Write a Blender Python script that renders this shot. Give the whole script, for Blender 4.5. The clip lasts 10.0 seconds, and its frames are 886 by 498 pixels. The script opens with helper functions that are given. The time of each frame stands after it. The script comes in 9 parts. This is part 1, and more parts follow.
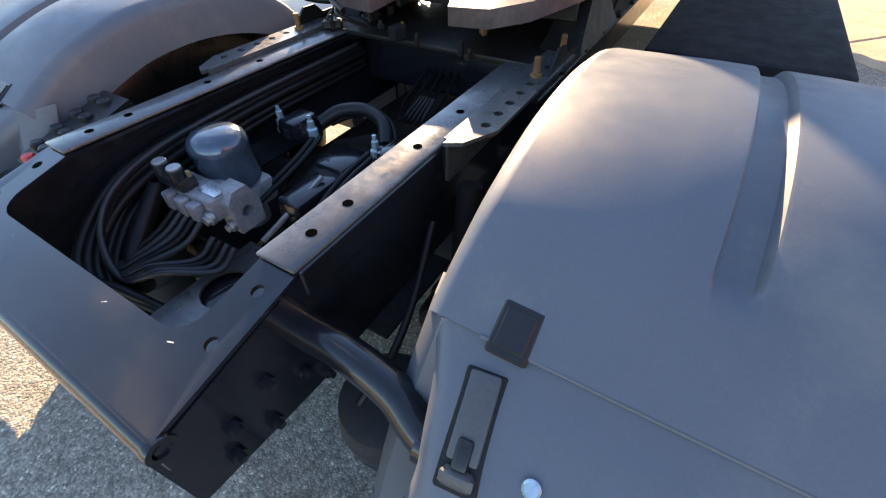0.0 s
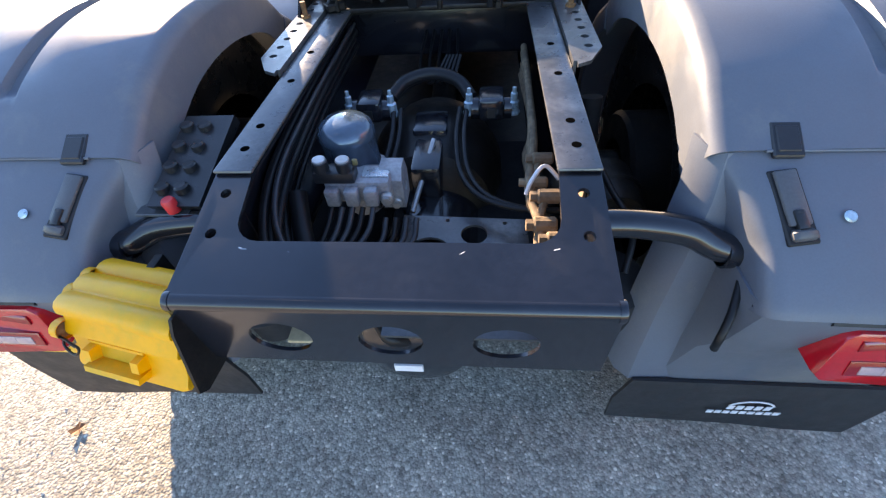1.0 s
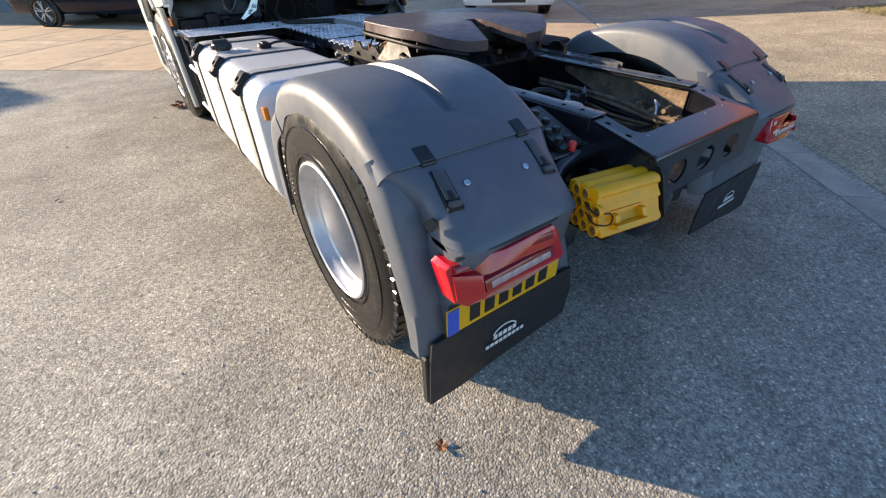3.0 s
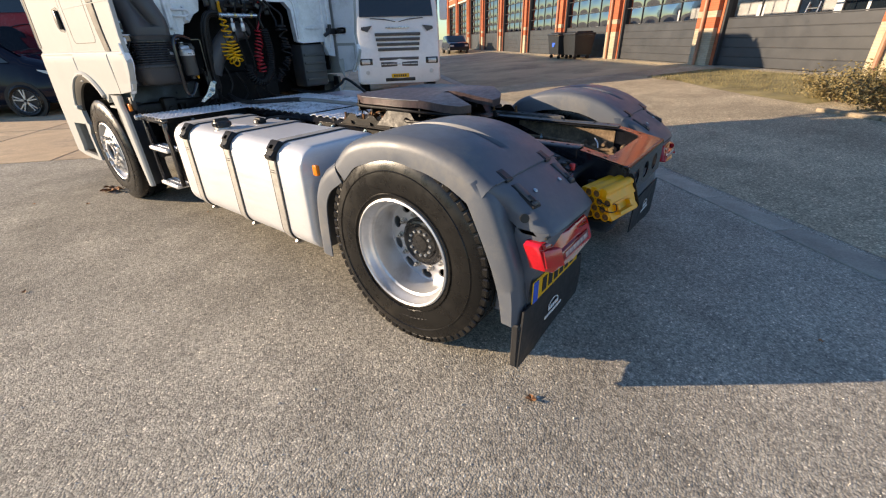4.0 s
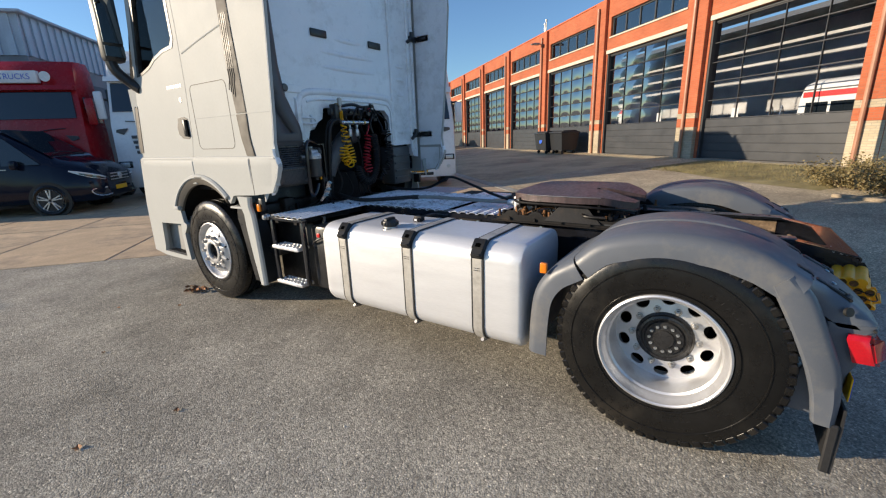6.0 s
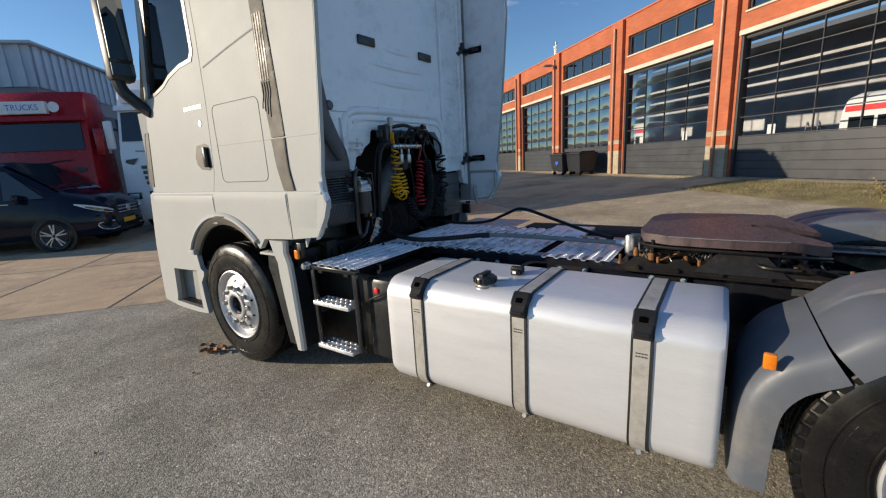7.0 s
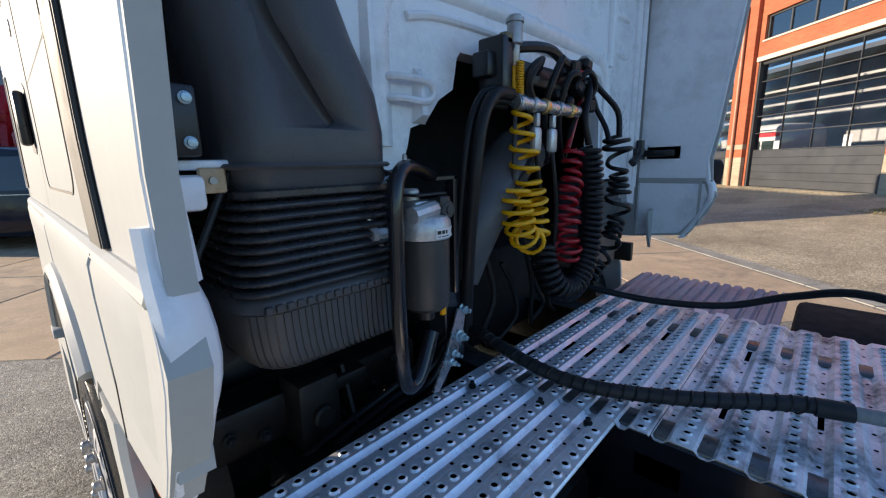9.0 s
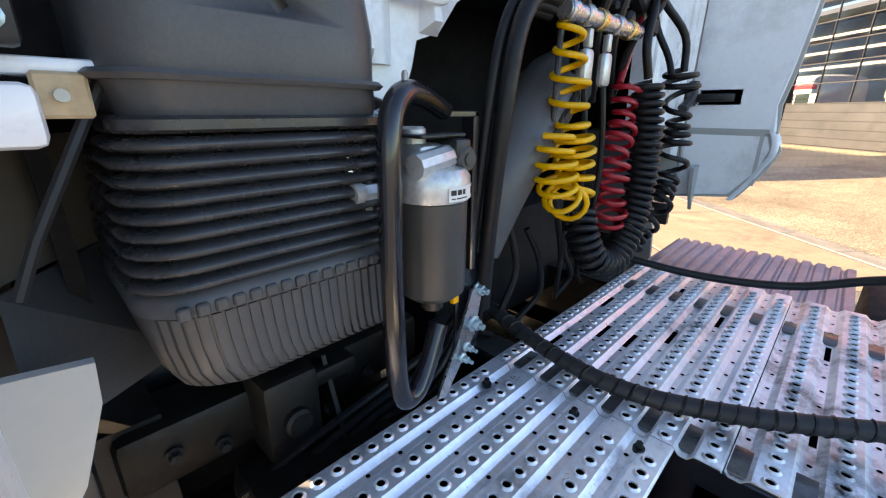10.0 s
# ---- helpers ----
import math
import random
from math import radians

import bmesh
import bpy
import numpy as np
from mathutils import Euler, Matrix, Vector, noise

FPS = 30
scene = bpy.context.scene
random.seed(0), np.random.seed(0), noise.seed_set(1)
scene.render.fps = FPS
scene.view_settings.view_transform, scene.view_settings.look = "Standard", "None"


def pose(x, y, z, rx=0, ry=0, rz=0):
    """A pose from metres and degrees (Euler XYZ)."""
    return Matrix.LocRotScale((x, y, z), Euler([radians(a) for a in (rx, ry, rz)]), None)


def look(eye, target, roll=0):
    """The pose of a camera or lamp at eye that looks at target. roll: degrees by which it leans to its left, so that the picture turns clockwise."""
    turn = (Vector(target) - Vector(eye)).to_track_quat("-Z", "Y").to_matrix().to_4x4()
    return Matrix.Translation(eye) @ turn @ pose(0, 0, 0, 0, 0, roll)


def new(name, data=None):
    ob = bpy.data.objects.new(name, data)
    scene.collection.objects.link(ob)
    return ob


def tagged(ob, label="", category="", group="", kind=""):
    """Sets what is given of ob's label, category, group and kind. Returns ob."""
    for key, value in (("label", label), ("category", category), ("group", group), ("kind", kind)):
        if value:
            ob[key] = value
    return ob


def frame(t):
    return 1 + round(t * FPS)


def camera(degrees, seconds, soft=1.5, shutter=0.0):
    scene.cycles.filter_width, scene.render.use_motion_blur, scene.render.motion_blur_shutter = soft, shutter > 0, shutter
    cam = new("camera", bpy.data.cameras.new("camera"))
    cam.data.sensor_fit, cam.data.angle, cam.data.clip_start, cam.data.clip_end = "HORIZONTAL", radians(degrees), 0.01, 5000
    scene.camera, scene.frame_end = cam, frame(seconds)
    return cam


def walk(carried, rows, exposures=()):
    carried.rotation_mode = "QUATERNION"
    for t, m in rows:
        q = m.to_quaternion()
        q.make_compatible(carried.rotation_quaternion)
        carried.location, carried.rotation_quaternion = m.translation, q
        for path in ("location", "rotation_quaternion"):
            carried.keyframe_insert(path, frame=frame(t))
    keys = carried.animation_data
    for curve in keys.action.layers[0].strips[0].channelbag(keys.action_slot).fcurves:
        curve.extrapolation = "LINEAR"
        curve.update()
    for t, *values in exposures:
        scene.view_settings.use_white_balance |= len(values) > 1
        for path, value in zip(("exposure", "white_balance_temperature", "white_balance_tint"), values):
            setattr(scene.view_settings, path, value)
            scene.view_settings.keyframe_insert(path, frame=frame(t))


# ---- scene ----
cam = camera(94.5, 10.0, soft=1.2)
PATH = [
    (0, (0.792, 0.003, 1.366), (0.025, 1.212, -0.03), -1.6),
    (0.5, (0.54, -0.208, 1.405), (-0.007, 0.976, -0.112), -7.5),
    (1, (0.16, -0.402, 1.401), (-0.027, 0.932, -0.077), -5.3),
    (1.5, (-0.327, -0.553, 1.409), (-0.195, 0.862, 0.002), -3.1),
    (2, (-0.753, -0.685, 1.419), (-0.366, 0.704, 0.034), -1.6),
    (2.5, (-1.278, -0.676, 1.385), (-0.599, 0.689, 0.09), -0.1),
    (2.7, (-1.462, -0.674, 1.393), (-0.674, 0.683, 0.153), -0.7),
    (3.8, (-2.367, -0.546, 1.453), (-1.04, 0.599, 0.488), -1.6),
    (4, (-2.572, -0.531, 1.461), (-1.17, 0.565, 0.549), -1.7),
    (4.5, (-2.929, -0.491, 1.476), (-1.43, 0.542, 0.65), -1.7),
    (5, (-3.146, -0.209, 1.483), (-1.598, 0.825, 0.753), -1.8),
    (5.5, (-3.31, 0.214, 1.528), (-1.732, 1.275, 0.906), -2.0),
    (6, (-3.328, 0.644, 1.551), (-1.73, 1.724, 1.02), -2.1),
    (6.2, (-3.298, 0.804, 1.54), (-1.697, 1.89, 1.034), -2.2),
    (7.3, (-2.754, 1.851, 1.603), (-1.151, 2.978, 1.205), -3.4),
    (7.5, (-2.582, 2.012, 1.578), (-0.987, 3.156, 1.196), -3.4),
    (8, (-2.177, 2.389, 1.593), (-0.621, 3.588, 1.219), -3.1),
    (8.5, (-1.747, 2.847, 1.603), (-0.253, 4.122, 1.224), -2.4),
    (9, (-1.328, 3.2, 1.553), (0.095, 4.546, 1.147), -1.3),
    (9.5, (-1.128, 3.392, 1.541), (0.25, 4.76, 1.061), -0.7),
    (10, (-1.136, 3.398, 1.523), (0.217, 4.726, 0.884), 0.2),
]
walk(cam, [(t, look(eye, target, roll)) for t, eye, target, roll in PATH],
     exposures=[(0, 2.68, 10500, 21), (1, 2.84, 8900, 22), (1.5, 2.6, 8700, 22), (2.0, 2.12, 8100, 18), (2.7, 1.66, 7800, 15), (3.8, 1.22, 8400, 17), (4.8, 1.0, 8200, 16), (5.6, 0.86, 7600, 14), (7.3, 0.48, 7300, 12),
                (8.2, 0.58, 7300, 12), (8.6, 0.82, 7500, 14), (9.0, 1.06, 7300, 15), (9.25, 1.65, 8000, 17), (9.5, 2.2, 9000, 20), (10, 2.42, 10400, 21)])

# ---- light ----
SUN_AZ, SUN_EL = (-0.60, 0.80), 14.0
world = bpy.data.worlds.new("sky")
scene.world = world
world.use_nodes = True
wn, wl = world.node_tree.nodes, world.node_tree.links
bg = wn["Background"]
sky = wn.new("ShaderNodeTexSky")
sky.sky_type = 'NISHITA'
sky.sun_disc = False
sky.sun_elevation = radians(SUN_EL)
sky.sun_rotation = math.atan2(SUN_AZ[0], SUN_AZ[1])
sky.air_density, sky.dust_density, sky.ozone_density = 1.0, 0.1, 1.5
# thin broken cloud over the blue
wtc = wn.new("ShaderNodeTexCoord")
wmap = wn.new("ShaderNodeMapping")
wmap.inputs["Scale"].default_value = (1.0, 1.0, 3.2)
wno = wn.new("ShaderNodeTexNoise")
wno.inputs["Scale"].default_value = 2.6
wno.inputs["Detail"].default_value = 7
wno.inputs["Roughness"].default_value = 0.62
wra = wn.new("ShaderNodeValToRGB")
wra.color_ramp.elements[0].position, wra.color_ramp.elements[1].position = 0.60, 0.80
wra.color_ramp.elements[0].color, wra.color_ramp.elements[1].color = (0, 0, 0, 1), (0.85, 0.85, 0.85, 1)
wmix = wn.new("ShaderNodeMix")
wmix.data_type = 'RGBA'
wmix.inputs[7].default_value = (6.0, 6.4, 7.2, 1)
wl.new(wtc.outputs["Generated"], wmap.inputs["Vector"])
wl.new(wmap.outputs["Vector"], wno.inputs["Vector"])
wl.new(wno.outputs["Fac"], wra.inputs["Fac"])
wl.new(wra.outputs["Color"], wmix.inputs[0])
# clear cold air: the blue of the sky leans to cyan
wti = wn.new("ShaderNodeVectorMath")
wti.operation = 'MULTIPLY'
wti.inputs[1].default_value = (0.58, 0.89, 1.28)
wl.new(sky.outputs["Color"], wti.inputs[0])
wl.new(wti.outputs[0], wmix.inputs[6])
wl.new(wmix.outputs[2], bg.inputs["Color"])
bg.inputs["Strength"].default_value = 0.095

sun = new("sun", bpy.data.lights.new("sun", 'SUN'))
sun.data.energy, sun.data.angle, sun.data.color = 3.85, radians(0.53), (1.0, 0.905, 0.755)
sh = math.tan(radians(SUN_EL))
sun.matrix_world = look((SUN_AZ[0] * 50, SUN_AZ[1] * 50, sh * 50), (0, 0, 0))

# ---- materials ----
def mat(name, col, rough=0.5, metal=0.0, var=0.15, scale=6.0, fine=90.0, bump=0.08, bscale=None, spec=0.5,
        coat=0.0, rvar=0.12, dirt=None, dirt_amount=0.0, stretch=(1, 1, 1), rand=0.0, dist=0.003):
    m = bpy.data.materials.new(name)
    m.use_nodes = True
    n, l = m.node_tree.nodes, m.node_tree.links
    b = n["Principled BSDF"]
    tc = n.new("ShaderNodeTexCoord")
    mp = n.new("ShaderNodeMapping")
    mp.inputs["Scale"].default_value = stretch
    l.new(tc.outputs["Object"], mp.inputs["Vector"])

    def noise_tex(sc, detail=4, rgh=0.6):
        t = n.new("ShaderNodeTexNoise")
        t.inputs["Scale"].default_value, t.inputs["Detail"].default_value = sc, detail
        t.inputs["Roughness"].default_value = rgh
        l.new(mp.outputs["Vector"], t.inputs["Vector"])
        return t

    def mrange(src, a, c):
        r = n.new("ShaderNodeMapRange")
        r.inputs["From Min"].default_value, r.inputs["From Max"].default_value = 0.3, 0.7
        r.inputs["To Min"].default_value, r.inputs["To Max"].default_value = a, c
        l.new(src, r.inputs["Value"])
        return r

    def mul(a, c):
        x = n.new("ShaderNodeMath")
        x.operation = 'MULTIPLY'
        l.new(a, x.inputs[0])
        l.new(c, x.inputs[1])
        return x.outputs[0]

    big, small = noise_tex(scale, 5), noise_tex(fine, 3)
    f = mul(mrange(big.outputs["Fac"], 1 - var, 1 + var).outputs[0], mrange(small.outputs["Fac"], 1 - var * 0.7, 1 + var * 0.7).outputs[0])
    if rand:
        oi = n.new("ShaderNodeObjectInfo")
        r = n.new("ShaderNodeMapRange")
        r.inputs["To Min"].default_value, r.inputs["To Max"].default_value = 1 - rand, 1 + rand
        l.new(oi.outputs["Random"], r.inputs["Value"])
        f = mul(f, r.outputs[0])
    vm = n.new("ShaderNodeVectorMath")
    vm.operation = 'SCALE'
    vm.inputs[0].default_value = col[:3]
    l.new(f, vm.inputs["Scale"])
    out = vm.outputs[0]
    if dirt:
        dn = noise_tex(scale * 0.6, 8, 0.72)
        dr = n.new("ShaderNodeMapRange")
        dr.inputs["From Min"].default_value, dr.inputs["From Max"].default_value = 0.52 - 0.2 * dirt_amount, 0.72 - 0.12 * dirt_amount
        l.new(dn.outputs["Fac"], dr.inputs["Value"])
        mx = n.new("ShaderNodeMix")
        mx.data_type = 'RGBA'
        mx.inputs[7].default_value = (*dirt, 1)
        l.new(dr.outputs[0], mx.inputs[0])
        l.new(out, mx.inputs[6])
        out = mx.outputs[2]
    l.new(out, b.inputs["Base Color"])
    rn = noise_tex(scale * 2.3, 6, 0.7)
    l.new(mrange(rn.outputs["Fac"], max(0.02, rough - rvar), min(1, rough + rvar)).outputs[0], b.inputs["Roughness"])
    b.inputs["Metallic"].default_value = metal
    b.inputs["Specular IOR Level"].default_value = spec
    b.inputs["Coat Weight"].default_value = coat
    b.inputs["Coat Roughness"].default_value = 0.06
    if bump:
        bt = noise_tex(bscale or fine, 3)
        bp = n.new("ShaderNodeBump")
        bp.inputs["Strength"].default_value, bp.inputs["Distance"].default_value = bump, dist
        l.new(bt.outputs["Fac"], bp.inputs["Height"])
        l.new(bp.outputs["Normal"], b.inputs["Normal"])
    return m


def glass_mat(name, tint, gloss_ior=1.5, rough=0.02, wavy=0.0, wscale=1.2, gloss=(1, 1, 1)):
    """Clear pane: see-through tint with mirror gloss by angle."""
    m = bpy.data.materials.new(name)
    m.use_nodes = True
    n, l = m.node_tree.nodes, m.node_tree.links
    n.remove(n["Principled BSDF"])
    tr, gl, mx, fr = (n.new("ShaderNodeBsdfTransparent"), n.new("ShaderNodeBsdfGlossy"), n.new("ShaderNodeMixShader"), n.new("ShaderNodeFresnel"))
    tr.inputs["Color"].default_value = (*tint, 1)
    gl.inputs["Roughness"].default_value = rough
    gl.inputs["Color"].default_value = (*gloss, 1)
    fr.inputs["IOR"].default_value = gloss_ior
    if wavy:
        tc, no, bp = n.new("ShaderNodeTexCoord"), n.new("ShaderNodeTexNoise"), n.new("ShaderNodeBump")
        no.inputs["Scale"].default_value, no.inputs["Detail"].default_value = wscale, 1
        bp.inputs["Strength"].default_value, bp.inputs["Distance"].default_value = wavy, 0.05
        l.new(tc.outputs["Object"], no.inputs["Vector"])
        l.new(no.outputs["Fac"], bp.inputs["Height"])
        l.new(bp.outputs["Normal"], gl.inputs["Normal"])
    l.new(fr.outputs[0], mx.inputs[0])
    l.new(tr.outputs[0], mx.inputs[1])
    l.new(gl.outputs[0], mx.inputs[2])
    l.new(mx.outputs[0], n["Material Output"].inputs["Surface"])
    return m


def lamp_mat(name, col, rough=0.12):
    m = mat(name, col, rough, 0, 0.1, 20, 120, 0.15, 160, coat=0.6, rvar=0.04)
    return m


def asphalt_mat(name, base, warm, stones):
    m = bpy.data.materials.new(name)
    m.use_nodes = True
    n, l = m.node_tree.nodes, m.node_tree.links
    b = n["Principled BSDF"]
    tc = n.new("ShaderNodeTexCoord")

    def nt(sc, d=5, r=0.6):
        t = n.new("ShaderNodeTexNoise")
        t.inputs["Scale"].default_value, t.inputs["Detail"].default_value, t.inputs["Roughness"].default_value = sc, d, r
        l.new(tc.outputs["Object"], t.inputs["Vector"])
        return t

    vo = n.new("ShaderNodeTexVoronoi")
    vo.inputs["Scale"].default_value = stones
    l.new(tc.outputs["Object"], vo.inputs["Vector"])
    # each stone has its own tone
    cr = n.new("ShaderNodeValToRGB")
    e = cr.color_ramp.elements
    e[0].position, e[0].color = 0.0, (base * 0.57, base * 0.56, base * 0.55, 1)
    e[1].position, e[1].color = 1.0, (base * 1.9, base * 1.87, base * 1.8, 1)
    k = e.new(0.45)
    k.color = (base * 0.9, base * 0.885, base * 0.85, 1)
    k = e.new(0.955)
    k.color = (base * 1.18, base * 1.15, base * 1.10, 1)
    sep = n.new("ShaderNodeSeparateColor")
    l.new(vo.outputs["Color"], sep.inputs[0])
    l.new(sep.outputs[0], cr.inputs["Fac"])
    # dark binder between the stones
    gap = n.new("ShaderNodeMapRange")
    gap.inputs["From Min"].default_value, gap.inputs["From Max"].default_value = 0.28, 0.7
    gap.inputs["To Min"].default_value, gap.inputs["To Max"].default_value = 1.05, 0.82
    l.new(vo.outputs["Distance"], gap.inputs["Value"])
    # broad wear, patches and stains
    big = nt(0.35, 6, 0.65)
    mid = nt(2.2, 6, 0.7)
    r1 = n.new("ShaderNodeMapRange")
    r1.inputs["From Min"].default_value, r1.inputs["From Max"].default_value = 0.35, 0.65
    r1.inputs["To Min"].default_value, r1.inputs["To Max"].default_value = 0.72, 1.2
    l.new(big.outputs["Fac"], r1.inputs["Value"])
    r2 = n.new("ShaderNodeMapRange")
    r2.inputs["From Min"].default_value, r2.inputs["From Max"].default_value = 0.3, 0.7
    r2.inputs["To Min"].default_value, r2.inputs["To Max"].default_value = 0.78, 1.18
    l.new(mid.outputs["Fac"], r2.inputs["Value"])
    mu = n.new("ShaderNodeMath")
    mu.operation = 'MULTIPLY'
    # clots of stones and pits, a hand's breadth and less
    clot = nt(38, 4, 0.8)
    r3 = n.new("ShaderNodeMapRange")
    r3.inputs["From Min"].default_value, r3.inputs["From Max"].default_value = 0.3, 0.7
    r3.inputs["To Min"].default_value, r3.inputs["To Max"].default_value = 0.56, 1.42
    l.new(clot.outputs["Fac"], r3.inputs["Value"])
    mc = n.new("ShaderNodeMath")
    mc.operation = 'MULTIPLY'
    l.new(r1.outputs[0], mc.inputs[0])
    l.new(r3.outputs[0], mc.inputs[1])
    l.new(mc.outputs[0], mu.inputs[0])
    l.new(r2.outputs[0], mu.inputs[1])
    sc = n.new("ShaderNodeVectorMath")
    sc.operation = 'SCALE'
    l.new(cr.outputs["Color"], sc.inputs[0])
    mg = n.new("ShaderNodeMath")
    mg.operation = 'MULTIPLY'
    l.new(mu.outputs[0], mg.inputs[0])
    l.new(gap.outputs[0], mg.inputs[1])
    l.new(mg.outputs[0], sc.inputs["Scale"])
    tint = n.new("ShaderNodeVectorMath")
    tint.operation = 'MULTIPLY'
    tint.inputs[1].default_value = warm
    l.new(sc.outputs[0], tint.inputs[0])
    l.new(tint.outputs[0], b.inputs["Base Color"])
    b.inputs["Roughness"].default_value = 0.86
    b.inputs["Specular IOR Level"].default_value = 0.35
    bp = n.new("ShaderNodeBump")
    bp.inputs["Strength"].default_value, bp.inputs["Distance"].default_value = 0.8, 0.0034
    bp.invert = True
    l.new(vo.outputs["Distance"], bp.inputs["Height"])
    bp2 = n.new("ShaderNodeBump")
    bp2.inputs["Strength"].default_value, bp2.inputs["Distance"].default_value = 0.5, 0.0035
    fine = nt(190, 3)
    l.new(fine.outputs["Fac"], bp2.inputs["Height"])
    l.new(bp.outputs["Normal"], bp2.inputs["Normal"])
    l.new(bp2.outputs["Normal"], b.inputs["Normal"])
    return m


M_ASPHALT = asphalt_mat("weathered asphalt", 0.43, (1.0, 0.93, 0.79), 115)
M_TAN = asphalt_mat("worn tan paving", 0.50, (1.0, 0.85, 0.61), 70)
M_SLAB = mat("concrete slabs", (0.58, 0.42, 0.265), 0.85, 0, 0.2, 1.2, 60, 0.3, 120, dirt=(0.26, 0.20, 0.15), dirt_amount=0.12)
M_KERB = mat("weathered kerb stone", (0.27, 0.215, 0.15), 0.9, 0, 0.25, 4, 60, 0.3, 120, rand=0.15, dirt=(0.14, 0.11, 0.07), dirt_amount=0.15)
M_GUTTER = mat("concrete gutter", (0.36, 0.335, 0.275), 0.8, 0, 0.25, 3, 80, 0.3, 120, rand=0.12)
M_GRASS = mat("worn grass", (0.24, 0.20, 0.09), 0.9, 0, 0.4, 1.5, 60, 0.6, 90, dist=0.02)
M_BRICK = mat("orange brick", (0.50, 0.125, 0.05), 0.8, 0, 0.14, 2, 60, 0.25, 120, rand=0.12)
M_BUFF = mat("buff brick", (0.52, 0.42, 0.27), 0.85, 0, 0.22, 2, 50, 0.25, 120, rand=0.12)
M_CONC = mat("pale concrete", (0.58, 0.52, 0.42), 0.8, 0, 0.15, 2, 50, 0.2)
M_DOORGREY = mat("dark grey door panel", (0.048, 0.051, 0.055), 0.45, 0, 0.15, 1.5, 60, 0.05)
M_ALU = mat("dark window frame", (0.040, 0.042, 0.045), 0.5, 0, 0.1, 4, 60, 0.03)
M_DGLASS = glass_mat("door glass", (0.78, 0.80, 0.81), 1.25, 0.06, 0.15, 1.5, (0.38, 0.38, 0.38))
M_WGLASS = glass_mat("window glass", (0.25, 0.3, 0.32), 2.3, 0.02, 0.1, 1.2)
M_ROOM = mat("hall interior", (0.50, 0.50, 0.51), 0.8, 0, 0.3, 0.5, 30, 0)
M_PIPE = mat("drain pipe", (0.42, 0.20, 0.12), 0.5, 0, 0.15, 3, 60, 0.05)
M_CLAD = mat("blue grey cladding", (0.42, 0.50, 0.58), 0.5, 0.1, 0.12, 1, 40, 0.03)
M_CLADDARK = mat("dark grey cladding", (0.07, 0.08, 0.10), 0.6, 0, 0.15, 1, 40, 0.03)

M_BLACKPAINT = mat("black chassis paint", (0.011, 0.012, 0.016), 0.2, 0, 0.3, 5, 70, 0.02, coat=0.35, rvar=0.04)
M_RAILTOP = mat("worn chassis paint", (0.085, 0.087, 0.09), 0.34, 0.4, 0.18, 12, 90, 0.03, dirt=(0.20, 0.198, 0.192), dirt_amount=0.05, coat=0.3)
M_GREASE = mat("greasy black steel", (0.008, 0.0065, 0.006), 0.5, 0.0, 0.5, 9, 70, 0.3, dirt=(0.040, 0.025, 0.014), dirt_amount=-0.1, spec=0.35)
M_RUSTBROWN = mat("rusty bracket", (0.20, 0.09, 0.035), 0.8, 0.1, 0.5, 14, 90, 0.4)
M_MUD = mat("dark grey mudguard plastic", (0.103, 0.116, 0.137), 0.44, 0, 0.07, 3, 260, 0.12, 420, dirt=(0.19, 0.18, 0.165), dirt_amount=0.05, dist=0.001)
M_RUBBER = mat("black rubber", (0.017, 0.017, 0.018), 0.6, 0, 0.25, 6, 80, 0.15)
M_BLKPLASTIC = mat("black plastic", (0.015, 0.0155, 0.017), 0.36, 0, 0.2, 6, 140, 0.1, 240)
M_CLIP = mat("matt black clip plastic", (0.016, 0.016, 0.017), 0.5, 0, 0.15, 6, 140, 0.05, spec=0.3)
M_GREYBLACK = mat("charcoal plastic", (0.080, 0.080, 0.083), 0.40, 0, 0.12, 5, 200, 0.12, 320, spec=0.4)
M_TYRE = mat("tyre rubber", (0.0075, 0.0070, 0.0065), 0.30, 0, 0.3, 5, 70, 0.10, 120, dirt=(0.030, 0.026, 0.021), dirt_amount=-0.12, spec=0.4)
M_RIM = mat("silver wheel paint", (0.62, 0.625, 0.64), 0.38, 0.58, 0.05, 4, 60, 0.015, rvar=0.05, dirt=(0.36, 0.35, 0.33), dirt_amount=-0.1)
M_RIMDULL = mat("dull silver wheel paint", (0.50, 0.505, 0.515), 0.45, 0.4, 0.08, 6, 60, 0.03, rvar=0.05, dirt=(0.28, 0.26, 0.24), dirt_amount=-0.02)
M_HUB = mat("oily hub", (0.025, 0.025, 0.026), 0.3, 0.2, 0.3, 12, 90, 0.15)
M_STEEL = mat("zinc plated steel", (0.55, 0.58, 0.6), 0.3, 0.9, 0.15, 10, 90, 0.06)
M_BOLT = mat("pale plated bolt", (0.38, 0.52, 0.58), 0.35, 0.6, 0.2, 20, 120, 0.05)
M_TANK = mat("brushed aluminium tank", (0.69, 0.70, 0.72), 0.42, 0.42, 0.05, 2, 40, 0.05, 60, stretch=(1, 0.6, 6), rvar=0.07)
M_STRAP = mat("steel strap", (0.40, 0.39, 0.38), 0.4, 0.7, 0.15, 8, 60, 0.08)
M_BAND = mat("dull strap steel", (0.47, 0.45, 0.415), 0.45, 0.3, 0.10, 8, 60, 0.05, dirt=(0.26, 0.24, 0.21), dirt_amount=-0.05)
M_WALK = mat("galvanised walkway", (0.90, 0.91, 0.93), 0.36, 0.58, 0.10, 9, 70, 0.06, dirt=(0.22, 0.22, 0.24), dirt_amount=-0.12)
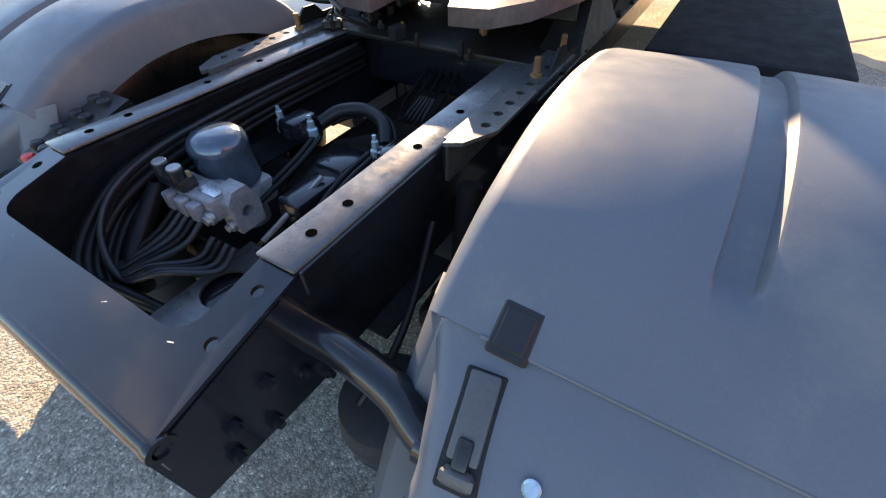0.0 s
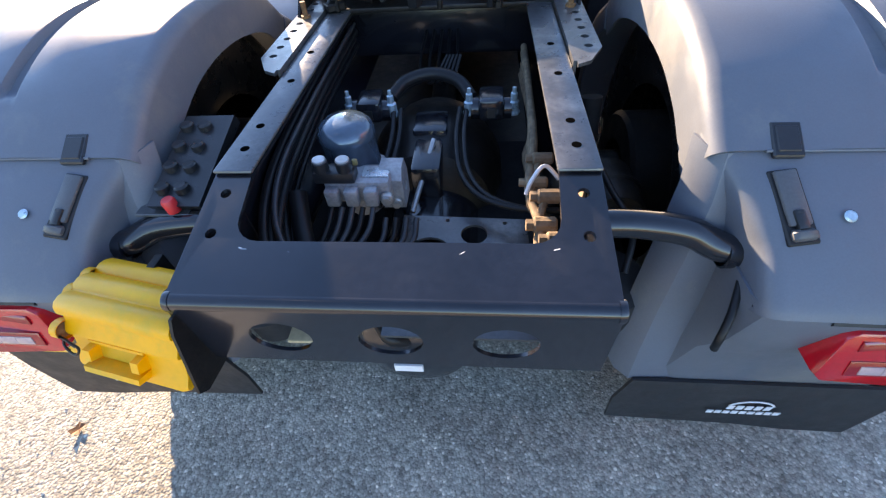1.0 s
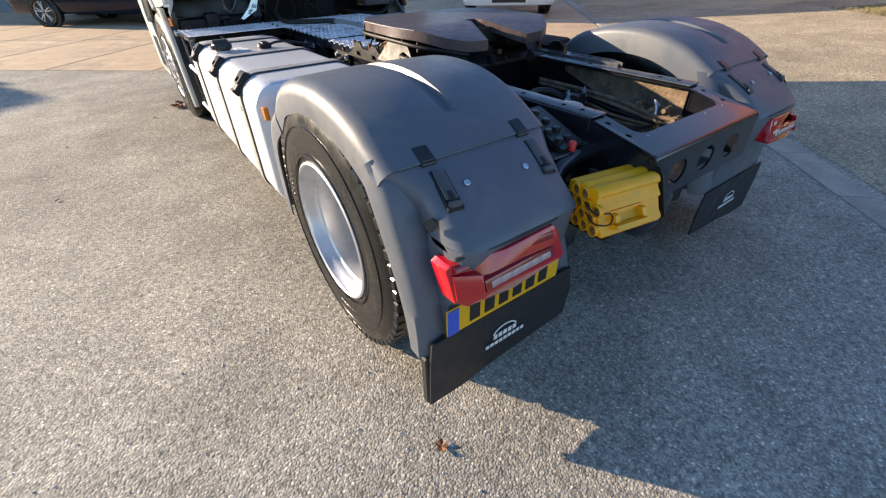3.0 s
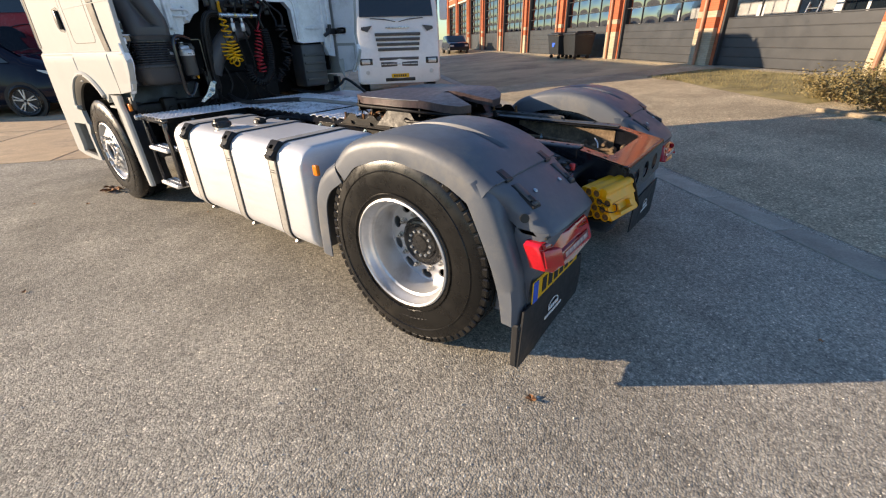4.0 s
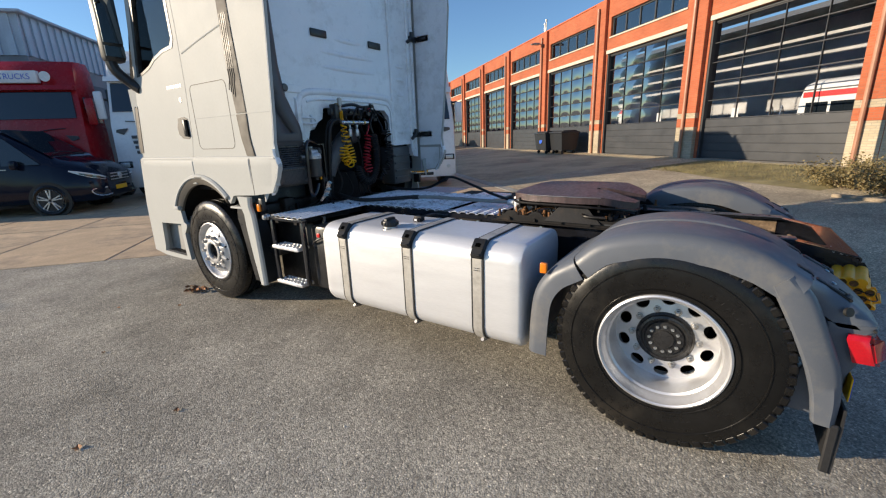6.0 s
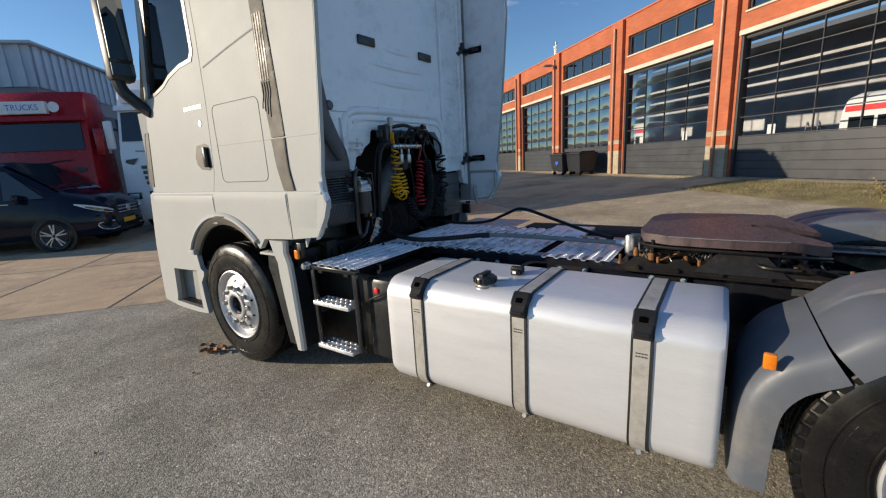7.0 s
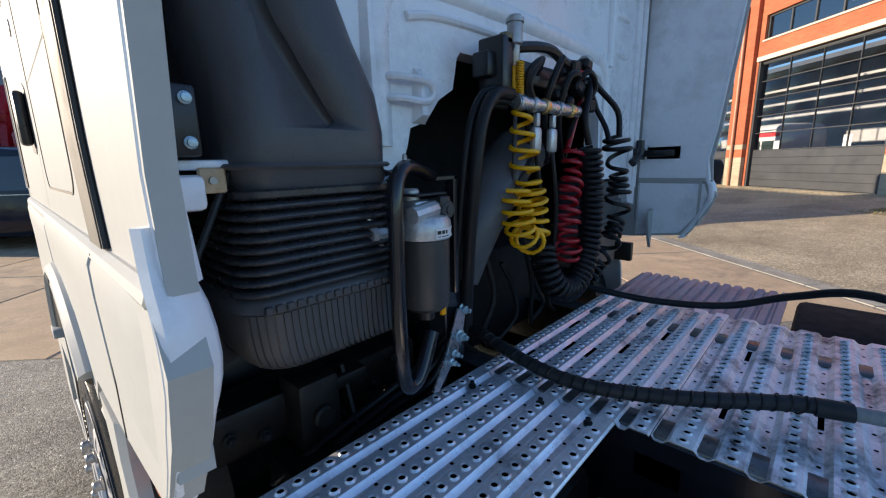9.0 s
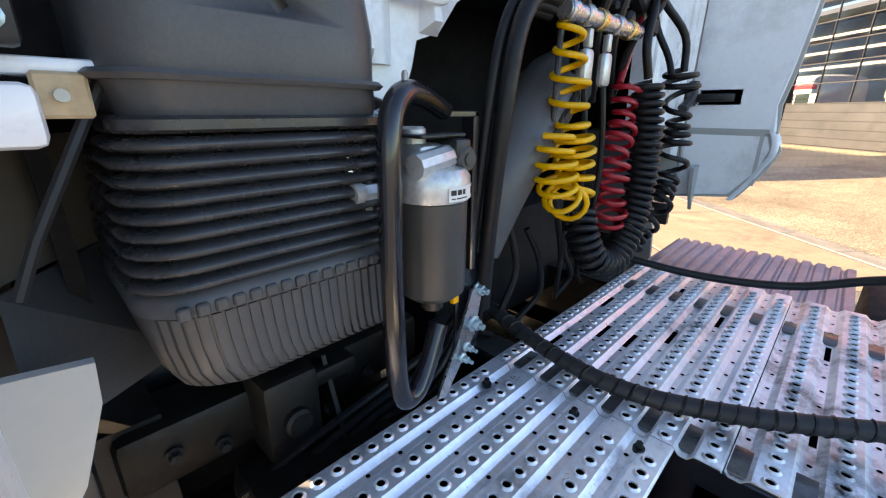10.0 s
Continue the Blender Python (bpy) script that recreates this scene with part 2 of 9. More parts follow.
# one white paint: darker where sun falls, paler on faces in shade
M_CABDIM = mat("white cab paint", (0.445, 0.453, 0.437), 0.50, 0, 0.03, 2, 50, 0.006, spec=0.06, rvar=0.04)
M_CABPALE = mat("white cab back panel", (0.85, 0.87, 0.90), 0.32, 0, 0.03, 3, 50, 0.02, coat=0.2, dirt=(0.55, 0.55, 0.55), dirt_amount=0.05)
M_GLASS = glass_mat("cab glass", (0.80, 0.90, 0.90), 1.45, 0.01)
M_MIRROR = mat("mirror glass", (0.22, 0.24, 0.25), 0.03, 1.0, 0.0, 4, 40, 0, rvar=0.01)
M_YELLOW = mat("yellow chock plastic", (0.95, 0.39, 0.004), 0.42, 0, 0.05, 6, 60, 0.05, dirt=(0.6, 0.36, 0.03), dirt_amount=-0.08)
# the chock yellow darkened to paint shade in the grip pocket
M_YSHADE = mat("dull yellow chock plastic", (0.72, 0.33, 0.004), 0.5, 0, 0.08, 6, 60, 0.05)
M_YCOIL = mat("yellow coil hose", (0.86, 0.42, 0.005), 0.35, 0, 0.08, 12, 60, 0.05)
M_RCOIL = mat("red coil hose", (0.42, 0.012, 0.022), 0.35, 0, 0.1, 12, 60, 0.05)
M_REDCAP = mat("red plastic", (0.75, 0.03, 0.03), 0.4, 0, 0.1, 12, 60, 0.05)
M_REDLENS = lamp_mat("red lamp lens", (0.56, 0.007, 0.016))
M_REDDARK = lamp_mat("dark red lamp lens", (0.30, 0.004, 0.012))
M_CLEARLENS = lamp_mat("pale lamp lens", (0.45, 0.30, 0.30))
M_AMBER = lamp_mat("amber lens", (0.85, 0.22, 0.01))
M_PLATE = mat("yellow plate", (0.80, 0.42, 0.01), 0.4, 0, 0.03, 5, 60, 0.02)
M_BLUE = mat("blue plate band", (0.02, 0.10, 0.55), 0.4, 0, 0.03, 5, 60, 0.02)
# matt black for dark parts, also painted in where a hollow is shaded
M_MATTBLACK = mat("matt black engine bay", (0.009, 0.009, 0.010), 0.75, 0, 0.3, 6, 80, 0.1, spec=0.2)
M_TRIM = mat("dark grey trim plastic", (0.135, 0.122, 0.104), 0.65, 0, 0.04, 5, 120, 0.04, spec=0.3)
M_VANE = mat("brown black trim plastic", (0.040, 0.032, 0.026), 0.5, 0, 0.1, 5, 120, 0.04, spec=0.3)
# two blacks: flat faces painted for shade in holes and gaps, also print
M_HOLE = mat("dark hole", (0.002, 0.002, 0.002), 0.9, 0, 0.05, 5, 60, 0, spec=0.0)
M_FLATBLACK = mat("black ink", (0.015, 0.015, 0.015), 0.5, 0, 0.05, 5, 60, 0)
M_WHITEINK = mat("white print", (0.75, 0.75, 0.75), 0.5, 0, 0.08, 9, 60, 0)
M_SILVERCAN = mat("filter head casting", (0.55, 0.57, 0.58), 0.38, 0.6, 0.15, 20, 120, 0.12)
M_CANBLACK = mat("matt black canister", (0.052, 0.051, 0.050), 0.38, 0, 0.1, 8, 90, 0.05)
M_CANBLUE = mat("glossy blue black canister", (0.05, 0.085, 0.12), 0.16, 0.3, 0.15, 8, 60, 0.03, coat=0.6)
M_CABLE = mat("black cable", (0.010, 0.010, 0.011), 0.42, 0, 0.15, 14, 80, 0.05, spec=0.28)
M_GREYTUBE = mat("grey nylon tube", (0.030, 0.032, 0.037), 0.4, 0, 0.15, 14, 80, 0.05)
M_SLEEVE = mat("pale grey rubber", (0.24, 0.24, 0.23), 0.5, 0, 0.12, 10, 80, 0.05)
M_ALUBLOCK = mat("valve casting", (0.30, 0.30, 0.31), 0.5, 0.3, 0.25, 20, 120, 0.2)
M_BRASS = mat("brass fitting", (0.75, 0.55, 0.25), 0.3, 0.9, 0.2, 20, 90, 0.05)
M_VANBLUE = mat("dark blue car paint", (0.0045, 0.008, 0.020), 0.12, 0.0, 0.05, 2, 60, 0.004, spec=0.35)
M_REDTRUCK = mat("red truck paint", (0.36, 0.008, 0.012), 0.25, 0, 0.06, 2, 60, 0.01, spec=0.45)
M_WHITETRUCK = mat("white truck paint", (0.78, 0.79, 0.80), 0.3, 0, 0.03, 2, 60, 0.01, coat=0.4)
M_DARKGLASS = mat("dark vehicle glass", (0.012, 0.018, 0.024), 0.04, 0, 0.05, 2, 60, 0, spec=0.8, rvar=0.02)
M_LEAFDRY = mat("dry leaf", (0.30, 0.13, 0.05), 0.7, 0, 0.3, 20, 90, 0.2, rand=0.3)
M_BELLOWS = mat("shiny black bellows rubber", (0.034, 0.034, 0.037), 0.28, 0, 0.2, 6, 80, 0.04)
M_LEAF = mat("shrub leaf", (0.20, 0.155, 0.065), 0.55, 0, 0.35, 6, 60, 0.1)
M_TWIG = mat("twig", (0.16, 0.10, 0.06), 0.8, 0, 0.25, 8, 60, 0.2)
M_BIN = mat("dark bin plastic", (0.02, 0.022, 0.025), 0.45, 0, 0.1, 4, 60, 0.05)

M_STEPGREY = mat("grey step well plastic", (0.34, 0.34, 0.33), 0.6, 0, 0.08, 5, 120, 0.05, spec=0.3, dirt=(0.22, 0.21, 0.19), dirt_amount=0.0)
M_CLADMID = mat("grey building wall", (0.20, 0.22, 0.25), 0.6, 0, 0.15, 1, 40, 0.03)
M_FWTOP = mat("greased brown coupling steel", (0.078, 0.050, 0.050), 0.40, 0.0, 0.3, 7, 60, 0.12, dirt=(0.022, 0.015, 0.014), dirt_amount=0.12, stretch=(1, 3, 1))
M_WALKWORN = mat("galvanised walkway with black rubbed marks", (0.90, 0.91, 0.93), 0.40, 0.5, 0.14, 14, 70, 0.06, dirt=(0.035, 0.035, 0.04), dirt_amount=0.16)
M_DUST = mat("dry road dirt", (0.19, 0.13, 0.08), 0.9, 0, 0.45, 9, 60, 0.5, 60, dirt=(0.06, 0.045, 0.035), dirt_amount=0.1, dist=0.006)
# walkway zinc with shade and reflection put into a darker colour
M_ZINCSHADE = mat("dull zinc plate", (0.36, 0.34, 0.38), 0.42, 0.6, 0.15, 6, 60, 0.06)

# ---- mesh tools ----
# a piece of geometry is a pair: points and faces
def merge(*geos):
    v, f = [], []
    for gv, gf in geos:
        o = len(v)
        v.extend(gv)
        f.extend([tuple(i + o for i in q) for q in gf])
    return v, f


def moved(geo, m):
    return [tuple(m @ Vector(p)) for p in geo[0]], geo[1]


def flipped(geo):
    """Mirror image across the plane x = 0."""
    return [(-x, y, z) for x, y, z in geo[0]], [tuple(reversed(q)) for q in geo[1]]


def from_bm(bm):
    bm.verts.index_update()
    g = [tuple(v.co) for v in bm.verts], [tuple(v.index for v in f.verts) for f in bm.faces]
    bm.free()
    return g


def box(x0, x1, y0, y1, z0, z1, b=0.0, seg=2):
    bm = bmesh.new()
    bmesh.ops.create_cube(bm, size=1)
    for v in bm.verts:
        v.co = Vector(((x0 + x1) / 2 + v.co.x * (x1 - x0), (y0 + y1) / 2 + v.co.y * (y1 - y0), (z0 + z1) / 2 + v.co.z * (z1 - z0)))
    if b:
        bmesh.ops.bevel(bm, geom=bm.edges[:], offset=b, segments=seg, affect='EDGES', profile=0.5)
    return from_bm(bm)


def axes(axis):
    """Maps (a, b, h) to the world with h along the axis."""
    return {'x': lambda a, b, h: (h, a, b), 'y': lambda a, b, h: (a, h, b), 'z': lambda a, b, h: (a, b, h)}[axis]


def plate(outline, holes, axis, h0, h1, b=0.0):
    """A flat sheet from h0 to h1 along the axis, with true holes."""
    put = axes(axis)
    bm = bmesh.new()
    edges = []
    for loop in [outline, *holes]:
        vs = [bm.verts.new(put(p[0], p[1], h0)) for p in loop]
        edges += [bm.edges.new((vs[i], vs[(i + 1) % len(vs)])) for i in range(len(vs))]
    bmesh.ops.triangle_fill(bm, use_beauty=True, use_dissolve=False, edges=edges)
    if h1 != h0:
        r = bmesh.ops.extrude_face_region(bm, geom=bm.faces[:])
        d = Vector(put(0, 0, h1 - h0))
        bmesh.ops.translate(bm, verts=[e for e in r["geom"] if isinstance(e, bmesh.types.BMVert)], vec=d)
    bmesh.ops.recalc_face_normals(bm, faces=bm.faces[:])
    return from_bm(bm)


def ring(cx, cy, r, n=16, ry=None, turn=0.0):
    ry = ry or r
    c, s = math.cos(turn), math.sin(turn)
    out = []
    for i in range(n):
        a = 2 * math.pi * i / n
        u, w = r * math.cos(a), ry * math.sin(a)
        out.append((cx + u * c - w * s, cy + u * s + w * c))
    return out


def rrect(x0, x1, y0, y1, r, n=5):
    out = []
    for cx, cy, a0 in ((x1 - r, y1 - r, 0), (x0 + r, y1 - r, 90), (x0 + r, y0 + r, 180), (x1 - r, y0 + r, 270)):
        for i in range(n + 1):
            a = radians(a0 + 90 * i / n)
            out.append((cx + r * math.cos(a), cy + r * math.sin(a)))
    return out


def loft(rings, closed=True, caps=True, wrap=False):
    """Skin through rings of equal length. wrap: the last ring joins the first."""
    v = [tuple(p) for r in rings for p in r]
    n, f = len(rings[0]), []
    last = len(rings) if wrap else len(rings) - 1
    for j in range(last):
        k = (j + 1) % len(rings)
        for i in range(n if closed else n - 1):
            i2 = (i + 1) % n
            f.append((j * n + i, j * n + i2, k * n + i2, k * n + i))
    if caps and closed and not wrap:
        f.append(tuple(reversed(range(n))))
        f.append(tuple((len(rings) - 1) * n + i for i in range(n)))
    return v, f


def smooth_path(pts, k=5):
    """Points along a Catmull-Rom curve through pts."""
    p = [Vector(q) for q in pts]
    if k <= 1 or len(p) < 3:
        return p
    p = [p[0] * 2 - p[1], *p, p[-1] * 2 - p[-2]]
    out = []
    for i in range(1, len(p) - 2):
        for j in range(k):
            t = j / k
            a, b, c, d = p[i - 1], p[i], p[i + 1], p[i + 2]
            out.append(0.5 * ((2 * b) + (c - a) * t + (2 * a - 5 * b + 4 * c - d) * t * t + (3 * b - a - 3 * c + d) * t ** 3))
    out.append(p[-2])
    return out


def tube(pts, r, n=8, k=5, caps=True):
    """Round tube along a smoothed path; r a number or a function of 0..1."""
    p = smooth_path(pts, k)
    rings, up = [], None
    for i, q in enumerate(p):
        t = (p[min(i + 1, len(p) - 1)] - p[max(i - 1, 0)]).normalized()
        if up is None:
            up = Vector((0, 0, 1)) if abs(t.z) < 0.9 else Vector((1, 0, 0))
        side = t.cross(up)
        side = side.normalized() if side.length > 1e-6 else t.orthogonal().normalized()
        up = side.cross(t).normalized()
        rr = r(i / max(1, len(p) - 1)) if callable(r) else r
        rings.append([q + rr * (math.cos(2 * math.pi * j / n) * side + math.sin(2 * math.pi * j / n) * up) for j in range(n)])
    return loft(rings, True, caps)


def lathe(profile, axis, centre, n=32):
    """Turns (radius, height) points about an axis through centre."""
    put = axes(axis)
    rings = []
    for r, h in profile:
        rings.append([tuple(Vector(put(r * math.cos(2 * math.pi * i / n), r * math.sin(2 * math.pi * i / n), h)) + Vector(centre)) for i in range(n)])
    g = loft(rings, True, False)
    bm = bmesh.new()
    vs = [bm.verts.new(p) for p in g[0]]
    for q in g[1]:
        try:
            bm.faces.new([vs[i] for i in q])
        except ValueError:
            pass
    bmesh.ops.remove_doubles(bm, verts=bm.verts[:], dist=1e-6)
    bmesh.ops.recalc_face_normals(bm, faces=bm.faces[:])
    return from_bm(bm)


def disc(r, h0, h1, axis, centre, n=20, b=0.0):
    if b:
        return lathe([(1e-7, h0), (r - b, h0), (r, h0 + (b if h1 > h0 else -b)), (r, h1 - (b if h1 > h0 else -b)), (r - b, h1), (1e-7, h1)], axis, centre, n)
    return lathe([(1e-7, h0), (r, h0), (r, h1), (1e-7, h1)], axis, centre, n)


def mesh_of(name, geo, m, angle=35):
    me = bpy.data.meshes.new(name)
    me.from_pydata([tuple(p) for p in geo[0]], [], geo[1])
    me.validate()
    bm = bmesh.new()
    bm.from_mesh(me)
    bmesh.ops.recalc_face_normals(bm, faces=bm.faces[:])
    bm.to_mesh(me)
    bm.free()
    me.materials.append(m)
    if angle:
        me.polygons.foreach_set("use_smooth", [True] * len(me.polygons))
        me.set_sharp_from_angle(angle=radians(angle))
    return me


def part(name, geo, m, parent, label="", angle=35):
    """One mesh object, a part of its parent."""
    ob = new(name, geo if isinstance(geo, bpy.types.Mesh) else mesh_of(name, geo, m, angle))
    ob.parent = parent
    return tagged(ob, label)


def thing(name, label, category, group="", kind="", at=None):
    ob = new(name)
    ob.empty_display_size = 0.2
    if at is not None:
        ob.matrix_world = at
    return tagged(ob, label, category, group, kind)


def struct(name, geo, m, label, category, angle=35):
    return tagged(new(name, mesh_of(name, geo, m, angle)), label, category, "", "structure")


def text_geo(word, size, m):
    """Letters as a flat mesh in the plane y = 0, reading along x, moved by m."""
    cu = bpy.data.curves.new("letters", 'FONT')
    cu.body, cu.size, cu.align_x, cu.align_y = word, size, 'CENTER', 'CENTER'
    ob = bpy.data.objects.new("letters", cu)
    scene.collection.objects.link(ob)
    me = bpy.data.meshes.new_from_object(ob.evaluated_get(bpy.context.evaluated_depsgraph_get()))
    up = m @ Matrix.Rotation(radians(90), 4, 'X')
    g = [tuple(up @ v.co) for v in me.vertices], [tuple(p.vertices) for p in me.polygons]
    bpy.data.objects.remove(ob)
    bpy.data.meshes.remove(me)
    return g

# ---- setting ----
FD, FN, FA = Vector((0.68, 0.733, 0)), Vector((-0.733, 0.68, 0)), Vector((19.3, 6.15, 0.43))   # hall front: along, outward, a pier's foot


GZ = -0.033     # level of the yard round the lorry


def ground_z(x, y):
    """The yard is level round the lorry and rises gently to the hall."""
    s = (x - FA.x) * FN.x + (y - FA.y) * FN.y
    t = min(1.0, max(0.0, 1 - s / 8.2))
    return GZ + (FA.z - GZ) * t


def yard(u, s, z=0.0):
    """World place from metres along the hall front (u) and out from it (s)."""
    x, y = FA.x + FD.x * u + FN.x * s, FA.y + FD.y * u + FN.y * s
    return x, y, ground_z(x, y) + z


us = [-900, -300, -100, -60, -40, -30] + [-26 + i * 2 for i in range(27)] + [32, 45, 70, 120, 300, 900]
ss = [-900, -300, -100, -40, -15, -6, 0, 1, 2, 3, 4, 5, 6, 7, 8.2, 8.6, 10, 12, 14, 16, 20, 26, 40, 80, 200, 600, 1200]
gv = [yard(u, s) for u in us for s in ss]
gf = [(i * len(ss) + j, i * len(ss) + j + 1, (i + 1) * len(ss) + j + 1, (i + 1) * len(ss) + j) for i in range(len(us) - 1) for j in range(len(ss) - 1)]
struct("ground", (gv, gf), M_ASPHALT, "weathered grey asphalt yard with loose pale grit", "ground", 60)

# gutter of concrete blocks along the foot of the slope
gutter = tagged(new("gutter"), "row of grey concrete gutter blocks sunk in asphalt", "gutter", "", "structure")
bm_len = 0.8
base = box(-bm_len / 2 + 0.006, bm_len / 2 - 0.006, -0.15, 0.15, -0.05, 0.006, 0.004, 1)
gm = mesh_of("gutter_block", base, M_GUTTER)
for i in range(52):
    x, y, z = yard(-24 + i * bm_len, 8.15)
    b = new("gutter_block", gm)
    b.parent = gutter
    b.matrix_world = Matrix.LocRotScale((x, y, z), Euler((0, 0, math.atan2(FD.y, FD.x))), None)

# tan sheet between gutter and hall
fu = [-30 + i * 4 for i in range(19)]
fs = [0.2, 1, 2, 3, 4, 5, 6, 7, 7.98]
struct("forecourt", ([yard(u, s, 0.003) for u in fu for s in fs], [(i * 9 + j, i * 9 + j + 1, (i + 1) * 9 + j + 1, (i + 1) * 9 + j) for i in range(18) for j in range(8)]), M_TAN, "worn tan paved forecourt sloping up to the hall", "pavement", 60)

# clay pavers between gutter and hall
pv, pf = [], []
rng = random.Random(3)
nu, ns = 64, 74
for i in range(nu):
    for j in range(ns):
        u0, s0 = -6.0 + i * 0.214 + (0.107 if j % 2 else 0), 0.15 + j * 0.106
        h = 0.006 + rng.uniform(0, 0.002)
        o = len(pv)
        for a, b in ((0, 0), (0.206, 0), (0.206, 0.099), (0, 0.099)):
            pv.append(yard(u0 + a, s0 + b, -0.002))
        for a, b in ((0.004, 0.004), (0.202, 0.004), (0.202, 0.095), (0.004, 0.095)):
            pv.append(yard(u0 + a, s0 + b, h))
        pf += [(o + 4, o + 5, o + 6, o + 7), (o, o + 1, o + 5, o + 4), (o + 1, o + 2, o + 6, o + 5), (o + 2, o + 3, o + 7, o + 6), (o + 3, o, o + 4, o + 7)]
M_PAVERS = mat("clay pavers", (0.50, 0.40, 0.25), 0.85, 0, 0.18, 0.5, 40, 0.3, 120, dirt=(0.20, 0.16, 0.11), dirt_amount=0.3)
pav = struct("pavement", (pv, pf), M_PAVERS, "worn tan clay pavers in front of the hall", "pavement", 0)
pav["kind"] = "stuff"

# concrete slabs ahead of the lorry
slabs = tagged(new("slab_paving"), "large tan concrete slabs with dark open joints", "pavement", "", "structure")
sm = mesh_of("slab", box(-1.53, 1.53, -0.985, 0.985, -0.1, 0.008, 0.01, 1), M_SLAB)
U0 = (-0.8 - FA.x) * FD.x + (7.48 - FA.y) * FD.y
for i in range(6):
    for j in range(11):
        u, s = U0 + 1.55 + i * 3.1, 8.35 + 1.0 + j * 2.0
        x, y, z = yard(u, s)
        b = new("slab", sm)
        b.parent = slabs
        b.matrix_world = Matrix.LocRotScale((x, y, z), Euler((0, 0, math.atan2(FD.y, FD.x))), None)


# ---- workshop hall ----
def brick_mat(name, c1, c2, mortar):
    m = bpy.data.materials.new(name)
    m.use_nodes = True
    n, l = m.node_tree.nodes, m.node_tree.links
    b = n["Principled BSDF"]
    tc, sx, cx, bt = n.new("ShaderNodeTexCoord"), n.new("ShaderNodeSeparateXYZ"), n.new("ShaderNodeCombineXYZ"), n.new("ShaderNodeTexBrick")
    ad = n.new("ShaderNodeMath")
    ad.operation = 'ADD'
    l.new(tc.outputs["Object"], sx.inputs[0])
    l.new(sx.outputs[0], ad.inputs[0])
    l.new(sx.outputs[1], ad.inputs[1])
    l.new(ad.outputs[0], cx.inputs[0])
    l.new(sx.outputs[2], cx.inputs[1])
    l.new(cx.outputs[0], bt.inputs["Vector"])
    bt.inputs["Scale"].default_value = 1.0
    bt.inputs["Brick Width"].default_value, bt.inputs["Row Height"].default_value, bt.inputs["Mortar Size"].default_value = 0.22, 0.0625, 0.006
    bt.inputs["Color1"].default_value, bt.inputs["Color2"].default_value, bt.inputs["Mortar"].default_value = (*c1, 1), (*c2, 1), (*mortar, 1)
    no = n.new("ShaderNodeTexNoise")
    no.inputs["Scale"].default_value, no.inputs["Detail"].default_value = 0.8, 6
    l.new(tc.outputs["Object"], no.inputs["Vector"])
    r = n.new("ShaderNodeMapRange")
    r.inputs["From Min"].default_value, r.inputs["From Max"].default_value = 0.3, 0.7
    r.inputs["To Min"].default_value, r.inputs["To Max"].default_value = 0.8, 1.15
    l.new(no.outputs["Fac"], r.inputs["Value"])
    sc = n.new("ShaderNodeVectorMath")
    sc.operation = 'SCALE'
    l.new(bt.outputs["Color"], sc.inputs[0])
    l.new(r.outputs[0], sc.inputs["Scale"])
    l.new(sc.outputs[0], b.inputs["Base Color"])
    b.inputs["Roughness"].default_value = 0.85
    bp = n.new("ShaderNodeBump")
    bp.invert = True
    bp.inputs["Strength"].default_value, bp.inputs["Distance"].default_value = 0.6, 0.008
    l.new(bt.outputs["Fac"], bp.inputs["Height"])
    l.new(bp.outputs["Normal"], b.inputs["Normal"])
    return m


M_BRICKWALL = brick_mat("orange brickwork", (0.50, 0.13, 0.055), (0.42, 0.10, 0.04), (0.38, 0.15, 0.085))
M_BUFFWALL = brick_mat("buff brickwork", (0.49, 0.41, 0.29), (0.41, 0.34, 0.23), (0.33, 0.29, 0.23))

hall = thing("workshop_hall", "orange brick workshop hall with a row of glazed overhead doors", "building",
             at=Matrix(((FD.x, FN.x, 0, FA.x), (FD.y, FN.y, 0, FA.y), (0, 0, 1, FA.z), (0, 0, 0, 1))))
BAY, K1 = 5.9, 7
X0, X1 = -11.9, K1 * BAY
DW, DH, TOP = 2.42, 4.62, 7.0
outline = [(X0, -0.3), (X1, -0.3), (X1, TOP), (X0, TOP)]
holes = []
for k in range(-2, K1):
    c = (k + 0.5) * BAY
    holes.append([(c - DW, -0.25), (c + DW, -0.25), (c + DW, DH), (c - DW, DH)])
    holes.append([(c - 2.3, 5.35), (c + 2.3, 5.35), (c + 2.3, 6.2), (c - 2.3, 6.2)])
part("front_wall", plate(outline, holes, 'y', -0.35, 0.0), M_BRICKWALL, hall, "", 0)
part("end_wall", box(X0, X0 + 0.30, -14, -0.353, -0.3, TOP), M_BRICKWALL, hall)
part("end_wall_foot", box(X0 - 0.006, X0 - 0.002, -14, -0.003, -0.3, 1.12), M_BUFFWALL, hall)
part("end_wall_stripe", box(X0 - 0.006, X0 - 0.002, -14, -0.003, 1.43, 1.62), M_BUFFWALL, hall)
part("end_wall", box(X1 + 0.003, X1 + 0.35, -14, 0.0, -0.3, TOP), M_BRICKWALL, hall)
part("back_wall", box(X0 + 0.31, X1, -14.3, -14, -0.3, TOP), M_ROOM, hall)
# unseen roof, open strips added so daylight brightens the hall
for ya, yb in ((-14, -11.2), (-9.6, -7.4), (-5.8, -3.6), (-2.0, -0.36)):
    part("roof", box(X0 + 0.31, X1, ya, yb, TOP - 0.35, TOP - 0.1), M_CLADDARK, hall)
part("floor_slab", box(X0 + 0.31, X1, -14, -0.36, -0.3, 0.0), M_ROOM, hall)
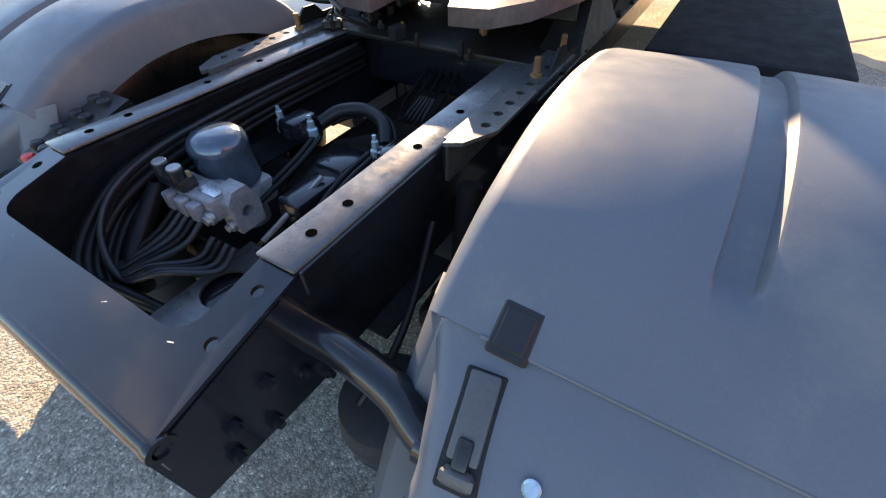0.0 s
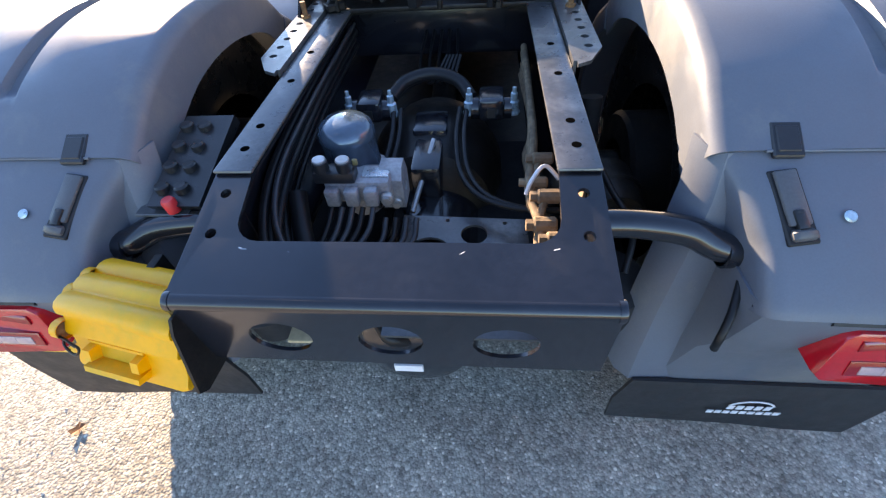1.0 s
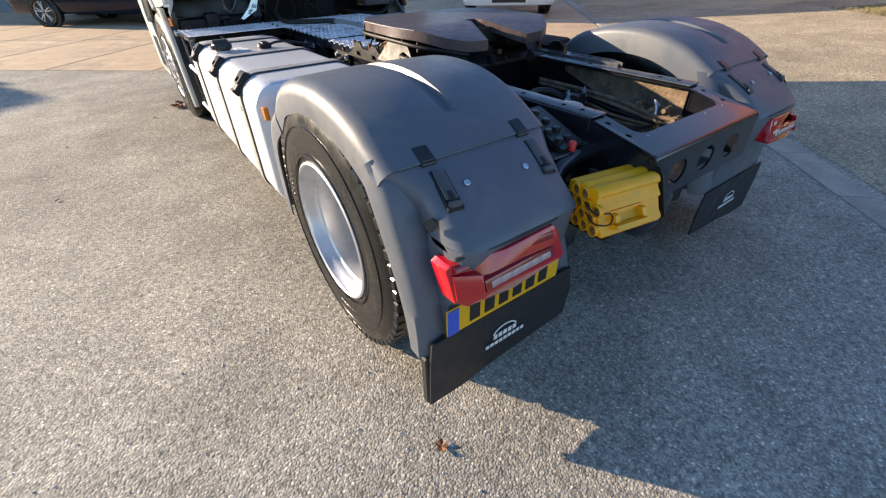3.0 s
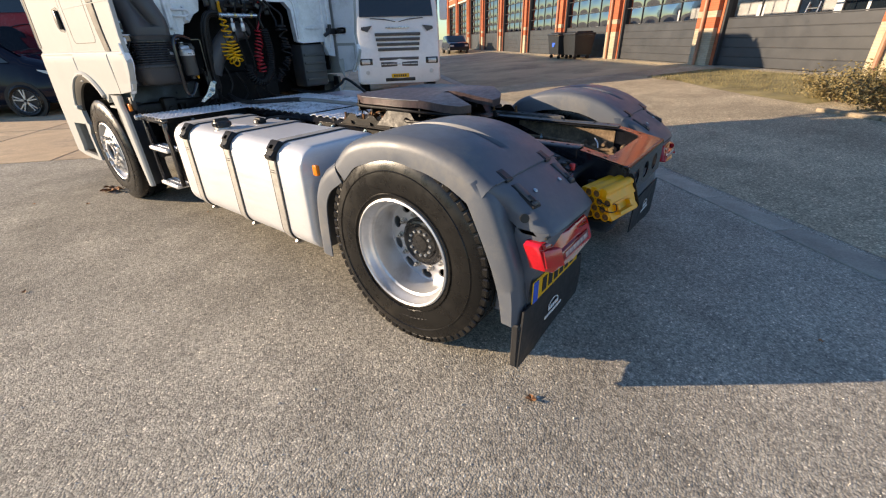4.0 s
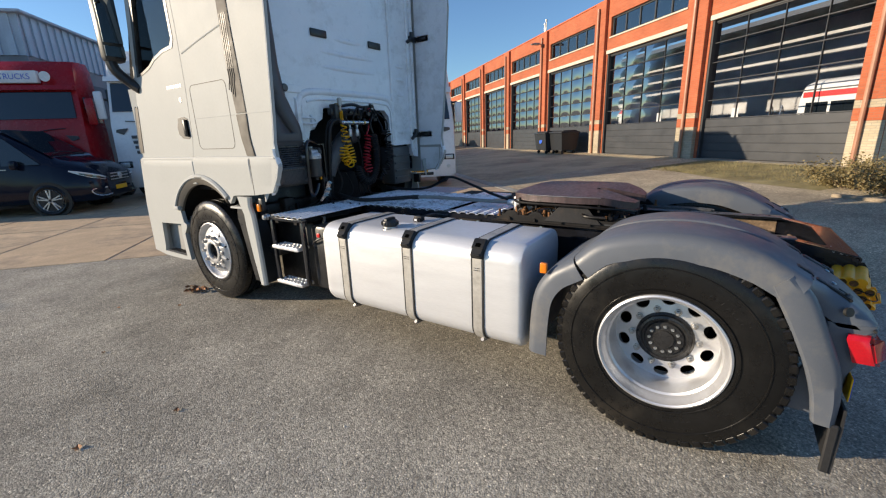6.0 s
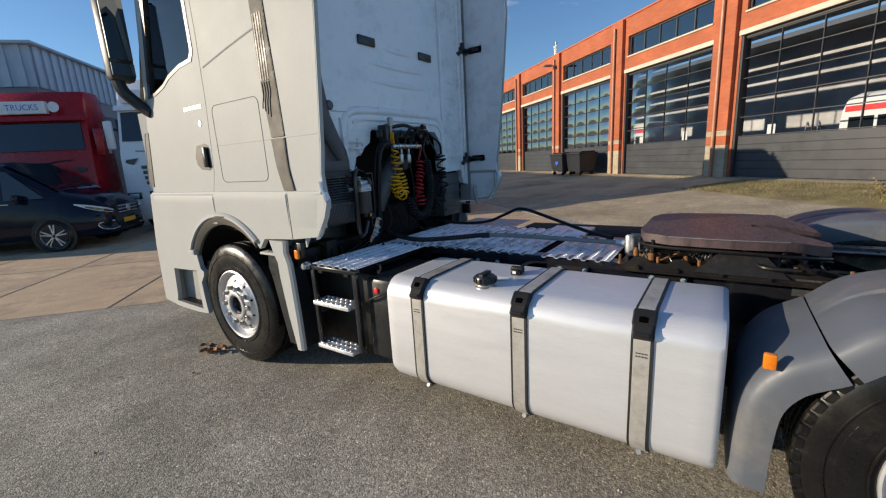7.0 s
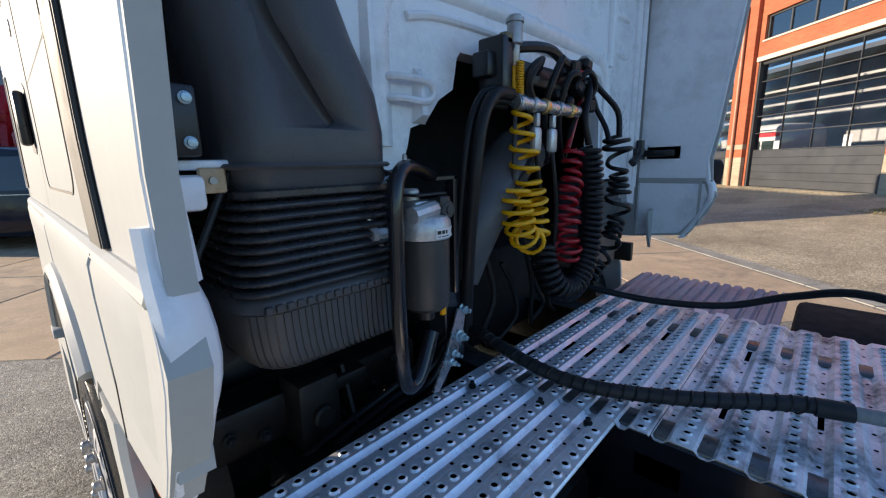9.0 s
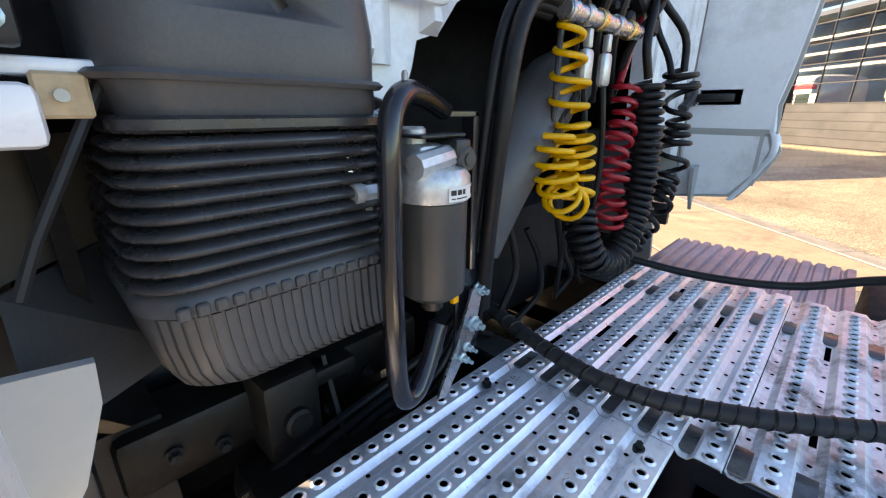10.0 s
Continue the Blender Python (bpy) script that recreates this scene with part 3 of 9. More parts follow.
part("coping", box(X0 - 0.03, X1 + 0.36, -0.4, 0.04, TOP + 0.003, TOP + 0.06), M_BRICK, hall, "thin brick coping on the wall top")
for k in range(-2, K1 + 1):
    x, hw = (k * BAY, 0.42) if k > -2 else (-11.575, 0.324)
    part("pier", box(x - hw, x + hw, 0.003, 0.16, 1.62, TOP - 0.02, 0.01, 1), M_BRICKWALL, hall)
    part("pier_foot", box(x - hw, x + hw, 0.003, 0.163, -0.3, 1.12, 0.01, 1), M_BUFFWALL, hall, "buff brick foot of a pier")
    part("pier_band", box(x - hw, x + hw, 0.003, 0.16, 1.12, 1.43, 0.005, 1), M_BRICKWALL, hall)
    part("pier_stripe", box(x - hw, x + hw, 0.003, 0.163, 1.43, 1.62, 0.005, 1), M_BUFFWALL, hall, "buff brick stripe")
    part("downpipe", tube([(x + 0.05, 0.23, -0.2), (x + 0.05, 0.23, TOP - 0.3)], 0.055, 10, 1), M_PIPE, hall)
def bulged(hw, hh, y, d):
    """Thin acrylic pane that bellies outward."""
    g = [(i / 8 * 2 - 1, j / 6 * 2 - 1) for i in range(9) for j in range(7)]
    v = [(a * hw, y + d * (1 - a * a) * (1 - b * b), b * hh) for a, b in g]
    return v, [(i * 7 + j, (i + 1) * 7 + j, (i + 1) * 7 + j + 1, i * 7 + j + 1) for i in range(8) for j in range(6)]


pane_cache = {}
for k in range(-2, K1):
    c = (k + 0.5) * BAY
    part("lintel", box(c - DW - 0.05, c + DW + 0.05, 0.003, 0.06, DH + 0.0, DH + 0.16, 0.01, 1), M_CONC, hall, "pale concrete lintel")
    door = part("overhead_door", box(c - DW + 0.05, c + DW - 0.05, -0.19, -0.15, 0.02, 1.36), M_DOORGREY, hall, "dark grey overhead door with glazed upper rows")
    for i in range(5):
        part("door_panel", box(c - DW + 0.05, c + DW - 0.05, -0.149, -0.132, 0.02 + i * 0.27, 0.02 + (i + 1) * 0.27 - 0.012, 0.008, 1), M_DOORGREY, door)
    z0, rows, cols = 1.38, 5, 4
    rh, cw = (DH - 0.1 - z0) / rows, (2 * DW - 0.1) / cols
    bars = [box(c - DW + 0.05, c + DW - 0.05, -0.2, -0.13, z0 + i * rh - 0.016, z0 + i * rh + 0.016, 0.005, 1) for i in range(rows + 1)]
    bars += [box(c - DW + 0.05 + j * cw - 0.012, c - DW + 0.05 + j * cw + 0.012, -0.198, -0.132, z0, DH - 0.1, 0.006, 1) for j in range(cols + 1)]
    part("door_frame", merge(*bars), M_ALU, door)
    part("jamb", merge(box(c - DW + 0.003, c - DW + 0.08, -0.33, -0.02, -0.2, DH - 0.003), box(c + DW - 0.08, c + DW - 0.003, -0.33, -0.02, -0.2, DH - 0.003),
                       box(c - DW + 0.08, c + DW - 0.08, -0.33, -0.1, DH - 0.08, DH - 0.003)), M_ALU, hall)
    if "d" not in pane_cache:
        pane_cache["d"] = mesh_of("pane", bulged(cw / 2 - 0.012, rh / 2 - 0.02, -0.168, 0.022), M_DGLASS, 60)
    for i in range(rows):
        for j in range(cols):
            p = new("pane", pane_cache["d"])
            p.parent = door
            p.location = (c - DW + 0.05 + (j + 0.5) * cw, 0, z0 + (i + 0.5) * rh)
            p.visible_shadow = False
    win = part("window", merge(box(c - 2.3, c + 2.3, -0.2, -0.1, 5.353, 5.42, 0.006, 1), box(c - 2.3, c + 2.3, -0.2, -0.1, 6.13, 6.197, 0.006, 1),
                               *[box(c - 2.297 + j * 0.907, c - 2.297 + j * 0.907 + 0.06, -0.195, -0.105, 5.42, 6.13, 0.006, 1) for j in range(6)]), M_ALU, hall)
    part("window_sill", box(c - 2.33, c + 2.33, -0.1, 0.05, 5.29, 5.35, 0.008, 1), M_CONC, hall)
    if "w" not in pane_cache:
        pane_cache["w"] = mesh_of("pane", box(-0.43, 0.43, -0.15, -0.144, -0.36, 0.36), M_WGLASS, 0)
    for j in range(5):
        p = new("pane", pane_cache["w"])
        p.parent = win
        p.location = (c - 2.297 + (j + 0.5) * 0.907 + 0.03, 0, 5.775)
        p.visible_shadow = False

# wall lamp, flue pipes
lamp_w = part("wall_lamp", tube([(5.9, 0.17, 6.28), (5.9, 0.35, 6.34), (5.92, 0.62, 6.36)], 0.025, 8, 3), M_STRAP, hall, "grey gooseneck wall lamp")
part("lamp_head", loft([[(5.92 + a * w, 0.5 + b * l, z) for a, b in ((-1, -0.2), (1, -0.2), (0.7, 1), (-0.7, 1))] for z, w, l in ((6.30, 0.13, 0.42), (6.36, 0.15, 0.45), (6.42, 0.08, 0.3))]), M_STRAP, lamp_w)
for dx in (0.0, 0.22):
    part("flue_pipe", lathe([(0.05, 6.8), (0.05, 8.7 - dx), (0.075, 8.72 - dx), (0.075, 8.85 - dx), (1e-6, 8.86 - dx)], 'z', (10.2 + dx, -2.2, 0), 14), M_STRAP, hall, "bright metal flue pipe")
# white notices on the glass
for u_, z_ in ((-7.62, 1.5), (-4.11, 1.55), (1.9, 1.55), (8.2, 1.5), (-1.6, 1.5)):
    part("notice", box(u_ - 0.13, u_ + 0.13, -0.185, -0.18, z_ - 0.18, z_ + 0.19), M_WHITEINK, hall)


def hall_at(u, s):
    return Matrix(((FD.x, FN.x, 0, FA.x + FD.x * u + FN.x * s), (FD.y, FN.y, 0, FA.y + FD.y * u + FN.y * s), (0, 0, 1, FA.z), (0, 0, 0, 1)))


def step_ladder(u, s):
    t = thing("step_ladder", "bright metal step ladder inside the hall", "ladder", at=hall_at(u, s))
    for x in (-0.24, 0.24):
        part("ladder_side", tube([(x, 0.35, 0.0), (x * 0.75, 0.0, 1.75)], 0.022, 6, 1), M_STEEL, t)
        part("ladder_leg", tube([(x, -0.45, 0.0), (x * 0.75, -0.04, 1.70)], 0.018, 6, 1), M_STEEL, t)
    for i in range(6):
        f = (i + 0.6) / 6.2
        part("ladder_tread", box(-0.24 + 0.05 * f, 0.24 - 0.05 * f, 0.31 - 0.35 * f, 0.39 - 0.35 * f, 1.75 * f - 0.015, 1.75 * f + 0.015), M_STEEL, t)


step_ladder(-7.25, -2.4)


def indoor_van(name, label, u, s, h, paint, stripe, w=1.5):
    """A tall boxy van in the workshop, its side towards the doors."""
    t = thing(name, label, "van", at=hall_at(u, s))
    rings = []
    for y, k in ((-1.0, 0.0), (-0.92, 0.05), (-0.3, 0.08), (0.7, 0.06), (0.86, 0.0), (0.95, -0.10)):
        rings.append([(-w - k * 0.3, y, 0.35), (w + k * 0.3, y, 0.35), (w + k * 0.3, y, 1.3), (w - 0.04 + k * 0.3, y, h - 0.35 + k), (w - 0.16, y, h - 0.08 + k), (w - 0.4, y, h + k),
                      (-w + 0.4, y, h + k), (-w + 0.16, y, h - 0.08 + k), (-w + 0.04 - k * 0.3, y, h - 0.35 + k), (-w - k * 0.3, y, 1.3)])
    part("body", loft(rings), paint, t)
    n = 3
    for i in range(n):
        x0 = -w + 0.18 + i * (2 * w - 0.36) / n
        part("side_glass", box(x0, x0 + (2 * w - 0.36) / n - 0.08, 0.93, 0.962, h - 1.25, h - 0.62, 0.01, 1), M_DARKGLASS, t)
    part("side_stripe", box(-w + 0.15, w - 0.15, 0.94, 0.965, h - 0.46, h - 0.30), stripe, t)
    for x in (-w + 0.55, w - 0.55):
        part("tyre", lathe([(1e-6, -0.1), (0.31, -0.1), (0.34, -0.06), (0.34, 0.06), (0.31, 0.1), (1e-6, 0.1)], 'y', (x, 0.85, 0.34), 20), M_TYRE, t)


indoor_van("workshop_van", "white van with a red stripe behind the glazed door", -9.75, -2.6, 2.35, M_WHITETRUCK, M_REDCAP, 1.25)
indoor_van("workshop_van", "white van with a red stripe inside the hall", 1.5, -2.8, 2.4, M_WHITETRUCK, M_REDCAP)
indoor_van("workshop_van", "white van inside the hall", 7.6, -3.0, 2.2, M_WHITETRUCK, M_STRAP)

# ---- the lorry: ground below the frame's rear end is the origin, it faces +y ----
truck = thing("tractor_lorry", "white four-wheel tractor lorry without trailer, parked in the yard", "lorry")

# -- chassis --
RT = 0.912     # top of the side rails


def rail(side):
    o = 0.38 * side
    w = [(o, RT), (o - 0.075 * side, RT), (o - 0.075 * side, RT - 0.008), (o - 0.008 * side, RT - 0.008),
         (o - 0.008 * side, RT - 0.262), (o - 0.075 * side, RT - 0.262), (o - 0.075 * side, RT - 0.27), (o, RT - 0.27)]
    return loft([[(x, y, z) for x, z in w] for y in (0.245, 2.0, 4.2, 6.0)])


for side in (-1, 1):
    r = part("side_rail", rail(side), M_BLACKPAINT, truck, "black steel chassis rail with a worn top flange", 30)
    xa, xb = sorted((0.384 * side, 0.300 * side))
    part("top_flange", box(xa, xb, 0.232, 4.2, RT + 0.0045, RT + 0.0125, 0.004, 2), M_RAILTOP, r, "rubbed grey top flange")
    part("flange_fold", box(*sorted((0.381 * side, 0.388 * side)), 0.240, 4.2, RT - 0.05, RT + 0.006, 0.003, 1), M_BLACKPAINT, r)
    for y in (0.31, 0.40, 0.62, 0.80):
        part("bolt_hole", disc(0.010, RT + 0.0128, RT + 0.0134, 'z', (0.345 * side, y, 0), 12), M_HOLE, r)
# dust caked on the web, its outline cut to what the low sun reaches
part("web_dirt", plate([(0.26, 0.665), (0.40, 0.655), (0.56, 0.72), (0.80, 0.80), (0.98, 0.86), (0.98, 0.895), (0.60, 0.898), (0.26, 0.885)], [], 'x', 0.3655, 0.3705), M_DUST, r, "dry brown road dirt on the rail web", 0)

# end frame: a sloping plate with a wide mouth, folded down at the back
def end_z(y):
    return 0.858 + (RT + 0.004 - 0.858) * max(0.0, y) / 0.25


top = [(-0.382, 0.25), (-0.382, -0.022), (0.382, -0.022), (0.382, 0.25), (0.305, 0.25), (0.30, 0.13)]
for i in range(6):
    a = radians(0 - 90 * i / 5)
    top.append((0.25 + 0.05 * math.cos(a), 0.135 + 0.05 * math.sin(a)))
for i in range(6):
    a = radians(270 - 90 * i / 5)
    top.append((-0.25 + 0.05 * math.cos(a), 0.135 + 0.05 * math.sin(a)))
top += [(-0.305, 0.25)]
holes = [ring(x, y, 0.011, 10) for x in (-0.345, 0.345) for y in (0.10, 0.19)]
g = plate(top, holes, 'z', 0, -0.008)
g = ([(x, y, z + end_z(y)) for x, y, z in g[0]], g[1])
end_frame = part("end_frame", g, M_BLACKPAINT, truck, "glossy black end cross member with a wide mouth", 30)
back = [(-0.382, 0.84), (-0.382, 0.668), (0.382, 0.668), (0.382, 0.84)]
ovals = [ring(x, 0.754, 0.059, 22, 0.049) for x in (-0.205, 0.0, 0.205)]
part("back_plate", plate(back, ovals, 'y', -0.042, -0.034), M_BLACKPAINT, end_frame, "", 30)
part("rolled_edge", tube([(-0.382, -0.022, 0.838), (0.382, -0.022, 0.838)], 0.0205, 14, 1), M_BLACKPAINT, end_frame)
for side in (-1, 1):
    part("cheek_plate", plate([(-0.04, 0.668), (0.30, 0.63), (0.30, RT - 0.012), (0.245, RT - 0.006), (-0.03, 0.842)], [], 'x', 0.374 * side, 0.383 * side), M_BLACKPAINT, end_frame)
    part("edge_end", lathe([(0.0125, -0.012), (0.0125, 0.0), (0.0205, 0.0), (0.0215, -0.004), (0.0215, -0.012)] if side > 0 else [(0.0125, 0.012), (0.0125, 0.0), (0.0205, 0.0), (0.0215, 0.004), (0.0215, 0.012)], 'x', (0.387 * side, -0.022, 0.838), 18), M_BLACKPAINT, end_frame)
    part("edge_bore", disc(0.0126, *sorted((0.380 * side, 0.3825 * side)), 'x', (0, -0.022, 0.838), 14), M_HOLE, end_frame)
# small chips in the paint
rng = random.Random(21)
cv, cf = [], []
for _ in range(26):
    x, y = rng.uniform(-0.36, 0.36), rng.uniform(-0.015, 0.075)
    a, l = rng.uniform(-0.5, 0.5), rng.uniform(0.002, 0.010)
    w = rng.uniform(0.0008, 0.002)
    o = len(cv)
    cv += [(x + l * p * math.cos(a) - w * q * math.sin(a), y + l * p * math.sin(a) + w * q * math.cos(a), end_z(y + l * p * math.sin(a)) + 0.0008) for p, q in ((-1, -1), (1, -0.6), (0.8, 1), (-0.9, 0.7))]
    cf.append((o, o + 1, o + 2, o + 3))
part("paint_chip", (cv, cf), M_WHITEINK, end_frame, "small pale chips in the black paint", 0)["kind"] = "stuff"
part("inner_floor_plate", plate([(-0.05, 0.03), (0.285, 0.03), (0.275, 0.385), (-0.05, 0.40)], [ring(0.141, 0.33, 0.034, 18), ring(0.03, 0.26, 0.058, 20), ring(0.07, 0.38, 0.006, 8), ring(0.22, 0.37, 0.006, 8)], 'z', 0.640, 0.648),
     M_RAILTOP, end_frame)

# cross members and dark axle gear inside the frame
for y, z, h in ((1.35, 0.70, 0.2), (2.3, 0.68, 0.22), (3.2, 0.68, 0.22)):
    part("cross_member", box(-0.37, 0.37, y - 0.06, y + 0.06, z, z + h, 0.02), M_BLACKPAINT, truck)
part("rear_axle", merge(tube([(-1.0, 0.78, 0.487), (-0.3, 0.78, 0.487)], 0.085, 14, 1), tube([(1.0, 0.78, 0.487), (0.3, 0.78, 0.487)], 0.085, 14, 1),
                               lathe([(1e-6, -0.24), (0.1, -0.23), (0.19, -0.17), (0.225, -0.06), (0.225, 0.06), (0.19, 0.17), (0.1, 0.23), (1e-6, 0.24)], 'y', (0, 0.76, 0.52), 24)), M_GREASE, truck, "greasy rear axle with round housing")


# -- wheels, built facing -x with the outer tyre face at x = 0 --
def tyre_geo(R, W, rim, n=96, lugs=True):
    prof = [(rim, 0.02), (rim + 0.012, 0.006), (rim + 0.05, 0.0), (rim + 0.10, -0.004), (R - 0.075, 0.0), (R - 0.045, 0.008), (R - 0.02, 0.018), (R - 0.004, 0.032)]
    g = 0.012
    xs = [0.032]
    ribs = 4
    for i in range(1, ribs):
        c = 0.032 + (W - 0.064) * i / ribs
        prof += [(R, c - 0.008), (R - g, c - 0.006), (R - g, c + 0.006), (R, c + 0.008)]
    prof += [(R - 0.004, W - 0.032), (R - 0.02, W - 0.018), (R - 0.075, W), (rim + 0.05, W), (rim, W - 0.02)]
    geos = [lathe(prof, 'x', (0, 0, 0), n)]
    if lugs:
        for i in range(60):
            a = 2 * math.pi * i / 60
            b = box(0.0125, 0.05, -0.0225, 0.0225, R - 0.034, R + 0.0008, 0.006, 1)
            geos.append(moved(b, Matrix.Rotation(a, 4, 'X')))
    # moulded marks on the side wall, too worn to read
    for a0 in (0.5, 2.7, 4.7):
        for i in range(7):
            geos.append(moved(box(-0.0035, 0.004, -0.010, 0.010, rim + 0.075, rim + 0.118, 0.002, 1), Matrix.Rotation(a0 + i * 0.075, 4, 'X')))
    # raised rings on the side wall
    for rr in (R - 0.085, rim + 0.03):
        geos.append(lathe([(rr - 0.004, -0.001), (rr - 0.002, -0.005), (rr + 0.002, -0.005), (rr + 0.004, -0.001)], 'x', (0, 0, 0), n))
    return merge(*geos)


def wheel_rear(name, place, turn):
    """Deep dish outer wheel of a twin pair, with the inner tyre behind it."""
    w = part(name, disc(0.075, 0.175, 0.35, 'x', (0, 0, 0), 16), M_HUB, truck, "twin rear wheel with a silver rim and dark oily hub")
    w.matrix_world = Matrix.Translation(place) @ Matrix.Rotation(turn, 4, 'Z')
    R = 0.52
    part("tyre", tyre_geo(R, 0.285, 0.292), M_TYRE, w, "black worn truck tyre with lugged shoulder")
    part("tyre", moved(tyre_geo(R, 0.27, 0.292, 64), Matrix.Translation((0.325, 0, 0))), M_TYRE, w)
    rim = part("rim", lathe([(0.296, 0.030), (0.300, 0.012), (0.298, 0.0), (0.290, -0.004), (0.283, 0.002), (0.281, 0.02), (0.268, 0.035), (0.262, 0.06), (0.252, 0.068),
                             (0.249, 0.09), (0.247, 0.135), (0.250, 0.160), (0.252, 0.19), (0.246, 0.215), (0.238, 0.26)], 'x', (0, 0, 0), 64), M_RIM, w, "silver painted steel rim")
    hol = [ring(0.207 * math.cos(2 * math.pi * (i + 0.5) / 10), 0.207 * math.sin(2 * math.pi * (i + 0.5) / 10), 0.036, 16, 0.029, 2 * math.pi * (i + 0.5) / 10 + math.pi / 2) for i in range(10)]
    d = plate(ring(0, 0, 0.249, 48), hol + [ring(0, 0, 0.118, 32)], 'x', 0.212, 0.224)
    d = ([(x - 0.02 * max(0, (0.235 - math.hypot(y, z)) / 0.11), y, z) for x, y, z in d[0]], d[1])
    part("wheel_disc", d, M_RIM, w)
    nut = merge(lathe([(0.018, 0.0), (0.019, -0.008), (0.013, -0.010), (0.013, -0.026), (0.007, -0.028), (0.007, -0.036), (1e-6, -0.037)], 'x', (0, 0, 0), 6))
    nm = mesh_of("wheel_nut", nut, M_STRAP)
    for i in range(10):
        a = 2 * math.pi * i / 10
        o = new("wheel_nut", nm)
        o.parent = w
        o.location = (0.196, 0.158 * math.cos(a), 0.158 * math.sin(a))
    part("hub", lathe([(0.140, 0.215), (0.139, 0.190), (0.128, 0.184), (0.124, 0.172), (0.112, 0.168), (0.106, 0.176), (0.096, 0.178), (0.090, 0.168), (0.050, 0.164), (0.046, 0.156), (1e-6, 0.154)], 'x', (0, 0, 0), 40), M_HUB, w, "dark oily hub drum")
    hb = mesh_of("hub_bolt", disc(0.009, 0.0, -0.014, 'x', (0, 0, 0), 6, 0.002), M_STEEL)
    for i in range(12):
        a = 2 * math.pi * i / 12
        o = new("hub_bolt", hb)
        o.parent = w
        o.location = (0.170, 0.070 * math.cos(a), 0.070 * math.sin(a))
    return w


wheel_rear("rear_wheel", (-1.255, 0.782, 0.487), 0)
wheel_rear("rear_wheel", (1.255, 0.782, 0.487), math.pi)


def wheel_front(name, place, turn):
    """Steering wheel with a disc that stands out."""
    R = 0.52
    w = part(name, disc(0.075, 0.03, 0.25, 'x', (0, 0, 0), 16), M_HUB, truck, "front wheel with a silver rim and round nuts")
    w.matrix_world = Matrix.Translation(place) @ Matrix.Rotation(turn, 4, 'Z')
    part("tyre", tyre_geo(R, 0.31, 0.292, 80, False), M_TYRE, w, "black truck tyre with straight grooves")
    rim = part("rim", lathe([(0.296, 0.03), (0.300, 0.012), (0.298, 0.0), (0.290, -0.004), (0.283, 0.002), (0.280, 0.02), (0.266, 0.035), (0.258, 0.05), (0.250, 0.05), (0.245, 0.04)], 'x', (0, 0, 0), 64), M_RIM, w, "silver painted steel rim")
    hol = [ring(0.208 * math.cos(2 * math.pi * (i + 0.5) / 10), 0.208 * math.sin(2 * math.pi * (i + 0.5) / 10), 0.012, 12, 0.010, 0) for i in range(10)]
    d = plate(ring(0, 0, 0.251, 48), hol + [ring(0, 0, 0.082, 32)], 'x', 0.04, 0.052)
    d = ([(x - 0.050 * min(1, max(0, (0.236 - math.hypot(y, z)) / 0.050)), y, z) for x, y, z in d[0]], d[1])
    part("wheel_disc", d, M_RIMDULL, w, "silver wheel disc")
    part("disc_step", lathe([(0.121, -0.009), (0.119, -0.018), (0.112, -0.021), (0.092, -0.019), (0.085, -0.010), (0.083, 0.03)], 'x', (0, 0, 0), 40), M_RIMDULL, w)
    nut = lathe([(0.022, 0.0), (0.023, -0.005), (0.017, -0.007), (0.0165, -0.024), (0.013, -0.028), (1e-6, -0.029)], 'x', (0, 0, 0), 12)
    nm = mesh_of("wheel_nut", nut, M_STRAP)
    for i in range(10):
        a = 2 * math.pi * i / 10
        o = new("wheel_nut", nm)
        o.parent = w
        o.location = (-0.010, 0.158 * math.cos(a), 0.158 * math.sin(a))
    part("hub", lathe([(0.084, 0.03), (0.083, 0.004), (0.074, -0.002), (0.064, 0.006), (0.058, 0.030), (0.040, 0.036), (1e-6, 0.036)], 'x', (0, 0, 0), 40), M_HUB, w, "dark hub sunk in the wheel's centre")
    return w


FW = 4.905
wheel_front("front_wheel", (-1.25, FW, 0.487), 0)
wheel_front("front_wheel", (1.25, FW, 0.487), math.pi)


# -- mudguards --
def section(y, z, ny, nz, xi, xo, di, do, r=0.035, th=0.007, ch=0.0):
    """Hat section across the mudguard at one station: crown between xi (inner) and xo (outer), sides turned down by di and do."""
    s = -1 if xo < xi else 1
    pts = [(xi, -di), (xi, -r)]
    for a in (30, 60):
        pts.append((xi + s * r * (1 - math.cos(radians(a))), -r * (1 - math.sin(radians(a)))))
    pts += [(xi + s * r, 0.0), (xi + (xo - xi) * 0.35, 0.006)]
    pts += [(xi + (xo - xi) * f, 0.006 - ch * k) for f, k in ((0.445, 0), (0.452, 0.05), (0.462, 0.9), (0.478, 1), (0.505, 1), (0.521, 0.9), (0.531, 0.05), (0.538, 0))]
    pts += [(xi + (xo - xi) * 0.65, 0.006), (xo - s * r * 1.6, 0.0)]
    for a in (60, 30):
        pts.append((xo - s * r * 1.6 * (1 - math.cos(radians(a))), -r * 1.6 * (1 - math.sin(radians(a)))))
    pts += [(xo, -r * 1.6), (xo, -do)]
    inn = []
    for i, (x, d) in enumerate(pts):
        f = (x - (xi + xo) / 2) / abs(xo - xi)
        inn.append((x - th * (1 if f > 0 else -1) * min(1, abs(f) * 2.2), d - th * (1 - min(1, max(0, abs(f) * 8 - 3.2)))))
    return [(x, y + ny * d, z + nz * d) for x, d in pts + inn[::-1]]


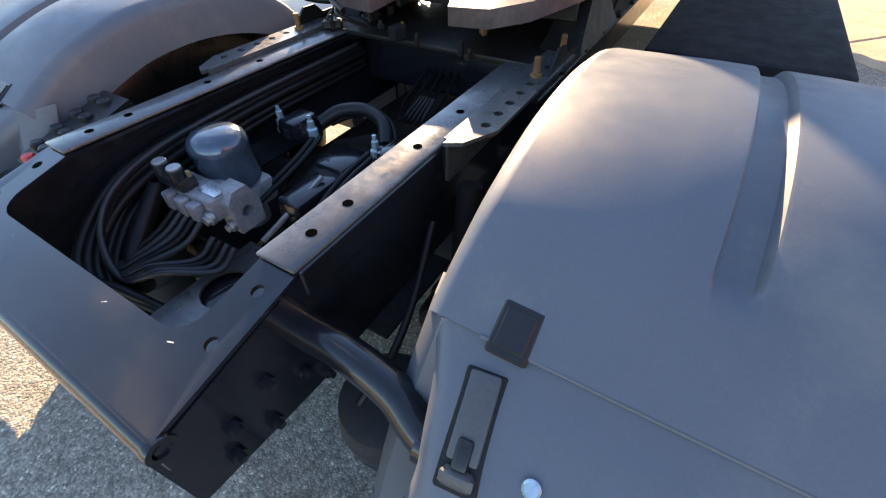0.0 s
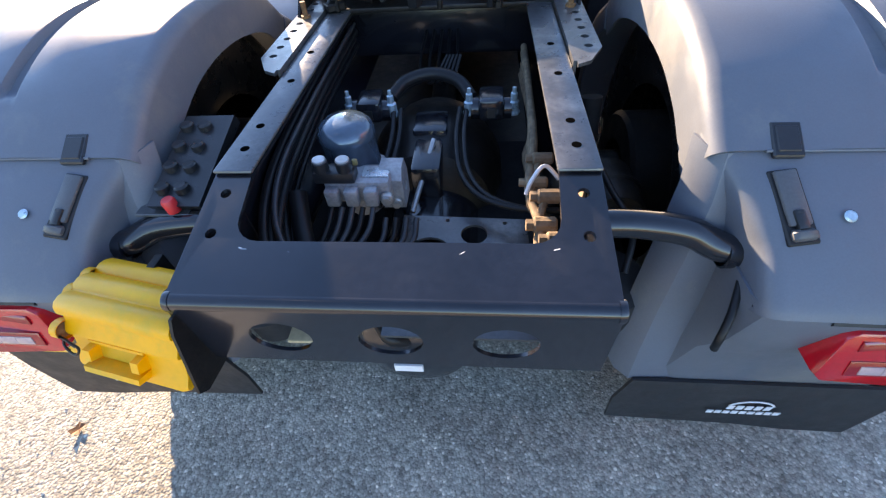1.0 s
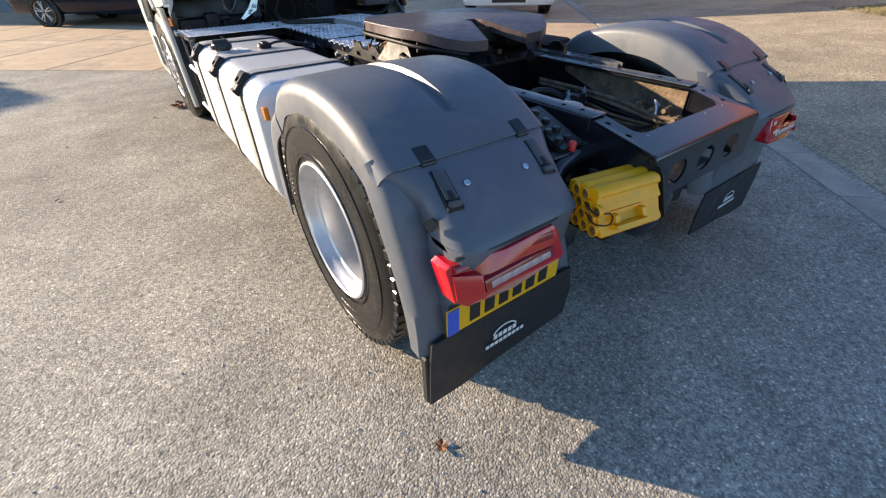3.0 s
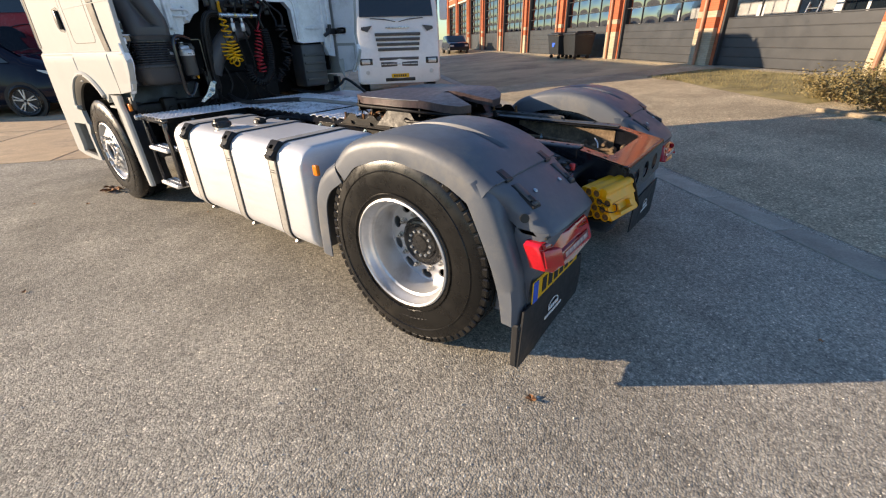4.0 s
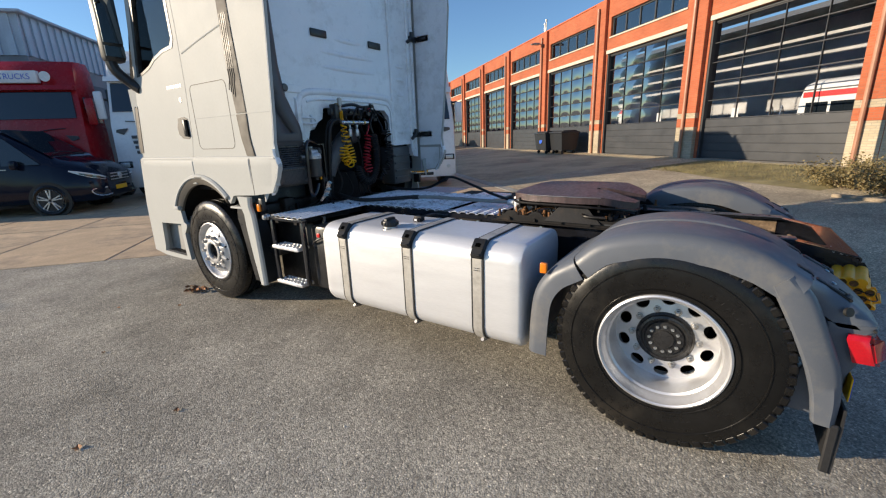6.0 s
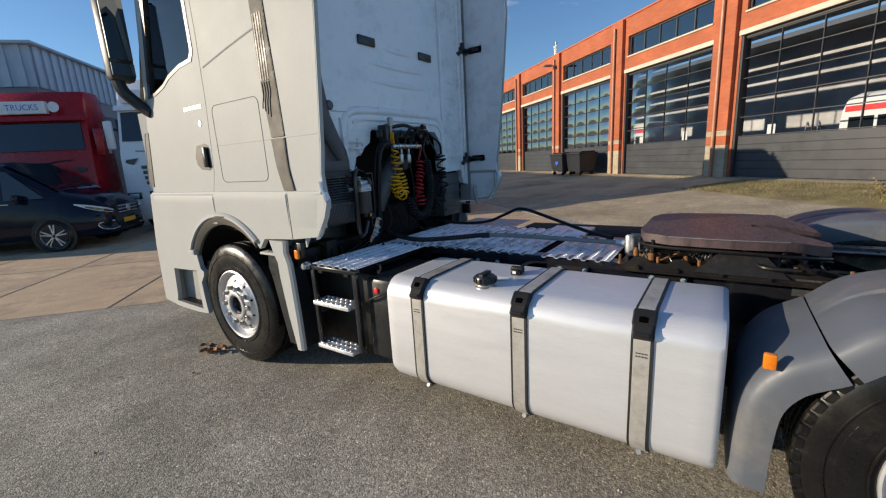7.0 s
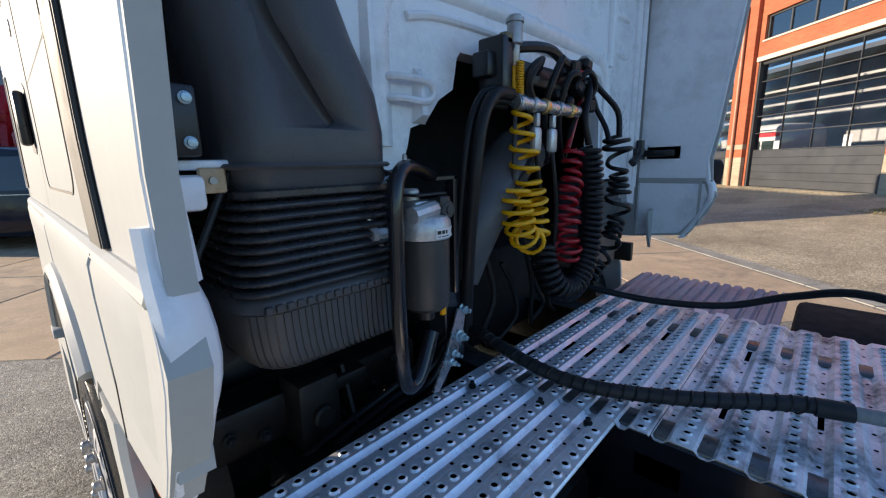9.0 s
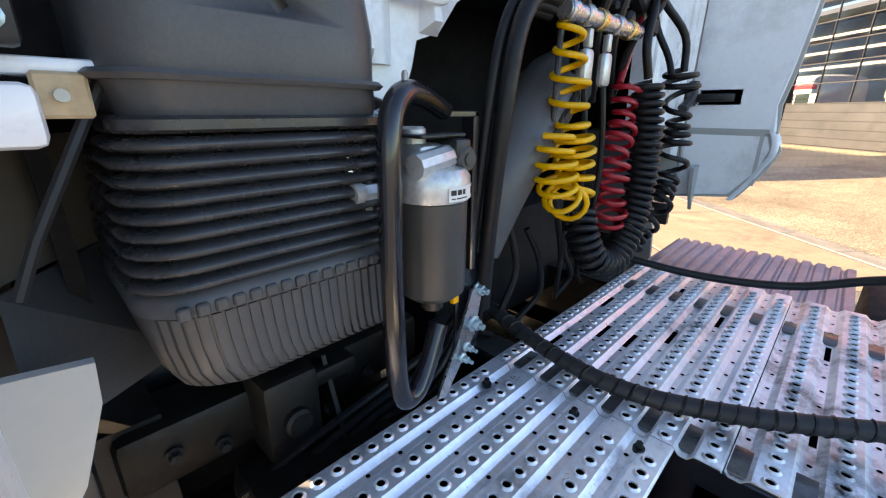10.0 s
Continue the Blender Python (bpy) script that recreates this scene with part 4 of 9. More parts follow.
def path_section(path, fn):
    """Sections along a (y, z) path, smoothed; fn gives the section's numbers for 0..1."""
    p = smooth_path([(0, y, z) for y, z in path], 5)
    out = []
    for i, q in enumerate(p):
        t = (p[min(i + 1, len(p) - 1)] - p[max(i - 1, 0)]).normalized()
        n = Vector((0, -t.z, t.y))
        if n.z < 0 and abs(n.z) > 0.3:
            n = -n
        out.append(section(q.y, q.z, n.y, n.z, *fn(i / (len(p) - 1))))
    return loft(out)


XI, XO = 0.585, 1.245     # inner and outer side of the mudguards


def mudguard(side):
    """Three shells, flare, clips, lamp, plate and flap; built on the +x side and mirrored for the other."""
    fix = (lambda g: g) if side > 0 else flipped
    mid_path = [(1.235, 0.905), (1.12, 1.005), (0.96, 1.06), (0.78, 1.082), (0.60, 1.07), (0.45, 1.028), (0.36, 0.985), (0.272, 0.932)]
    mid = part("mudguard", fix(path_section([(y, z) for y, z in mid_path], lambda t: (XI, XO, 0.13, 0.125, 0.035, 0.007, 0.019 * min(1, max(0, (0.80 - t) / 0.05)) * min(1, max(0, t / 0.25))))), M_MUD, truck, "dark grey plastic mudguard over the twin wheels")
    front_path = [(1.48, 0.30), (1.475, 0.50), (1.45, 0.68), (1.37, 0.81), (1.24, 0.90)]
    p = smooth_path([(0, y, z) for y, z in front_path], 5)
    secs = []
    for i, q in enumerate(p):
        t = (p[min(i + 1, len(p) - 1)] - p[max(i - 1, 0)]).normalized()
        n = Vector((0, t.z, -t.y))
        secs.append(section(q.y, q.z, n.y, n.z, XI, XO, 0.10, 0.12))
    part("front_shell", fix(loft(secs)), M_MUD, mid)
    # rear shell: sloping lid, crease, then the lamp wall
    rear = [(0.283, 0.929), (0.255, 0.913), (0.21, 0.890), (0.14, 0.848), (0.08, 0.80), (0.042, 0.765), (0.028, 0.745)]
    p = smooth_path([(0, y, z) for y, z in rear], 4)
    rings = []
    for i, q in enumerate(p):
        f = i / (len(p) - 1)
        xo = XO - 0.005 - 0.085 * min(1, f * 2.6)
        xi = XI + 0.075 * min(1, f * 1.8)
        t = (p[min(i + 1, len(p) - 1)] - p[max(i - 1, 0)]).normalized()
        n = Vector((0, -t.z, t.y))
        n = n if n.z > 0 else -n
        rings.append(section(q.y, q.z, n.y, n.z, xi, xo, 0.10, 0.10))
    part("rear_shell", fix(loft(rings)), M_MUD, mid)
    # wall below the crease, leaning in
    wall = []
    for z, y0, xi, xo in ((0.752, 0.032, 0.655, 1.155), (0.735, 0.028, 0.655, 1.155), (0.60, 0.052, 0.65, 1.16), (0.52, 0.086, 0.64, 1.165), (0.32, 0.103, 0.60, 1.17)):
        r = 0.05
        o = [(xi, y0 + 0.16), (xi, y0 + r), (xi + r * 0.3, y0 + r * 0.3), (xi + r, y0), (xo - r, y0), (xo - r * 0.3, y0 + r * 0.3), (xo, y0 + r), (xo, y0 + 0.16)]
        inn = [(x + (0.006 if i < 3 else -0.006 if i > 4 else 0), y + 0.006) for i, (x, y) in enumerate(o)]
        wall.append([(x, y, z) for x, y in o + inn[::-1]])
    part("lamp_wall", fix(loft(wall)), M_MUD, mid)
    # inner apron between the lamp wall and the frame
    ap = []
    for y0, z, xi, xo in ((0.275, 0.925, XI, 0.70), (0.23, 0.84, XI - 0.01, 0.70), (0.19, 0.72, XI - 0.03, 0.70), (0.155, 0.58, XI - 0.05, 0.70), (0.12, 0.45, XI - 0.065, 0.68), (0.098, 0.35, XI - 0.07, 0.66)):
        o = [(xi - 0.01, y0 + 0.07), (xi, y0 + 0.03), (xi + 0.03, y0), (xo, y0 + 0.005), (xo, y0 + 0.012), (xi + 0.03, y0 + 0.008), (xi + 0.006, y0 + 0.035), (xi - 0.004, y0 + 0.07)]
        ap.append([(x, y, z) for x, y in o])
    part("inner_apron", fix(loft(ap)), M_MUD, mid)
    # flare round the tyre at the back
    fl = []
    for (ya, za), (yo, zo) in (((0.405, 0.895), (0.335, 0.955)), ((0.352, 0.79), (0.255, 0.868)), ((0.295, 0.67), (0.19, 0.72)), ((0.247, 0.555), (0.135, 0.58)), ((0.212, 0.44), (0.112, 0.45)), ((0.192, 0.32), (0.112, 0.315))):
        xb, xs_ = 1.10, XO + 0.004
        fl.append([(xs_ - 0.012, ya, za), (xs_, ya + (yo - ya) * 0.1, za + (zo - za) * 0.1), (xs_, ya + (yo - ya) * 0.72, za + (zo - za) * 0.72), (xs_ - 0.015, ya + (yo - ya) * 0.92, za + (zo - za) * 0.92),
                   (xs_ - 0.035, yo, zo), (xb, yo + 0.012, zo + 0.004), (xb, yo + 0.02, zo - 0.002), (xs_ - 0.03, ya + 0.002, za)])
    sm_rings = []
    cols = [smooth_path([r[i] for r in fl], 4) for i in range(8)]
    for j in range(len(cols[0])):
        sm_rings.append([cols[i][j] for i in range(8)])
    part("wheel_arch_flare", fix(loft(sm_rings)), M_MUD, mid)
    part("flare_hole", fix(moved(disc(0.019, 0.0, 0.012, 'x', (0, 0, 0), 16), Matrix.Translation((1.168, 0.146, 0.809)) @ Matrix.Rotation(radians(-38), 4, 'Z') @ Matrix.Rotation(radians(-15), 4, 'Y'))), M_FLATBLACK, mid)
    part("seam_lip", fix(tube([(0.675, 0.2705, 0.9322), (0.95, 0.2705, 0.9326), (1.185, 0.2705, 0.9322)], 0.0032, 8, 2)), M_MUD, mid)
    # rubber clips over the seam and their long catches
    for cx in (0.712, 1.09):
        up = Matrix.Translation((cx, 0.264, 0.932)) @ Matrix.Rotation(radians(30), 4, 'X')
        part("clip_tab", fix(moved(merge(box(-0.027, 0.027, -0.008, 0.062, -0.010, 0.002, 0.003, 1), box(-0.020, 0.020, 0.002, 0.053, 0.0, 0.0045, 0.002, 1)), up)), M_BLKPLASTIC, mid)
        lo = Matrix.Translation((cx - 0.013, 0.252, 0.9165)) @ Matrix.Rotation(radians(29.5), 4, 'X') @ Matrix.Rotation(radians(8), 4, 'Z')
        c = part("catch", fix(moved(merge(box(-0.027, 0.027, -0.152, -0.010, -0.012, 0.0005, 0.003, 1)), lo)), M_CLIP, truck, "black rubber hold-down catch in a recess")
        part("catch_strip", fix(moved(box(-0.020, 0.020, -0.118, -0.013, -0.002, 0.0065, 0.004, 2), lo)), M_GREYBLACK, c)
        part("catch_loop", fix(moved(merge(box(-0.010, 0.010, -0.126, -0.090, 0.0, 0.011, 0.004, 2), box(-0.006, 0.006, -0.098, -0.092, 0.008, 0.0115, 0.001, 1)), lo)), M_BLKPLASTIC, c)
        part("catch_pull", fix(moved(loft([[(x * w, y, z * h) for x, z in ((-1, 0), (-1, 0.6), (-0.6, 1), (0.6, 1), (1, 0.6), (1, 0))] for y, w, h in ((-0.146, 0.016, 0.004), (-0.142, 0.021, 0.011), (-0.131, 0.021, 0.013), (-0.124, 0.016, 0.006))]), lo)), M_GREYBLACK, c, "rounded rubber pull tab", 50)
    for cx, cy, cz in ((0.795, 0.163, 0.868), (1.02, 0.175, 0.876)):
        part("rivet", fix(moved(disc(0.011, 0, 0.006, 'z', (0, 0, 0), 14, 0.003), Matrix.Translation((cx, cy, cz + 0.002)) @ Matrix.Rotation(radians(33), 4, 'X'))), M_BOLT, mid)
    # tail lamp; the one on the right sits a little lower and further out
    off = Matrix.Translation((0.034, 0.004, -0.012)) if side > 0 else Matrix.Identity(4)
    lfix = lambda g: moved(fix(g), off)
    lamp_out = [(0.800, 0.728), (0.782, 0.712), (0.762, 0.625), (0.775, 0.612), (1.0, 0.598), (1.150, 0.588), (1.178, 0.600), (1.186, 0.700), (1.172, 0.716), (1.0, 0.724)]

    def lamp_y(x, z):
        return 0.018 - (0.728 - z) * 0.29 + max(0, x - 1.10) * 0.62

    lr = []
    for dy, k in ((0.07, 1.0), (0.012, 1.0), (0.002, 0.985), (0.0, 0.955)):
        lr.append([(0.975 + (x - 0.975) * k, lamp_y(x, z) + dy, 0.658 + (z - 0.658) * k) for x, z in lamp_out])
    lamp = part("tail_lamp", lfix(loft(lr)), M_REDLENS, truck, "long red tail lamp with a pale lens strip")

    def on_lamp(x0, x1, z0, z1, d, th=0.02):
        """Pad on the sloping lamp face, standing proud by d."""
        c = [(x0, z0), (x1, z0), (x1, z1), (x0, z1)]
        e = 0.004
        ci = [(x0 + e, z0 + e), (x1 - e, z0 + e), (x1 - e, z1 - e), (x0 + e, z1 - e)]
        return loft([[(x, lamp_y(x, z) + th, z) for x, z in c], [(x, lamp_y(x, z) - d + 0.002, z) for x, z in c], [(x, lamp_y(x, z) - d, z) for x, z in ci]])

    part("top_lens", lfix(on_lamp(0.81, 1.165, 0.690, 0.712, 0.004)), M_REDDARK, lamp)
    part("lens_surround", lfix(on_lamp(0.81, 1.095, 0.630, 0.666, 0.004)), M_REDDARK, lamp)
    part("outer_lens", lfix(on_lamp(1.10, 1.172, 0.612, 0.686, 0.005)), M_REDLENS, lamp)
    for i in range(6):
        part("lens_cell", lfix(on_lamp(0.83 + i * 0.041, 0.870 + i * 0.041, 0.638, 0.657, 0.008)), M_CLEARLENS, lamp)
    part("lamp_seal", fix(tube([(0.775, 0.030, 0.738), (0.98, 0.026, 0.742), (1.16, 0.050, 0.738)], 0.006, 6, 4)), M_RUBBER, lamp)
    # mud flap
    flap = [(XI - 0.03, 0.40), (1.225, 0.40), (1.235, 0.30), (1.24, 0.092), (1.08, 0.088), (0.92, 0.105), (0.74, 0.122), (XI - 0.045, 0.145), (XI - 0.055, 0.28)]
    g = plate(flap, [], 'y', 0.088, 0.097)
    g = ([(x, y + 0.03 * max(0, (0.3 - z)) * math.sin(x * 9) * 0.6 + 0.05 * max(0, 0.28 - z), z) for x, y, z in g[0]], g[1])
    low = Matrix.Translation((0, 0, -0.042 if side > 0 else 0.0))
    fl_ob = part("mud_flap", moved(fix(g), low), M_RUBBER, truck, "black rubber mud flap with a white print")
    part("mud_flap_fold", moved(fix(box(1.228, 1.245, 0.10, 0.135, 0.092, 0.33, 0.006, 1)), low), M_RUBBER, fl_ob)
    # the print: a maker's arch and plain bars for what cannot be told
    arch = []
    for i in range(10):
        a0, a1 = radians(18 + 144 * i / 10), radians(18 + 144 * (i + 1) / 10)
        arch.append([(0.90 + 0.062 * math.cos(a), 0.265 + 0.042 * math.sin(a)) for a in (a0, a1)] + [(0.90 + 0.056 * math.cos(a), 0.265 + 0.036 * math.sin(a)) for a in (a1, a0)])
    pr = [plate(q, [], 'y', 0.084, 0.086) for q in arch]
    pr += [box(0.842 + 0.024 * i, 0.842 + 0.024 * i + 0.017, 0.084, 0.086, 0.252, 0.274) for i in range(5)]
    pr += [box(0.80 + 0.022 * i, 0.80 + 0.022 * i + 0.016, 0.084, 0.086, 0.222, 0.238) for i in range(9)]
    part("print", moved(fix(merge(*pr)), low), M_WHITEINK, fl_ob, "white arch mark over plain bars", 0)
    # carrier tube from the frame
    part("carrier_tube", fix(tube([(0.375, 0.215, 0.80), (0.47, 0.215, 0.80), (0.57, 0.205, 0.79), (0.63, 0.185, 0.768), (0.72, 0.168, 0.752)], 0.031, 14, 5)), M_BLACKPAINT, mid, "bent black carrier tube")
    part("tube_collar", fix(lathe([(0.032, -0.02), (0.036, -0.018), (0.036, 0.018), (0.032, 0.02)], 'x', (0.655, 0.181, 0.759), 16)), M_BLACKPAINT, mid)
    return mid


mudguard(1)
mudguard(-1)
# number plate below the lamp
plate_ob = part("number_plate", box(-1.172, -0.655, 0.078, 0.084, 0.415, 0.525, 0.002, 1), M_PLATE, truck, "yellow plate with a blue band and plain dark bars")
part("blue_band", box(-1.170, -1.126, 0.075, 0.0775, 0.418, 0.522), M_BLUE, plate_ob)
for i in range(6):
    part("dark_bar", box(-1.08 + i * 0.064, -1.08 + i * 0.064 + 0.042, 0.075, 0.0775, 0.435, 0.508), M_FLATBLACK, plate_ob)

# -- fuel tank --
tk = rrect(-1.25, -0.60, 0.275, 0.93, 0.115, 8)
rings = []
for y, k in ((1.515, 0.955), (1.522, 0.985), (1.54, 1.0), (1.60, 1.0), (2.4, 1.0), (3.13, 1.0), (3.17, 0.995), (3.195, 0.97), (3.20, 0.94)):
    rings.append([(-0.925 + (x + 0.925) * k, y, 0.60 + (z - 0.60) * k) for x, z in tk])
tank = part("fuel_tank", loft(rings), M_TANK, truck, "brushed aluminium fuel tank held by three straps", 40)
for y in (2.96, 2.343, 1.80):
    st = []
    for r, dy in ((0.004, -0.034), (0.009, -0.031), (0.009, 0.031), (0.004, 0.034)):
        st.append([(-0.925 + (x + 0.925) * (1 + r / 0.33), y + dy, 0.60 + (z - 0.60) * (1 + r / 0.33)) for x, z in tk])
    s = part("strap", loft(st, True, False), M_BAND, tank, "dull steel tank strap")
    for dy in (-0.038, 0.038):
        pad = [[(-0.925 + (x + 0.925) * (1 + r / 0.33), y + dy + d, 0.60 + (z - 0.60) * (1 + r / 0.33)) for x, z in tk] for r, d in ((0.001, -0.0055), (0.007, -0.0045), (0.007, 0.0045), (0.001, 0.0055))]
        part("rubber_liner", loft(pad, True, False), M_RUBBER, tank)
    m = Matrix.Translation((-1.212, y, 0.892)) @ Matrix.Rotation(radians(-42), 4, 'Y')
    hood = [[(x, y_ * w, z) for y_, z in ((-1, -0.008), (-1, h * 0.72), (-0.86, h), (0.86, h), (1, h * 0.72), (1, -0.008))] for x, w, h in ((-0.078, 0.032, 0.012), (-0.070, 0.037, 0.022), (-0.030, 0.040, 0.026), (-0.024, 0.044, 0.034), (0.034, 0.045, 0.037), (0.044, 0.043, 0.032), (0.050, 0.040, 0.010))]
    c = part("strap_clip", moved(loft(hood), m), M_CLIP, truck, "black plastic strap cover", 30)
    part("clip_slot", moved(plate([(-0.020, -0.016), (0.004, -0.018), (0.008, 0.0), (0.004, 0.018), (-0.020, 0.016)], [], 'z', 0.0335, 0.0362), m), M_HOLE, c)
    part("clip_lip", moved(box(-0.074, -0.062, -0.030, 0.030, 0.014, 0.028, 0.003, 1), m), M_CLIP, c)
    for k in range(2):
        for q in range(4):
            part("strap_stitch", box(-1.2625, -1.2605, y - 0.020 + q * 0.0115, y - 0.013 + q * 0.0115, 0.770 - k * 0.014, 0.774 - k * 0.014), M_FLATBLACK, s)
    sb = part("strap_bracket", merge(box(-0.60, -0.40, y - 0.03, y + 0.03, 0.800, 0.812, 0.003, 1), box(-0.400, -0.389, y - 0.105, y + 0.105, 0.79, 0.875, 0.004, 1)), M_GREASE, truck, "black bracket between strap and rail")
    part("bracket_bow", tube([(-0.405, y - 0.05, 0.85), (-0.43, y - 0.045, 0.835), (-0.44, y, 0.828), (-0.43, y + 0.045, 0.835), (-0.405, y + 0.05, 0.85)], 0.009, 8, 4), M_BLACKPAINT, sb)
    for dy in (-0.08, 0.08):
        part("bracket_bolt", merge(disc(0.017, -0.406, -0.400, 'x', (0, y + dy, 0.85), 12), disc(0.011, -0.420, -0.406, 'x', (0, y + dy, 0.85), 6)), M_BOLT, sb)
    part("strap_foot", tube([(-1.20, y, 0.27), (-1.16, y, 0.252), (-1.0, y, 0.255)], 0.012, 8, 3), M_STRAP, tank)
CAPX, CAPY, CAPZ = -1.128, 2.585, 0.938
cap = part("filler_cap", lathe([(1e-6, 0.047), (0.038, 0.047), (0.052, 0.043), (0.058, 0.034), (0.060, 0.012), (0.055, 0.004), (0.050, 0.0)], 'z', (CAPX, CAPY, CAPZ), 32), M_BLKPLASTIC, truck, "black round filler cap on a short metal neck")
part("cap_grip", loft([[(CAPX + a * w, CAPY + b * 0.011, CAPZ + h) for a, b in ((-1, -1), (1, -1), (1, 1), (-1, 1))] for w, h in ((0.050, 0.044), (0.047, 0.058), (0.040, 0.062))]), M_BLKPLASTIC, cap)
for i in range(16):
    a = i * math.pi / 8
    part("cap_lug", moved(box(-0.004, 0.006, -0.006, 0.006, 0.010, 0.034, 0.002, 1), Matrix.Translation((CAPX + 0.058 * math.cos(a), CAPY + 0.058 * math.sin(a), CAPZ)) @ Matrix.Rotation(a, 4, 'Z')), M_BLKPLASTIC, cap)
part("cap_neck", lathe([(0.060, -0.022), (0.058, -0.014), (0.049, -0.010), (0.047, 0.002), (0.045, 0.004)], 'z', (CAPX, CAPY, CAPZ), 32), M_STRAP, cap, "dull metal filler neck")

# -- gear between the rear rails --
can = part("air_dryer", lathe([(1e-6, 0.885), (0.03, 0.884), (0.055, 0.878), (0.068, 0.866), (0.0725, 0.852), (0.074, 0.842), (0.071, 0.836), (0.071, 0.76), (0.074, 0.755), (0.074, 0.742), (0.066, 0.735), (1e-6, 0.735)], 'z', (-0.185, 0.495, 0), 40), M_CANBLUE, truck, "glossy blue black air dryer cartridge")
part("dryer_base", merge(box(-0.25, -0.11, 0.43, 0.57, 0.66, 0.737, 0.02), disc(0.05, 0.60, 0.66, 'z', (-0.18, 0.5, 0), 16)), M_ALUBLOCK, can)
vb = part("valve_block", box(-0.222, -0.062, 0.352, 0.420, 0.738, 0.798, 0.007), M_ALUBLOCK, truck, "cast valve block with pipe fittings")
part("block_end", plate([(0.385, 0.69), (0.455, 0.69), (0.462, 0.76), (0.44, 0.806), (0.40, 0.806), (0.38, 0.78)], [ring(0.42, 0.74, 0.016, 12)], 'x', -0.092, -0.036), M_ALUBLOCK, vb)
part("block_rib", box(-0.21, -0.10, 0.420, 0.445, 0.745, 0.785, 0.006), M_ALUBLOCK, vb)
part("block_port", merge(disc(0.017, 0.338, 0.354, 'y', (-0.070, 0, 0.755), 14, 0.003), disc(0.012, 0.330, 0.340, 'y', (-0.070, 0, 0.755), 6)), M_STRAP, vb)
part("block_port", merge(disc(0.015, 0.370, 0.386, 'y', (-0.055, 0, 0.715), 14, 0.003), disc(0.010, 0.362, 0.372, 'y', (-0.055, 0, 0.715), 6)), M_STRAP, vb)
for i in range(3):
    part("valve_lobe", box(-0.218 + i * 0.048, -0.184 + i * 0.048, 0.326, 0.353, 0.742, 0.790, 0.006), M_ALUBLOCK, vb)
part("solenoid_body", box(-0.240, -0.140, 0.345, 0.390, 0.798, 0.830, 0.006), M_BLKPLASTIC, vb)
for x in (-0.218, -0.162):
    part("solenoid_head", lathe([(0.0185, 0.828), (0.0185, 0.853), (0.015, 0.857)], 'z', (x, 0.362, 0), 16), M_BLKPLASTIC, vb)
    part("solenoid_cap", disc(0.0165, 0.853, 0.860, 'z', (x, 0.362, 0), 16, 0.002), M_STRAP, vb)
part("yellow_tag", box(-0.145, -0.132, 0.372, 0.381, 0.832, 0.848, 0.003), M_LEAF, vb)
part("data_plate", box(-0.130, -0.065, 0.372, 0.412, 0.7985, 0.8015), M_STEEL, vb)
rng = random.Random(5)
for i in range(9):
    x = -0.21 + i * 0.026
    z = 0.735 if i < 5 else 0.70
    gt = M_GREYTUBE if i % 3 else M_CABLE
    part("air_line", tube([(x, 0.335, z), (x - 0.012, 0.28, z - 0.035), (x - 0.04 - 0.005 * i, 0.20, 0.665 + 0.004 * i), (-0.26 + 0.008 * i, 0.15, 0.66), (-0.32 + 0.004 * i, 0.20, 0.70 + 0.006 * i), (-0.345 + 0.003 * i, 0.33, 0.77 + 0.006 * i), (-0.352 + 0.004 * i, 0.6, 0.82 + 0.004 * i), (-0.35 + 0.004 * i, 1.2, 0.83 + 0.004 * i)], 0.0075, 8, 6), gt, truck, "", 60)
for i in range(7):
    part("wiring_loom", tube([(-0.352 + 0.009 * (i % 3), 1.25, 0.85 - 0.016 * i), (-0.35 + 0.009 * (i % 3), 0.7, 0.845 - 0.016 * i), (-0.345 + 0.010 * (i % 3), 0.36, 0.82 - 0.02 * i), (-0.33 + 0.012 * i, 0.20, 0.75 - 0.018 * i), (-0.27 + 0.02 * i, 0.11 + 0.006 * i, 0.69 - 0.016 * i), (-0.16 + 0.025 * i, 0.12 + rng.uniform(-0.02, 0.03), 0.66 - 0.012 * i), (-0.05 + 0.03 * i, 0.16, 0.62)], rng.uniform(0.008, 0.013), 8, 6), M_CABLE, truck, "", 60)
part("loom_sleeve", tube([(-0.30, 0.36, 0.76), (-0.275, 0.27, 0.70), (-0.24, 0.20, 0.655), (-0.16, 0.17, 0.63)], 0.024, 10, 5), M_CABLE, truck, "thick black loom sleeve", 60)
part("loom_sleeve", tube([(-0.16, 0.15, 0.63), (-0.08, 0.10, 0.60), (-0.04, 0.06, 0.58), (0.02, 0.10, 0.52)], 0.017, 10, 5), M_CABLE, truck, "", 60)
part("buff_fabric_flap", box(-0.27, -0.17, 0.03, 0.10, 0.60, 0.612, 0.004), M_BUFF, truck)
